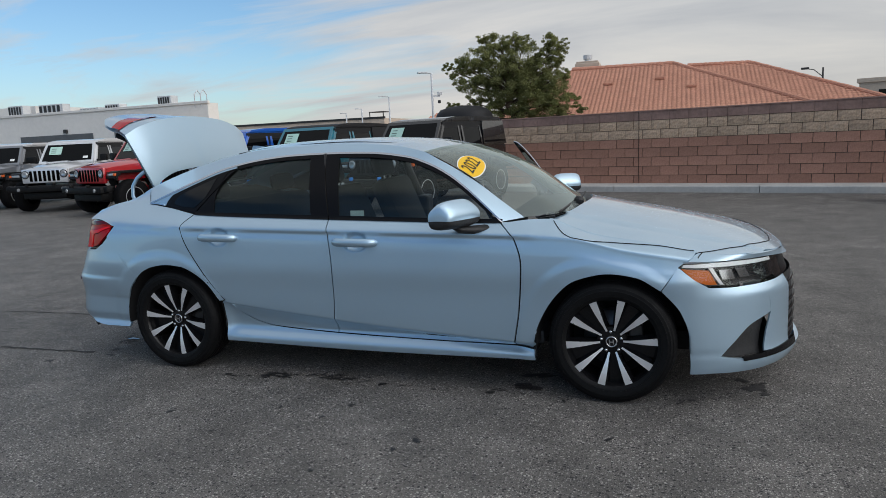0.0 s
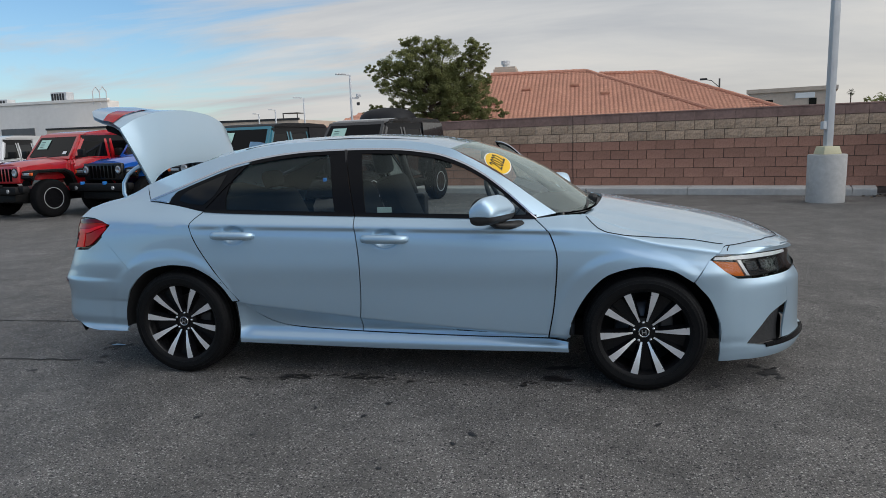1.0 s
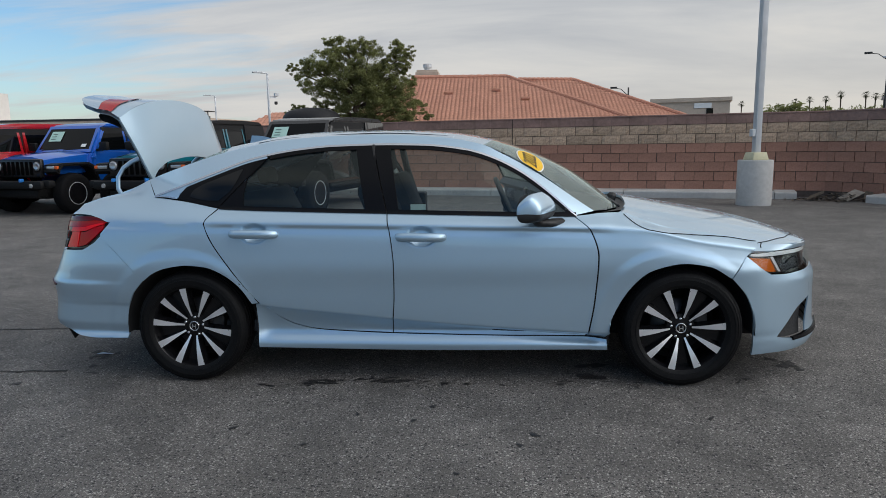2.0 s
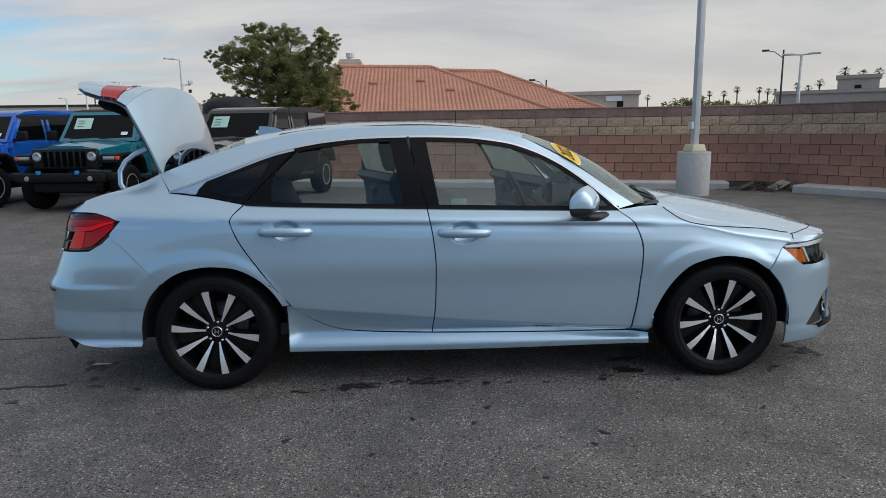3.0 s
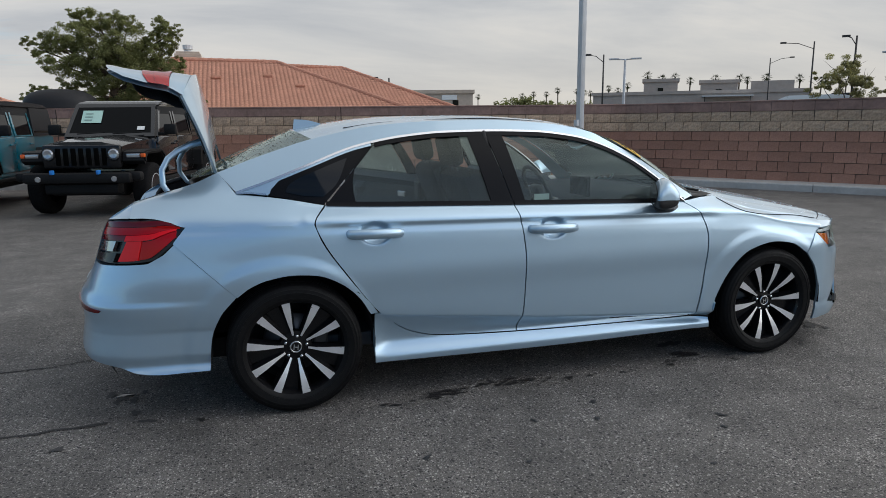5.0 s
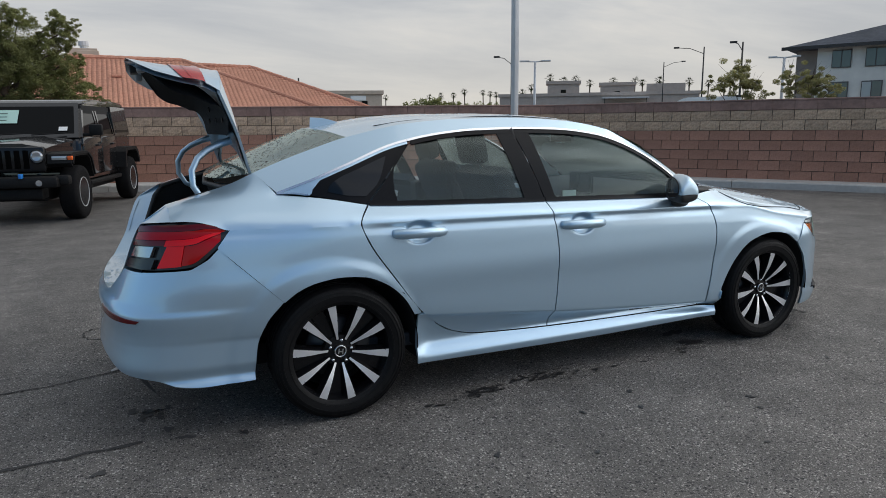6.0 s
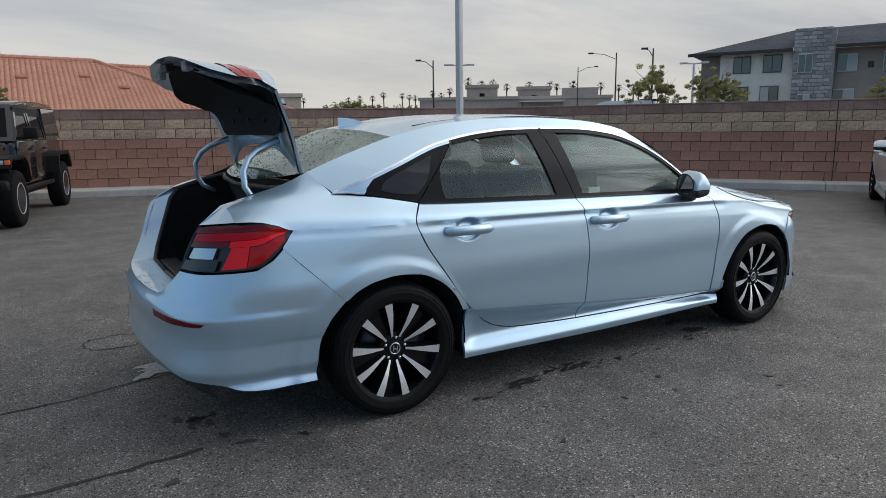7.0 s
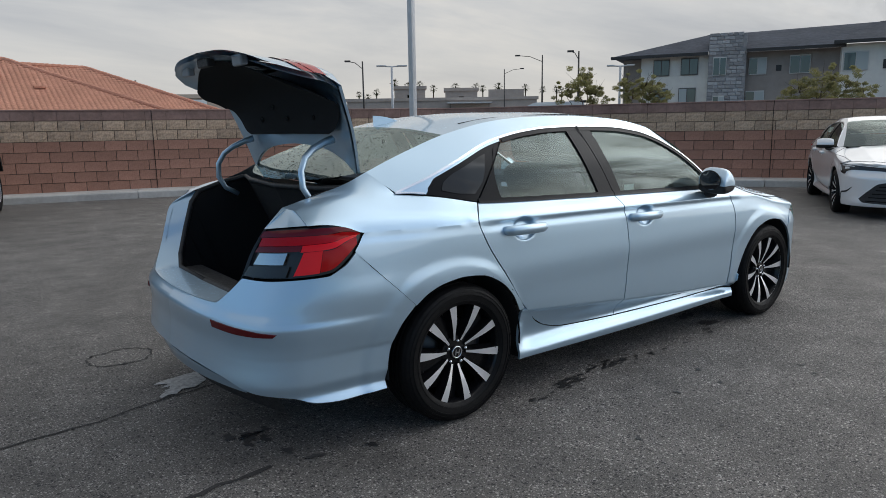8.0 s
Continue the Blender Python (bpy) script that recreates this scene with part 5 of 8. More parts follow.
    for k in range(5):
        for half in (-1, 1):
            a = radians(90 + 36 + 72 * k) + half * radians(17.2)
            if spoke_me is None or True:
                # outline along the spoke: radius, tangent of both edges, height of the face
                rows = [(0.058, -0.0050, 0.0050, -0.060), (0.09, -0.0065, 0.0062, -0.069), (0.13, -0.0105, 0.0110, -0.080), (0.17, -0.0135, 0.0160, -0.0875), (0.205, -0.0160, 0.0195, -0.0905), (0.2305, -0.0175, 0.0220, -0.0915)]
                verts, faces = [], []
                for r, t0, t1, h in rows:
                    if half < 0:
                        t0, t1 = -t1, -t0
                    verts += [(r, h, t0), (r, h, t1)]
                faces = [(2 * i, 2 * i + 1, 2 * i + 3, 2 * i + 2) for i in range(len(rows) - 1)]
                fm = mesh_of("spoke_face", [(x, y - 0.0015, z) for x, y, z in verts], faces, MACHINED)
                vb = []
                for r, t0, t1, h in rows:
                    if half < 0:
                        t0, t1 = -t1, -t0
                    vb += [(r, h, t0 - 0.001), (r, h, t1 + 0.001), (r, h + 0.045, t1 + 0.012), (r, h + 0.045, t0 - 0.012)]
                fbk = []
                for i in range(len(rows) - 1):
                    for c in range(4):
                        d = (c + 1) % 4
                        fbk.append((4 * i + c, 4 * i + d, 4 * i + 4 + d, 4 * i + 4 + c))
                bmk = mesh_of("spoke", vb, fbk, WHEEL_BLACK)
            ob = part("spoke", bmk, None, tyre)
            ob.matrix_local = Matrix.Rotation(-a, 4, "Y")
            part("spoke_face", fm, None, ob)
        a = radians(90 + 36 + 72 * k)
        bm = prism([(0.06, -0.012), (0.219, -0.032), (0.219, 0.032), (0.06, 0.012)], 0.02, "Y", None, -0.045)
        ob = part("spoke_web", bm, WHEEL_BLACK, tyre)
        ob.matrix_local = Matrix.Rotation(-a, 4, "Y")
    return tyre


def copy_part(ob, m, parent):
    """A copy of a part with what hangs on it, at the pose m under the same thing."""
    made = {}
    for o in (ob, *ob.children_recursive):
        made[o] = o.copy()
        scene.collection.objects.link(made[o])
        made[o].parent = made.get(o.parent, parent)
    made[ob].matrix_local = m
    return made[ob]


first = wheel_set()
first.parent = car
first.matrix_local = pose(-1.3675, -0.772, 0.319, 0, 8, 0)
copy_part(first, pose(1.3675, -0.770, 0.319, 0, -5, 0), car)
copy_part(first, pose(-1.3675, 0.772, 0.319, 0, 20, 180), car)
copy_part(first, pose(1.3675, 0.770, 0.319, 0, 40, 180), car)

# wheel wells, underbody and inner shell
for x in (-1.3675, 1.3675):
    for sgn in (-1, 1):
        v, f = [], []
        for j, y in enumerate((0.855, 0.45)):
            for i in range(25):
                a = math.pi * (-0.03 + 1.06 * i / 24)
                v.append((x + 0.385 * math.cos(a), sgn * y, 0.318 + 0.385 * math.sin(a)))
        f = [(i, i + 1, 26 + i, 25 + i) for i in range(24)]
        c = len(v)
        v.append((x, sgn * 0.45, 0.3))
        f += [(25 + i, 26 + i, c) for i in range(24)]
        part("wheel_well", mesh_of("wheel_well", v, f, DARK_INNER, True), None, car)
bm = box(-2.18, 2.15, -0.45, 0.45, 0.17, 0.34, 0.03)
box(-0.95, 0.95, -0.80, 0.80, 0.185, 0.32, 0.02, bm)
part("underbody", bm, DARK_INNER, car)


# black sheet set behind the skins so that the panel gaps look shaded
def inner_shell(x0, x1, flip):
    v, f, n, m = [], [], int((x1 - x0) / 0.04), 20
    for j in range(m + 1):
        for i in range(n + 1):
            x, z = x0 + (x1 - x0) * i / n, 0.21 + 0.70 * j / m
            y = -(half_width(x, min(z, curve_at(ZB_TAB, x) - 0.01)) - 0.022)
            v.append((x, -y if flip else y, z))
    for j in range(m):
        for i in range(n):
            x, z = x0 + (x1 - x0) * (i + 0.5) / n, 0.21 + 0.70 * (j + 0.5) / m
            if min(math.hypot(x - h, z - 0.318) for h in (-1.3675, 1.3675)) < 0.40 or z > curve_at(ZB_TAB, x) - 0.05:
                continue
            f.append((j * (n + 1) + i, j * (n + 1) + i + 1, (j + 1) * (n + 1) + i + 1, (j + 1) * (n + 1) + i))
    part("inner_shell", mesh_of("inner_shell", v, f, DARK_INNER, True), None, car)


inner_shell(-1.62, 1.62, False)
inner_shell(-1.62, -1.18, True)
inner_shell(0.90, 1.62, True)

# doors on the far side, standing open
def open_door(skin, hinge, degrees, front):
    bm = mirrored(skin)
    d = part("front_door" if front else "rear_door", bm, PAINT, car, "far door standing open", angle=40)
    x0, x1 = (-0.20, 0.80) if front else (-1.16, -0.24)
    top = belt(x0, x1)
    card = patch([(x0 + 0.02 if front else x0 + 0.40, 0.30), (x1, 0.30)], [(a, b - 0.005) for a, b in top], [(x0 + 0.02 if front else x0 + 0.40, 0.30), (x0, 0.62), (x0, top[0][1] - 0.005)], [(x1, 0.30), (x1, top[-1][1] - 0.005)], 16, 16, lambda p: side(p) + Vector((0, 0.075, 0)), flange=-0.06)
    part("door_card", mirrored(card), DASH, d, "dark inner door trim")
    bm = box((x0 + x1) / 2 - 0.30, (x0 + x1) / 2 + 0.26, 0.70, 0.79, 0.70, 0.745, 0.015)
    part("armrest", bm, DASH, d)
    hx = x1 - 0.16
    bm = box(hx - 0.045, hx + 0.045, 0.752, 0.766, 0.83, 0.875, 0.006)
    part("inner_handle", bm, CHROME, d)
    if front:
        side_windows(True, d, d_spare, d_spare)
        door_mirror(d, True)
    else:
        side_windows(True, d_spare, d, d_spare)
    h = Vector((hinge[0], hinge[1], 0))
    d.matrix_local = Matrix.Translation(h) @ Matrix.Rotation(radians(degrees), 4, "Z") @ Matrix.Translation(-h)
    return d


d_spare = new("spare")
open_door(front_door_skin(), (0.87, 0.87), -71, True)
open_door(rear_door_skin(), (-0.22, 0.875), -62, False)
for o in list(d_spare.children):
    bpy.data.objects.remove(o)
bpy.data.objects.remove(d_spare)
rest = new("spare")
side_windows(True, rest, rest, car)
for o in list(rest.children):
    bpy.data.objects.remove(o)
bpy.data.objects.remove(rest)
part("pillar", box(-0.36, -0.17, 0.66, 0.80, 0.25, 0.96, 0.02), BLACK_PLASTIC, car, "centre door post")
for sgn in (-1, 1):
    part("pillar_upper", tube([(-0.265, sgn * 0.745, 0.95), (-0.31, sgn * 0.66, 1.15), (-0.33, sgn * 0.575, 1.31)], [0.055, 0.05, 0.05], 8, flat=0.5), BLACK_PLASTIC, car, smooth=True)

# cabin
part("cabin_floor", box(-1.35, 1.0, -0.74, 0.74, 0.26, 0.33, 0.01), DASH, car)
part("headliner", patch([(x, y * 0.97, z - 0.03) for x, y, z in roof_rear], [(x, y * 0.97, z - 0.025) for x, y, z in roof_front], [(x, y * 0.98, z - 0.02) for x, y, z in edge[::-1]], [(x, -y * 0.98, z - 0.02) for x, y, z in edge[::-1]], 16, 16, flange=0), HEADLINER, car, angle=40)


def seat(x, y, wide, rear=False):
    base = part("seat", box(x - 0.26, x + 0.24, y - wide / 2, y + wide / 2, 0.50, 0.64, 0.05), SEAT_CLOTH, car, "dark cloth seat", angle=40)
    bm = box(-0.07, 0.07, -wide / 2, wide / 2, 0.0, 0.60 if not rear else 0.52, 0.05)
    bk = part("backrest", bm, SEAT_CLOTH, base, angle=40)
    bk.matrix_local = pose(x - 0.27, y, 0.56, 0, -22 if not rear else -26, 0)
    heads = (0,) if not rear else (-0.42, 0.42)
    for dy in heads:
        bm = box(-0.045, 0.045, -0.13, 0.13, 0.0, 0.19 if not rear else 0.13, 0.04)
        hd = part("headrest", bm, SEAT_CLOTH, base, angle=40)
        hd.matrix_local = pose(x - 0.27 - (0.255 if not rear else 0.25), y + dy, 1.135 if not rear else 1.05, 0, -12, 0)
        if not rear:
            for k in (-0.05, 0.05):
                part("headrest_post", tube([(x - 0.50, y + dy + k, 1.08), (x - 0.525, y + dy + k, 1.16)], 0.007, 6), CHROME, base)


seat(0.10, -0.37, 0.50)
seat(0.14, 0.37, 0.50)
seat(-0.78, 0.0, 1.28, True)
bm = patch([(0.62, -0.74, 0.60), (0.58, 0, 0.60), (0.62, 0.74, 0.60)], [(0.98, -0.70, 0.955), (1.07, 0, 0.94), (0.98, 0.70, 0.955)], [(0.62, -0.74, 0.60), (0.60, -0.74, 0.86), (0.72, -0.73, 0.945), (0.98, -0.70, 0.955)], [(0.62, 0.74, 0.60), (0.60, 0.74, 0.86), (0.72, 0.73, 0.945), (0.98, 0.70, 0.955)], 16, 14, flange=0)
dash = part("dashboard", bm, DASH, car, "dark dashboard", angle=40)
bm = tube([(0.585, -0.70, 0.83), (0.565, 0, 0.83), (0.585, 0.70, 0.83)], 0.018, 8)
part("dash_vent", bm, LAMP_BLACK, dash)
scr = part("screen", box(0.55, 0.575, -0.14, 0.10, 0.90, 1.03, 0.006), PRIVACY, dash, "black dashboard screen")
bm = bmesh.new()
ringp = [(0.0, 0.185 * math.cos(2 * math.pi * i / 32), 0.185 * math.sin(2 * math.pi * i / 32)) for i in range(33)]
tube(ringp, 0.016, 8, bm)
box(-0.03, 0.02, -0.07, 0.07, -0.05, 0.045, 0.015, bm)
for a in (200, -20, -90):
    tube([(0, 0.05 * math.cos(radians(a)), 0.05 * math.sin(radians(a))), (0, 0.18 * math.cos(radians(a)), 0.18 * math.sin(radians(a)))], 0.014, 6, bm)
part("steering_wheel", bm, DASH, car, "dark steering wheel", smooth=True).matrix_local = pose(0.44, 0.37, 0.90, 0, -24, 0)
part("centre_console", box(-0.25, 0.62, -0.11, 0.11, 0.33, 0.62, 0.03), DASH, car)
part("rear_mirror", box(0.40, 0.425, -0.12, 0.12, 1.235, 1.295, 0.012), BLACK_PLASTIC, car)
part("parcel_shelf", patch([(-1.30, -0.60, 1.0), (-1.30, 0, 1.0), (-1.30, 0.60, 1.0)], [(-1.66, -0.57, 1.085), (-1.79, 0, 1.07), (-1.66, 0.57, 1.085)], [(-1.30, -0.6, 1.0), (-1.66, -0.57, 1.085)], [(-1.30, 0.6, 1.0), (-1.66, 0.57, 1.085)], 12, 6, flange=0), LINER, car)
part("window_tag", box(-0.105, -0.02, -0.772, -0.768, 0.972, 1.003, 0), plain("paper_tag", (0.62, 0.72, 0.68), 0.6), front_door, "small pale label inside the glass").matrix_local = Matrix.Translation((0, -0.006, 0))

# year sticker on the windscreen
YELLOW = plain("sticker_yellow", (0.88, 0.52, 0.01), 0.5)
INK = plain("sticker_ink", (0.02, 0.02, 0.02), 0.6)
PAPER = plain("sticker_paper", (0.80, 0.80, 0.78), 0.6)
screen_ob = next(o for o in car.children if o.name.split(".")[0] == "windscreen")
bpy.context.view_layer.update()
ST_AT, ST_UP = Vector((0.552, -0.531, 1.206)), Vector((-0.86, 0.05, 0.50)).normalized()
ST_ACROSS = Vector((0.0, 0.93, 0.30)).normalized()


def on_screen_glass(me, lift):
    """Lays a flat mesh (x across, y up the slope) on the windscreen."""
    for v in me.vertices:
        p = ST_AT + ST_ACROSS * v.co.x + ST_UP * v.co.y
        hit, loc, nor, face = screen_ob.closest_point_on_mesh(p)
        nor = nor if nor.z > 0 else -nor
        v.co = loc + nor * (lift + v.co.z)
    me.update()
    return me


def oval(rx, ry, name, material):
    rings, turns = 6, 36
    v = [(0, 0, 0)] + [(rx * r / rings * math.cos(2 * math.pi * k / turns), ry * r / rings * math.sin(2 * math.pi * k / turns), 0) for r in range(1, rings + 1) for k in range(turns)]
    f = [(0, 1 + k, 1 + (k + 1) % turns) for k in range(turns)]
    f += [(1 + (r - 1) * turns + k, 1 + r * turns + k, 1 + r * turns + (k + 1) % turns, 1 + (r - 1) * turns + (k + 1) % turns) for r in range(1, rings) for k in range(turns)]
    return mesh_of(name, v, f, material, True)


stick = tagged(part("year_sticker", on_screen_glass(oval(0.150, 0.086, "year_sticker", PAPER), 0.003)), "yellow oval year sticker on the windscreen", "sticker")
part("yellow_field", on_screen_glass(oval(0.141, 0.079, "yellow_field", YELLOW), 0.0045), None, stick)
cu = bpy.data.curves.new("year", "FONT")
cu.body, cu.size, cu.align_x, cu.align_y, cu.extrude = "2022", 0.078, "CENTER", "CENTER", 0.0004
txt = new("year_digits", cu)
txt.matrix_world = Matrix.Identity(4)
bpy.context.view_layer.update()
me = bpy.data.meshes.new_from_object(txt)
bpy.data.objects.remove(txt)
me.materials.clear()
for v in me.vertices:
    v.co.x, v.co.y = v.co.x * 1.15, v.co.y * 1.55
digits = part("year_digits", on_screen_glass(me, 0.0065), INK, stick)

# boot: opening, liner, lid
ring = [(-2.215, 0.0, 0.640), (-2.210, -0.38, 0.645), (-2.180, -0.475, 0.70), (-2.125, -0.535, 0.83), (-2.075, -0.565, 0.96), (-2.03, -0.570, 1.015), (-1.90, -0.575, 1.055), (-1.76, -0.575, 1.082), (-1.80, -0.40, 1.072), (-1.84, 0, 1.066)]
whole = ring + [(x, -y, z) for x, y, z in ring[-2:0:-1]] + [ring[0]]
part("boot_seal", tube(whole, 0.013, 8), BLACK_PLASTIC, car, "black rubber boot seal", smooth=True)
bm = bmesh.new()
lo = [(x, y, z) for x, y, z in whole[:-1]]
vtop = [bm.verts.new(p) for p in lo]
vbot = [bm.verts.new((max(-2.16, min(-1.30, -1.72 + (p[0] + 1.98) * 1.35)), p[1] * 1.02, 0.40)) for p in lo]
for i in range(len(lo)):
    j = (i + 1) % len(lo)
    bm.faces.new((vtop[i], vtop[j], vbot[j], vbot[i]))
bm.faces.new(vbot)
part("boot_liner", bm, LINER, car, "black carpeted boot liner")
bm = box(-2.19, -2.09, -0.42, 0.42, 0.598, 0.640, 0.012)
part("boot_sill", bm, BLACK_PLASTIC, car)
jam_out = [tuple(tail((sR(y=y), z))) for y, z in ((0.30, 0.637), (0.44, 0.641), (0.50, 0.68), (0.566, 0.752), (0.598, 0.85), (0.648, 0.945))] + [(-2.06, -0.60, 1.018)]
jam_in = [(-2.21, -0.30, 0.642), (-2.205, -0.39, 0.648), (-2.175, -0.48, 0.705), (-2.155, -0.505, 0.75), (-2.12, -0.54, 0.84), (-2.08, -0.565, 0.95), (-2.035, -0.572, 1.012)]
pair("boot_jamb", patch(jam_in, jam_out, [jam_in[0], jam_out[0]], [jam_in[-1], jam_out[-1]], 24, 4, flange=0), PAINT, car)
corner_low = [rear_low[0]] + [tuple(tail((sR(y=y), z))) for y, z in ((0.79, 0.965), (0.74, 0.960), (0.65, 0.950))]
pair("quarter_corner", patch(corner_low, [belt_rear[0], rear_top[0]], [corner_low[0], belt_rear[0]], [corner_low[-1], rear_top[0]], 18, 8, flange=0, sharp=(0,)), PAINT, car)
ledge_out = [tuple(tail((sR(y=y) if y else 1.0, z))) for y, z in ((0.44, 0.6405), (0.37, 0.639), (0.30, 0.637), (0.15, 0.636), (0, 0.635))]
ledge_in = [(-2.206, -0.415, 0.648), (-2.209, -0.36, 0.647), (-2.211, -0.29, 0.646), (-2.214, -0.15, 0.645), (-2.215, 0, 0.644)]
ledge_out, ledge_in = (e + [(x, -y, z) for x, y, z in e[-2::-1]] for e in (ledge_out, ledge_in))
part("bumper_ledge", patch(ledge_out, ledge_in, [ledge_out[0], ledge_in[0]], [ledge_out[-1], ledge_in[-1]], 24, 4, flange=0, centre=(-2.2, 0, 0)), PAINT, car, angle=40)

F_EDGE = [(-1.715, -0.560, 1.098), (-1.775, -0.47, 1.092), (-1.825, -0.30, 1.087), (-1.845, 0, 1.085)]
LIP = [(-2.095, -0.650, 1.008), (-2.155, -0.52, 1.030), (-2.205, -0.28, 1.042), (-2.222, 0, 1.046)]
LOWER = [(-2.205, -0.560, 0.762), (-2.255, -0.46, 0.690), (-2.290, -0.25, 0.662), (-2.300, 0, 0.660)]


def full(edge_points):
    return edge_points + [(x, -y, z) for x, y, z in edge_points[-2::-1]]


def mirror_pts(pts):
    return [(x, -y, z) for x, y, z in pts]


deck_side = [F_EDGE[0], (-1.90, -0.612, 1.062), LIP[0]]
face_side = [LIP[0], (-2.135, -0.640, 0.95), (-2.165, -0.61, 0.86), LOWER[0]]
LID_C = (-2.0, 0, 0.85)


def raised(p):
    x, y, z = p
    return Vector((x, y, z + 0.012 * (1 - (y / 0.62) ** 2) * ss(-1.72, -1.9, x)))


lid = part("boot_lid", patch(full(LIP), full(F_EDGE), deck_side[::-1], mirror_pts(deck_side[::-1]), 36, 16, raised, flange=0.012, centre=LID_C), PAINT, car, "raised boot lid", angle=40)


def face_point(u, v, dx=0.0):
    """A place on the lid's upright face: u across from side to centre, v from lip to lower edge."""
    a, b = line(LIP)(u), line(LOWER)(u)
    s = line(face_side)(v)
    k = (1 - u) ** 2
    p = [a[i] + (b[i] - a[i]) * v for i in range(3)]
    e = [s[i] - (face_side[0][i] + (face_side[-1][i] - face_side[0][i]) * v) for i in range(3)]
    hollow = 0.02 * ss(0.25, 0.35, v) * ss(0.95, 0.6, v) * ss(0.35, 0.6, u)
    return Vector((p[0] + e[0] * k + hollow + dx, p[1] + e[1] * k, p[2] + e[2] * k))


def face_part(name, u0, u1, v0, v1, material, nu, nv, dx=0.0, both=True, flange=0.008):
    for sgn in ((1, -1) if both else (1,)):
        bm = bmesh.new()
        g = [[bm.verts.new(face_point(u0 + (u1 - u0) * i / nu, v0 + (v1 - v0) * j / nv, dx) * 1.0) for i in range(nu + 1)] for j in range(nv + 1)]
        for j in range(nv):
            for i in range(nu):
                bm.faces.new((g[j][i], g[j + 1][i], g[j + 1][i + 1], g[j][i + 1]))
        if sgn < 0:
            for w in bm.verts:
                w.co.y = -w.co.y
            bmesh.ops.reverse_faces(bm, faces=bm.faces[:])
        part(name, bm, material, lid, angle=40)


face_part("lid_face", 0.0, 1.0, 0.0, 0.22, PAINT, 24, 6)
face_part("lid_face", 0.0, 1.0, 0.56, 1.0, PAINT, 24, 10)
face_part("lid_face", 0.62, 1.0, 0.22, 0.56, PAINT, 14, 8)
face_part("lid_lamp", 0.0, 0.62, 0.22, 0.42, RED_LENS, 14, 6, -0.006)
face_part("lid_lamp", 0.0, 0.62, 0.42, 0.56, RED_LENS, 14, 4, -0.004)
face_part("badge", 0.90, 1.0, 0.36, 0.50, CHROME, 4, 4, -0.012)


def shrink(pts, k, drop, fx=0.0):
    return [(-2.0 + (x + 2.0) * k + fx, y * k, z - drop) for x, y, z in pts]


# inner frame in body colour with the dark lining inside it
part("lid_frame", patch(full(LIP), full(F_EDGE), deck_side[::-1], mirror_pts(deck_side[::-1]), 36, 16, raised, flange=0, lift=0.02, centre=(-2.0, 0, 3.0)), PAINT, lid, "blue inner frame of the lid", angle=40)
face_part("lid_frame", 0.0, 1.0, 0.0, 1.0, PAINT, 24, 16, 0.022)


def lid_lining():
    """One black felt lining that follows the deck and turns down the lid's face."""
    rows = [(0.0, -1.895, 1.056, 0.44), (0.05, -1.915, 1.054, 0.50), (0.26, -1.99, 1.044, 0.555), (0.42, -2.075, 1.018, 0.585), (0.56, -2.145, 0.97, 0.592), (0.68, -2.185, 0.90, 0.585), (0.80, -2.212, 0.82, 0.555), (0.94, -2.248, 0.742, 0.495), (1.0, -2.26, 0.718, 0.44)]
    bm = bmesh.new()
    g = []
    for j in range(31):
        x, z, w = curve_at(rows, j / 30)
        g.append([bm.verts.new((x + 0.105 * (k / 16) ** 2 * min(1.0, j / 17) ** 2, w * k / 16, z - 0.024 * (k / 16) ** 2 * max(0.0, 1 - j / 15) + 0.07 * (k / 16) ** 2 * max(0.0, (j - 22) / 8))) for k in range(-16, 17)])
    for a, b in zip(g, g[1:]):
        for k in range(32):
            bm.faces.new((a[k], a[k + 1], b[k + 1], b[k]))
    return bm


lining = part("lid_lining", lid_lining(), LINER, lid, "black felt lining", smooth=True)
for y, k in ((-0.30, 0), (-0.02, 0), (0.28, 0), (0.10, 1)):
    bm = lathe([(0.0, 0.0), (0.012, 0.0), (0.014, 0.004)], 12)
    part("trim_clip", bm, BLACK_TRIM, lining).matrix_local = Matrix.Translation((-1.97 - 0.06 * k, y, 1.041 - 0.012 * k)) @ Matrix.Rotation(math.pi, 4, "X")
part("lid_latch", box(-2.275, -2.235, -0.07, 0.07, 0.675, 0.712, 0.006), BLACK_PLASTIC, lid)
for y in (-0.34, 0.34):
    part("lid_buffer", box(-2.262, -2.215, y - 0.05, y + 0.05, 0.70, 0.735, 0.008), plain("grey_buffer", (0.30, 0.32, 0.34), 0.4) if y < 0 else bpy.data.materials["grey_buffer"], lid, "grey rubber buffer")
LID_TURN = radians(84.5)
lid.matrix_local = Matrix.Translation((-1.680, 0, 1.140)) @ Matrix.Rotation(LID_TURN, 4, "Y") @ Matrix.Translation((1.715, 0, -1.098))
for sgn in (-1, 1):
    pts = [(-1.83, sgn * 0.515, 0.99), (-1.90, sgn * 0.515, 1.03), (-1.935, sgn * 0.510, 1.09), (-1.935, sgn * 0.500, 1.16), (-1.905, sgn * 0.485, 1.215), (-1.86, sgn * 0.47, 1.25), (-1.80, sgn * 0.46, 1.277), (-1.75, sgn * 0.452, 1.292)]
    part("lid_hinge", tube(pts, [0.010, 0.010, 0.011, 0.011, 0.011, 0.012, 0.013, 0.014], 10, flat=1.35), PAINT, car, "gooseneck hinge arm", smooth=True)

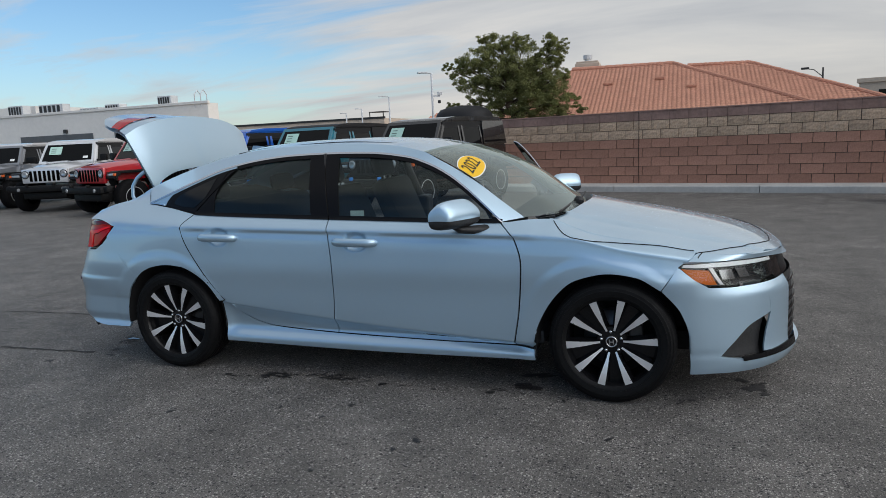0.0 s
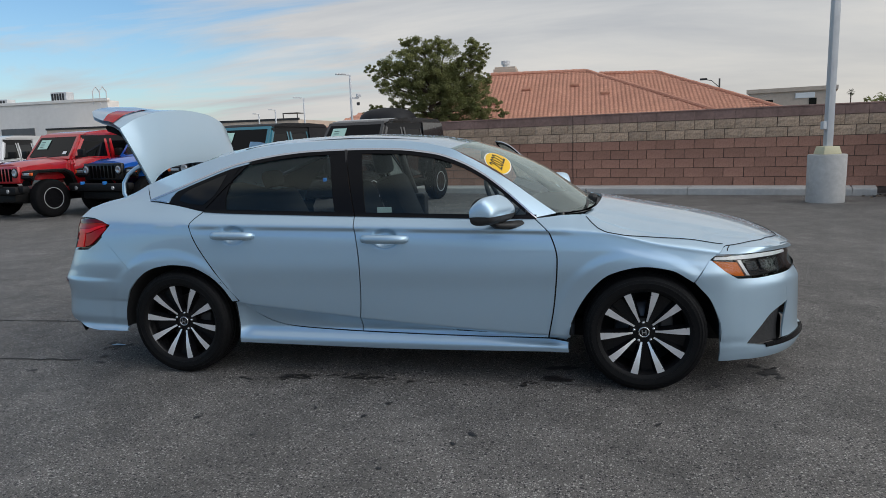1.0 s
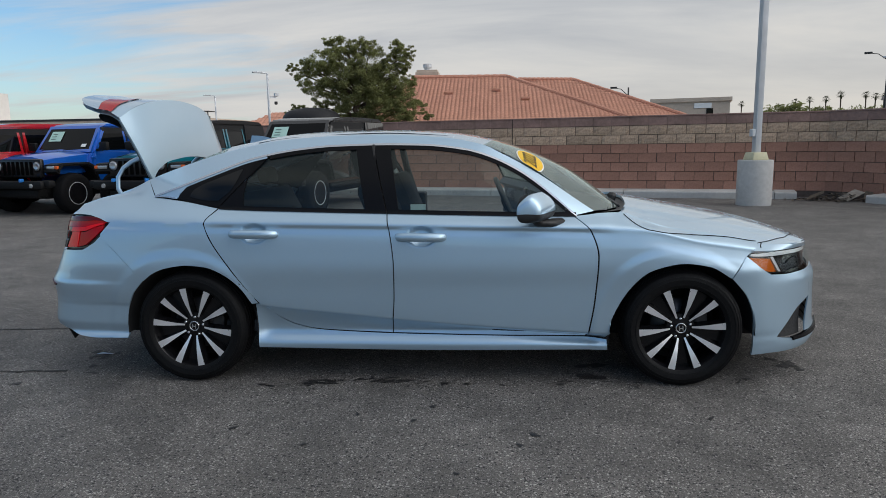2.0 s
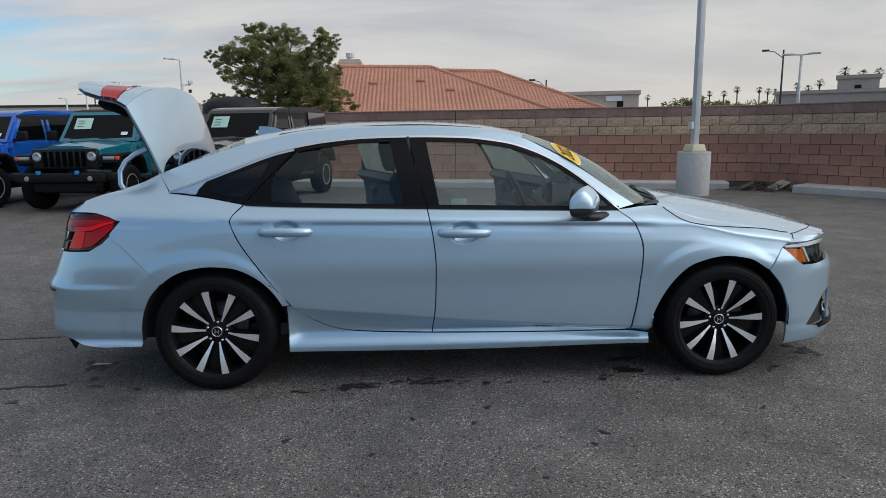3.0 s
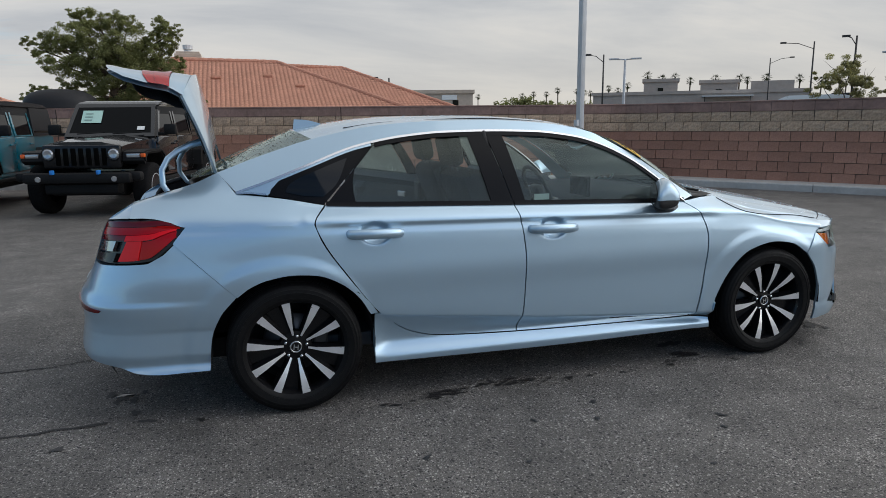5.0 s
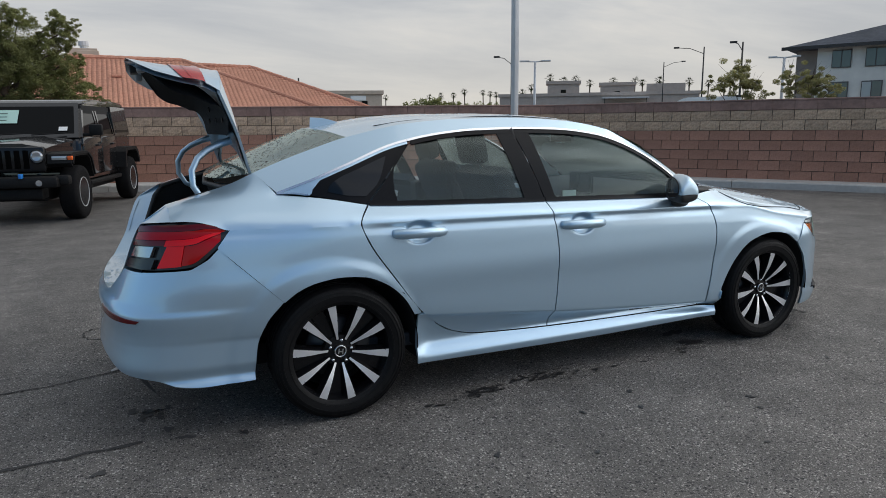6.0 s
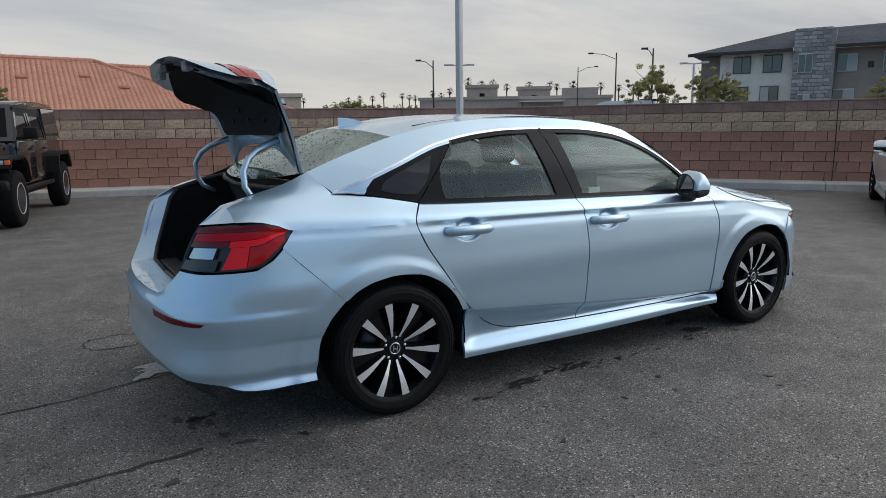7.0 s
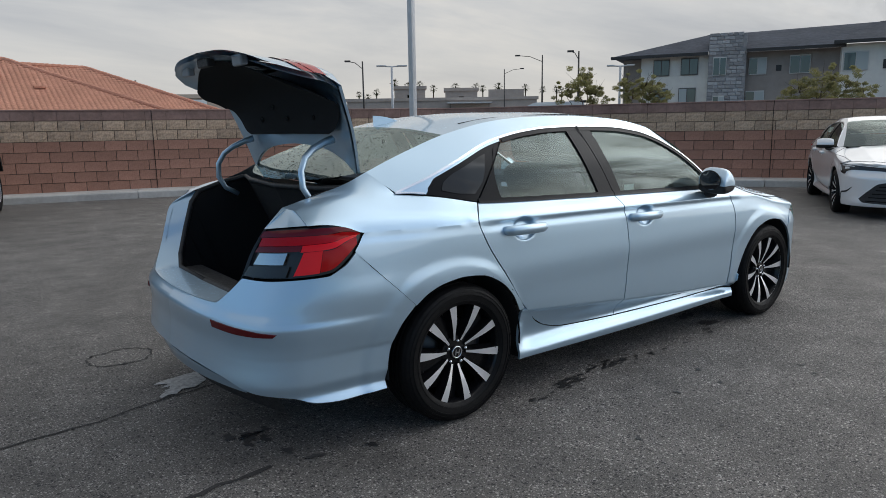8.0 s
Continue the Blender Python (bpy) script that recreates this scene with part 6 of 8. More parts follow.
# ---- lamp post beside the wall ----
def lamp_post(m):
    t = thing("lamp_post", "tall square white lamp post on a round concrete plinth", "lamp post", m)
    part("plinth", lathe([(0.0, 0.0), (0.318, 0.0), (0.318, 0.845), (0.308, 0.858), (0.0, 0.86)], 40), CONCRETE, t, "round concrete plinth", angle=40)
    bm = box(-0.165, 0.165, -0.165, 0.165, 0.86, 1.0, 0.012)
    for v in bm.verts:
        if v.co.z > 0.95:
            v.co.x, v.co.y = v.co.x * 0.84, v.co.y * 0.84
    part("base_cover", bm, mat("cover_cream", (0.70, 0.64, 0.42), (0.62, 0.57, 0.38), 10, 0.6), t, "cream base cover", angle=40)
    bm = box(-0.060, 0.060, -0.060, 0.060, 1.0, 8.5, 0.010)
    part("pole", bm, GALVANISED, t, angle=40)
    part("lamp_head", box(-0.25, 0.25, -0.75, -0.1, 8.42, 8.52, 0.02), GALVANISED, t)
    part("service_box", box(-0.132, -0.060, -0.05, 0.05, 1.30, 1.44, 0.01), GALVANISED, t, "small grey service box")


block_wall("wall_north", WALL_A[0], WALL_A[1], 17.2, 1, (6.78, 13.3), "block wall, split-faced tan courses above smooth red ones")
block_wall("wall_east", WALL_B[0], WALL_B[1], 16.4, -1, (7.46,), "block wall, split-faced tan courses above smooth red ones")

lamp_post(pose(5.32, 8.95, 0, 0, 0, 14))

# ---- row of off-road vehicles ----
JEEP_TYRE = mat("off_road_tyre", (0.007, 0.007, 0.008), (0.005, 0.005, 0.0055), 30, 0.85, 0.4, 120)
JEEP_GLASS = plain("dark_car_glass", (0.003, 0.0035, 0.004), 0.05, spec=0.16)
JEEP_TYRE.node_tree.nodes["Principled BSDF"].inputs["Specular IOR Level"].default_value = 0.15
JEEP_BLACK = mat("black_moulding", (0.009, 0.009, 0.0095), (0.006, 0.006, 0.0065), 30, 0.6, 0.2, 200)
JEEP_BLACK.node_tree.nodes["Principled BSDF"].inputs["Specular IOR Level"].default_value = 0.22
SLOT = plain("grille_void", (0.002, 0.002, 0.002), 0.9, spec=0.05)
GRILLE_BLACK = plain("gloss_black_grille", (0.010, 0.010, 0.011), 0.22, spec=0.35)
STICKER_PALE = plain("price_sheet", (0.45, 0.66, 0.58), 0.6)
STICKER_DARK = plain("price_sheet_print", (0.06, 0.10, 0.09), 0.6)
LAMP_GLASS = plain("headlamp_glass", (0.46, 0.48, 0.50), 0.1, 0.6)
AMBER_SMALL = plain("amber_marker", (0.7, 0.12, 0.02), 0.3)
TOW_BLUE = plain("tow_hook_blue", (0.02, 0.18, 0.55), 0.4)


def jeep(m, paint, grille, hardtop, label, rim, hooks=None, group="row of parked off-road vehicles", cover=False):
    """A four-door off-road vehicle facing +X; x = 0 at the front axle."""
    t = thing("off_road_vehicle", label, "car", m, group)

    def P(name, bm, material, parent=t, lab="", angle=40):
        return part(name, bm, material, parent, lab, angle=angle)

    tub = prism([(-0.55, 0.52), (-0.55, 1.12), (-0.62, 1.22), (-3.62, 1.22), (-3.62, 0.62), (-3.45, 0.52)], 1.52, "Y", None, -0.76)
    bmesh.ops.bevel(tub, geom=tub.edges[:], offset=0.03, segments=2, affect="EDGES")
    P("body", tub, paint)
    hood = bmesh.new()
    rows = [(-0.66, 0.70, 1.20, 1.25), (-0.2, 0.67, 1.165, 1.225), (0.25, 0.62, 1.125, 1.19), (0.42, 0.59, 1.095, 1.15)]
    ring = []
    for x, w, ze, zc in rows:
        ring.append([hood.verts.new((x, y, z)) for y, z in ((-w, 0.80), (-w, ze - 0.02), (-w + 0.04, ze), (-0.33, zc - 0.015), (-0.29, zc), (0.29, zc), (0.33, zc - 0.015), (w - 0.04, ze), (w, ze - 0.02), (w, 0.80))])
    for a, b in zip(ring, ring[1:]):
        for i in range(9):
            hood.faces.new((a[i], a[i + 1], b[i + 1], b[i]))
    hood.faces.new(ring[-1])
    bmesh.ops.recalc_face_normals(hood, faces=hood.faces[:])
    P("bonnet", hood, paint, angle=30)
    g = box(0.40, 0.50, -0.585, 0.585, 0.74, 1.105, 0.035)
    gr = P("grille", g, grille, lab="upright seven-slot grille")
    for k in range(7):
        y = -0.345 + 0.115 * k
        P("grille_slot", box(0.492, 0.506, y - 0.037, y + 0.037, 0.79, 1.055, 0.012), SLOT, gr)
    for y in (-0.49, 0.49):
        bm = lathe([(0.0, 0.515), (0.06, 0.528), (0.085, 0.515), (0.095, 0.50)], 20, "X")
        bmesh.ops.translate(bm, verts=bm.verts[:], vec=(0, y, 0.965))
        hl = P("headlamp", bm, LAMP_GLASS, lab="round headlamp")
        bm = lathe([(0.088, 0.50), (0.094, 0.522), (0.104, 0.50)], 20, "X")
        bmesh.ops.translate(bm, verts=bm.verts[:], vec=(0, y, 0.965))
        P("headlamp_ring", bm, JEEP_BLACK, hl)
    bum = box(0.52, 0.74, -0.80, 0.80, 0.53, 0.69, 0.045)
    box(0.50, 0.66, -0.93, -0.70, 0.56, 0.70, 0.04, bum), box(0.50, 0.66, 0.70, 0.93, 0.56, 0.70, 0.04, bum)
    bp = P("front_bumper", bum, JEEP_BLACK, lab="black steel bumper")
    for y in (-0.56, 0.56):
        bm = lathe([(0.0, 0.752), (0.04, 0.75), (0.046, 0.735)], 14, "X")
        bmesh.ops.translate(bm, verts=bm.verts[:], vec=(0, y, 0.60))
        P("fog_lamp", bm, LAMP_GLASS, bp)
    for y in (-0.34, 0.34):
        P("tow_hook", box(0.70, 0.79, y - 0.022, y + 0.022, 0.67, 0.735, 0.01), hooks or JEEP_BLACK, bp)
    P("skid_plate", box(0.35, 0.6, -0.55, 0.55, 0.36, 0.52, 0.03), JEEP_BLACK)
    for s in (-1, 1):
        fl = prism([(0.46, 0.86), (0.42, 0.99), (0.30, 1.015), (-0.36, 1.015), (-0.52, 0.93), (-0.62, 0.62), (-0.56, 0.60), (-0.44, 0.88), (-0.32, 0.955), (0.28, 0.955), (0.36, 0.88), (0.38, 0.80)], 0.34, "Y", None, 0.60 if s > 0 else -0.94)
        bmesh.ops.bevel(fl, geom=[e for e in fl.edges if abs(e.verts[0].co.y) > 0.93 and abs(e.verts[1].co.y) > 0.93], offset=0.025, segments=2, affect="EDGES")
        f1 = P("fender", fl, JEEP_BLACK, lab="black front wheel flare")
        P("marker_lamp", box(0.40, 0.462, s * 0.66 if s > 0 else -0.86, 0.86 if s > 0 else s * 0.66, 0.905, 0.965, 0.01), LAMP_GLASS, f1)
        P("side_marker", box(0.36, 0.455, s * 0.87 if s > 0 else -0.935, 0.935 if s > 0 else s * 0.87, 0.905, 0.965, 0.01), AMBER_SMALL, f1)
        fr = prism([(-2.48, 0.64), (-2.52, 0.92), (-2.62, 1.00), (-3.36, 1.00), (-3.50, 0.92), (-3.60, 0.70), (-3.53, 0.68), (-3.42, 0.87), (-3.32, 0.94), (-2.68, 0.94), (-2.60, 0.86), (-2.56, 0.64)], 0.20, "Y", None, 0.74 if s > 0 else -0.94)
        P("fender", fr, JEEP_BLACK, lab="black rear wheel flare")
        P("side_step", box(-2.45, -0.62, s * 0.78 if s > 0 else -0.86, 0.86 if s > 0 else s * 0.78, 0.46, 0.53, 0.02), JEEP_BLACK)
        for x0, x1 in ((-1.63, -0.66), (-2.52, -1.66)):
            d = P("door", box(x0, x1, s * 0.752 if s > 0 else -0.785, 0.785 if s > 0 else s * 0.752, 0.60, 1.215, 0.022), paint)
            P("door_handle", box(x0 + 0.10, x0 + 0.28, s * 0.785 if s > 0 else -0.82, 0.82 if s > 0 else s * 0.785, 1.06, 1.095, 0.01), paint, d)
            for hz in (0.76, 1.08):
                P("door_hinge", box(x1 - 0.02, x1 + 0.09, s * 0.782 if s > 0 else -0.80, 0.80 if s > 0 else s * 0.782, hz, hz + 0.05, 0.006), paint, d)

            def lean(z):
                return 0.772 - (z - 1.22) * 0.17

            top0, top1 = x0 + 0.02, x1 - (0.36 if x1 > -1 else 0.03)
            fo = [(x0 + 0.01, 1.22), (x1 - 0.02, 1.22), (top1, 1.73), (top0, 1.73)]
            bm = bmesh.new()
            vs = [bm.verts.new((x, s * lean(z), z)) for x, z in fo] + [bm.verts.new((x, s * (lean(z) - 0.05), z)) for x, z in fo]
            inset = [(x0 + 0.075, 1.245), (x1 - 0.10, 1.245), (top1 - 0.055, 1.685), (top0 + 0.055, 1.685)]
            vi = [bm.verts.new((x, s * (lean(z) + 0.001), z)) for x, z in inset]
            for i in range(4):
                j = (i + 1) % 4
                bm.faces.new((vs[i], vs[j], vi[j], vi[i]))
                bm.faces.new((vs[j], vs[i], vs[4 + i], vs[4 + j]))
            bmesh.ops.recalc_face_normals(bm, faces=bm.faces[:])
            P("window_frame", bm, paint, d)
            bm = bmesh.new()
            bm.faces.new([bm.verts.new((x, s * (lean(z) - 0.008), z)) for x, z in inset])
            P("window_pane", bm, JEEP_GLASS, d)
        mir = P("door_mirror", box(-0.80, -0.70, s * 0.86 if s > 0 else -1.06, 1.06 if s > 0 else s * 0.86, 1.24, 1.42, 0.03), JEEP_BLACK)
        P("mirror_arm", box(-0.79, -0.72, s * 0.76 if s > 0 else -0.90, 0.90 if s > 0 else s * 0.76, 1.23, 1.28, 0.01), JEEP_BLACK, mir)
        bm = bmesh.new()
        q = [(-3.56, 1.27), (-2.58, 1.27), (-2.58, 1.69), (-3.44, 1.69)]
        bm.faces.new([bm.verts.new((x, s * (0.782 - (z - 1.22) * 0.17), z)) for x, z in q])
        P("rear_side_pane", bm, JEEP_GLASS)
    # cabin shell: hardtop with its sides
    tp = prism([(-2.54, 1.22), (-3.62, 1.22), (-3.52, 1.74), (-2.54, 1.74)], 1.46, "Y", None, -0.73)
    for v in tp.verts:
        v.co.y *= 1.0 + 0.06 * (1.74 - v.co.z) / 0.52
    P("hardtop_side", tp, hardtop)
    rf = prism([(-1.03, 1.725), (-1.10, 1.79), (-1.5, 1.835), (-2.6, 1.845), (-3.45, 1.82), (-3.56, 1.725)], 1.44, "Y", None, -0.72)
    bmesh.ops.bevel(rf, geom=rf.edges[:], offset=0.03, segments=2, affect="EDGES")
    P("roof", rf, hardtop)
    P("cabin", box(-2.56, -0.98, -0.70, 0.70, 1.2, 1.73, 0.02), plain("dark_cabin", (0.008, 0.008, 0.009), 0.9) if "dark_cabin" not in bpy.data.materials else bpy.data.materials["dark_cabin"])
    ws = bmesh.new()
    a = [(-0.58, 0.74, 1.215), (-0.98, 0.665, 1.765)]
    o = [(a[0][0], -a[0][1], a[0][2]), a[0], a[1], (a[1][0], -a[1][1], a[1][2])]
    i4 = [(a[0][0] - 0.045, -0.67, 1.275), (a[0][0] - 0.045, 0.67, 1.275), (a[1][0] + 0.045, 0.605, 1.705), (a[1][0] + 0.045, -0.605, 1.705)]
    vo, vi = [ws.verts.new(p) for p in o], [ws.verts.new(p) for p in i4]
    vb = [ws.verts.new((x - 0.07, y, z - 0.03)) for x, y, z in o]
    for k in range(4):
        j = (k + 1) % 4
        ws.faces.new((vo[k], vo[j], vi[j], vi[k])), ws.faces.new((vo[j], vo[k], vb[k], vb[j]))
    bmesh.ops.recalc_face_normals(ws, faces=ws.faces[:])
    wf = P("windscreen_frame", ws, paint)
    bm = bmesh.new()
    bm.faces.new([bm.verts.new((x - 0.006, y, z)) for x, y, z in i4])
    P("windscreen", bm, JEEP_GLASS, wf)

    def on_screen(u0, u1, v0, v1, off, material, name):
        b_, t_ = i4[0], i4[3]
        bm = bmesh.new()
        bm.faces.new([bm.verts.new((b_[0] + (t_[0] - b_[0]) * v + off, -0.64 + 1.28 * u, b_[2] + (t_[2] - b_[2]) * v + off * 0.7)) for u, v in ((u0, v0), (u1, v0), (u1, v1), (u0, v1))])
        return P(name, bm, material, wf)

    on_screen(0.10, 0.36, 0.38, 0.86, 0.008, STICKER_PALE, "price_sheet")
    for v in (0.50, 0.62, 0.74):
        on_screen(0.14, 0.24, v - 0.03, v, 0.012, STICKER_DARK, "print_bar")
    on_screen(0.84, 0.94, 0.10, 0.24, 0.008, PAPER, "window_label")
    for y0, y1 in ((-0.5, -0.05), (0.08, 0.55)):
        P("wiper", tube([(-0.535, y0, 1.262), (-0.575, y1, 1.285)], 0.010, 5), JEEP_BLACK, wf)
    for x in (0.0, -3.0):
        for s in (-1, 1):
            prof = [(0.22, -0.118), (0.27, -0.128), (0.33, -0.128), (0.385, -0.115), (0.405, -0.085), (0.408, 0.085), (0.385, 0.118), (0.22, 0.118)]
            n = 36
            v, f = [], []
            for k, (r, h) in enumerate(prof):
                for i in range(n):
                    rr = r - (0.012 if r > 0.39 and (i % 2) else 0.0)
                    v.append((rr * math.cos(2 * math.pi * i / n), h, rr * math.sin(2 * math.pi * i / n)))
            for k in range(len(prof) - 1):
                for i in range(n):
                    f.append((k * n + i, k * n + (i + 1) % n, (k + 1) * n + (i + 1) % n, (k + 1) * n + i))
            w = P("wheel", mesh_of("wheel", v, f, JEEP_TYRE, True), None, t, "black off-road tyre")
            w.matrix_local = pose(x, s * 0.80, 0.408, 0, 11, 0 if s < 0 else 180)
            P("rim", lathe([(0.225, -0.118), (0.21, -0.10), (0.19, -0.05), (0.0, -0.045)], 28, "Y"), WHEEL_BLACK, w)
            P("rim_edge", lathe([(0.212, -0.112), (0.214, -0.124), (0.226, -0.124), (0.228, -0.112)], 32, "Y"), JEEP_GREY_RIM, w, angle=30)
            for k in range(10):
                a0, a1 = (-0.034, -0.010) if k % 2 else (0.010, 0.034)
                bm = prism([(0.045, a0 * 0.5), (0.13, a0 * 0.75), (0.213, a0), (0.213, a1), (0.13, a1 * 0.9), (0.045, a1 * 0.6)], 0.03, "Y", None, -0.112)
                P("spoke", bm, rim, w).matrix_local = Matrix.Rotation(2 * math.pi * (k // 2) / 5, 4, "Y")
            P("hub_cap", lathe([(0.0, -0.118), (0.045, -0.115), (0.05, -0.09)], 16, "Y"), rim, w)
    P("underbody", box(-3.5, 0.4, -0.55, 0.55, 0.32, 0.56, 0.03), JEEP_BLACK)
    return t


J_FACE = 180 + 76.7
jt_black = car_paint("black_paint", (0.006, 0.006, 0.007), 0.1, 0.25)
jt_teal = car_paint("teal_paint", (0.002, 0.16, 0.23), 0.2, 0.3)
jt_blue = car_paint("bright_blue_paint", (0.004, 0.11, 0.52), 0.2, 0.3)
jt_red = car_paint("red_paint", (0.46, 0.006, 0.012), 0.05, 0.3)
jt_silver = car_paint("silver_paint", (0.70, 0.71, 0.73), 0.35, 0.3)
jt_grey = car_paint("grey_paint", (0.24, 0.25, 0.27), 0.4, 0.3)
JEEP_GREY_RIM = plain("grey_alloy", (0.55, 0.56, 0.58), 0.32, 0.35)
HARD_BLACK = mat("black_hardtop", (0.020, 0.020, 0.022), (0.015, 0.015, 0.017), 40, 0.6, 0.2, 200)
HARD_BLACK.node_tree.nodes["Principled BSDF"].inputs["Specular IOR Level"].default_value = 0.25
jeep(pose(-3.78, 8.06, 0, 0, 0, J_FACE), jt_black, GRILLE_BLACK, jt_black, "black four-door off-road vehicle with price sheet", JEEP_GREY_RIM, TOW_BLUE)
jeep(pose(-6.31, 8.30, 0, 0, 0, J_FACE + 8), jt_teal, GRILLE_BLACK, HARD_BLACK, "teal four-door off-road vehicle with black hardtop", JEEP_GREY_RIM, TOW_BLUE)
jeep(pose(-8.88, 8.66, 0, 0, 0, J_FACE), jt_blue, GRILLE_BLACK, jt_blue, "bright blue four-door off-road vehicle with black grille", JEEP_GREY_RIM, TOW_BLUE)
jeep(pose(-10.95, 8.15, 0, 0, 0, J_FACE), jt_red, jt_red, jt_red, "red four-door off-road vehicle with red grille", JEEP_GREY_RIM)
jeep(pose(-13.75, 9.12, 0, 0, 0, 290), jt_silver, jt_silver, jt_silver, "silver four-door off-road vehicle with dark windscreen", JEEP_GREY_RIM)
jeep(pose(-16.95, 9.5, 0, 0, 0, 288), jt_grey, jt_grey, jt_silver, "grey four-door off-road vehicle at the row's end", JEEP_GREY_RIM)
canopy = thing("shade_canopy", "black domed shade canopy beyond the off-road vehicles", "canopy", pose(-8.74, 29.1, 0) @ Matrix.Diagonal((0.82, 0.82, 0.895, 1)))
dome = bmesh.new()
rings = []
for r, z in ((1.72, 2.42), (1.70, 2.75), (1.60, 2.95), (1.35, 3.14), (0.95, 3.27), (0.45, 3.33), (0.02, 3.345)):
    rings.append([dome.verts.new((r * math.copysign(abs(math.cos(a)) ** 0.8, math.cos(a)), r * math.copysign(abs(math.sin(a)) ** 0.8, math.sin(a)), z)) for a in (2 * math.pi * k / 32 for k in range(32))])
for a, b in zip(rings, rings[1:]):
    for k in range(32):
        dome.faces.new((a[k], a[(k + 1) % 32], b[(k + 1) % 32], b[k]))
part("canopy_cloth", dome, HARD_BLACK, canopy, "black cloth dome", smooth=True)
for x in (-1.4, 1.4):
    for y in (-1.4, 1.4):
        part("post", tube([(x * 0.85, y * 0.85, 0), (x * 0.85, y * 0.85, 2.6)], 0.04, 6), DARK_METAL, canopy)

# ---- second sedan ----
WHITE_PAINT = car_paint("pearl_white_paint", (0.80, 0.81, 0.82), 0.25, 0.3)
other = thing("sedan", "pearl white sedan parked beside the east wall", "car")
skip = {"boot_lid", "lid_hinge", "boot_seal", "boot_liner", "boot_sill", "front_door", "rear_door", "drain_seam", "shark_fin", "reflector", "headlamp", "bumper_duct", "duct_fin", "front_bumper", "upper_grille", "lower_grille", "grille_bar"}
swap = {}


def repaint(me):
    if me.name not in swap:
        c = me.copy()
        for k, s in enumerate(c.materials):
            if s == PAINT:
                c.materials[k] = WHITE_PAINT
        swap[me.name] = c
    return swap[me.name]


def adopt(ob, parent):
    c = ob.copy()
    scene.collection.objects.link(c)
    c.data = repaint(ob.data)
    c.parent = parent
    for k in ob.children:
        if k.name.split(".")[0] not in skip:
            adopt(k, c)
    return c


for o in list(car.children):
    if o.name.split(".")[0] not in skip:
        adopt(o, other)
for o in (front_door, rear_door):
    adopt(o, other)["label"] = ""
for maker in (front_door_skin, rear_door_skin):
    part("rear_door" if maker is rear_door_skin else "front_door", mirrored(maker()), WHITE_PAINT, other, angle=40)
part("boot_lid", repaint(lid.data), None, other)
nose_cover = patch([(sF(x=1.752), 0.168), (sF(x=1.9), 0.168), (sF(y=0.5), 0.172), (1.0, 0.178)], [BUMP_TOP[0], BUMP_TOP[1], (sF(x=1.86), 0.735), (sF(x=2.0), 0.731), (sF(y=0.58), 0.724), (sF(y=0.40), 0.708), (sF(y=0.2), 0.690), (1.0, 0.684)], bump_edge, [(1.0, 0.178), (1.0, 0.684)], 50, 30, nose, sharp=(1,), flange=0.01)
pair("front_bumper", nose_cover, WHITE_PAINT, other)
low = [(sF(x=1.665), 0.742), (sF(x=1.73), 0.672), (sF(x=1.80), 0.612), (sF(x=1.85), 0.600), (sF(x=1.90), 0.640), (sF(x=2.0), 0.662), (sF(y=0.5), 0.658), (sF(y=0.25), 0.642), (1.0, 0.637)]
top = [(sF(x=1.665), 0.748), (sF(x=1.78), 0.738), (sF(x=2.0), 0.726), (sF(y=0.5), 0.708), (sF(y=0.25), 0.688), (1.0, 0.682)]
eye_a, eye_b = pair("headlamp", patch(low, top, [low[0], top[0]], [low[-1], top[-1]], 50, 8, nose, flange=0.006, lift=0.005), LAMP_BLACK, other, "slim dark swept headlamp")
for owner, turn in ((eye_a, False), (eye_b, True)):
    for a, b, c, d in (((1.70, 0.716), (1.78, 0.640), (1.72, 0.728), (1.80, 0.648)), ((1.78, 0.716), (2.02, 0.704), (1.78, 0.726), (2.02, 0.714)), ((1.86, 0.670), (1.94, 0.676), (1.86, 0.700), (1.94, 0.700))):
        pts = [(sF(x=q[0]), q[1]) for q in (a, b, c, d)]
        bar = patch(pts[:2], pts[2:], [pts[0], pts[2]], [pts[1], pts[3]], 8, 2, nose, flange=0.004, lift=0.009)
        part("light_bar", mirrored(bar) if turn else bar, LAMP_WHITE, owner)
pair("front_grille", patch([(sF(y=0.66), 0.262), (sF(y=0.62), 0.225), (sF(y=0.3), 0.215), (1.0, 0.212)], [(sF(y=0.665), 0.275), (sF(y=0.56), 0.400), (sF(y=0.46), 0.488), (sF(y=0.25), 0.520), (1.0, 0.525)], [(sF(y=0.66), 0.262), (sF(y=0.665), 0.275)], [(1.0, 0.212), (1.0, 0.525)], 30, 10, nose, flange=0.006, lift=0.004), BLACK_PLASTIC, other, "wide black lower grille")
for k in range(5):
    z = 0.25 + 0.05 * k
    reach = 0.60 - 0.035 * k
    part("grille_bar", tube([tuple(nose((sF(y=abs(y)) if abs(y) > 0.01 else 1.0, z)) * 1.0 + Vector((0.006, 0, 0))) if y <= 0 else tuple(Vector((1, -1, 1)) * nose((sF(y=abs(y)) if abs(y) > 0.01 else 1.0, z)) + Vector((0.006, 0, 0))) for y in np.linspace(-reach, reach, 15)], 0.007, 6), BLACK_TRIM, other)
slit = [(sF(x=1.765), 0.235), (sF(x=1.80), 0.330), (sF(x=1.90), 0.350), (sF(x=1.99), 0.42)]
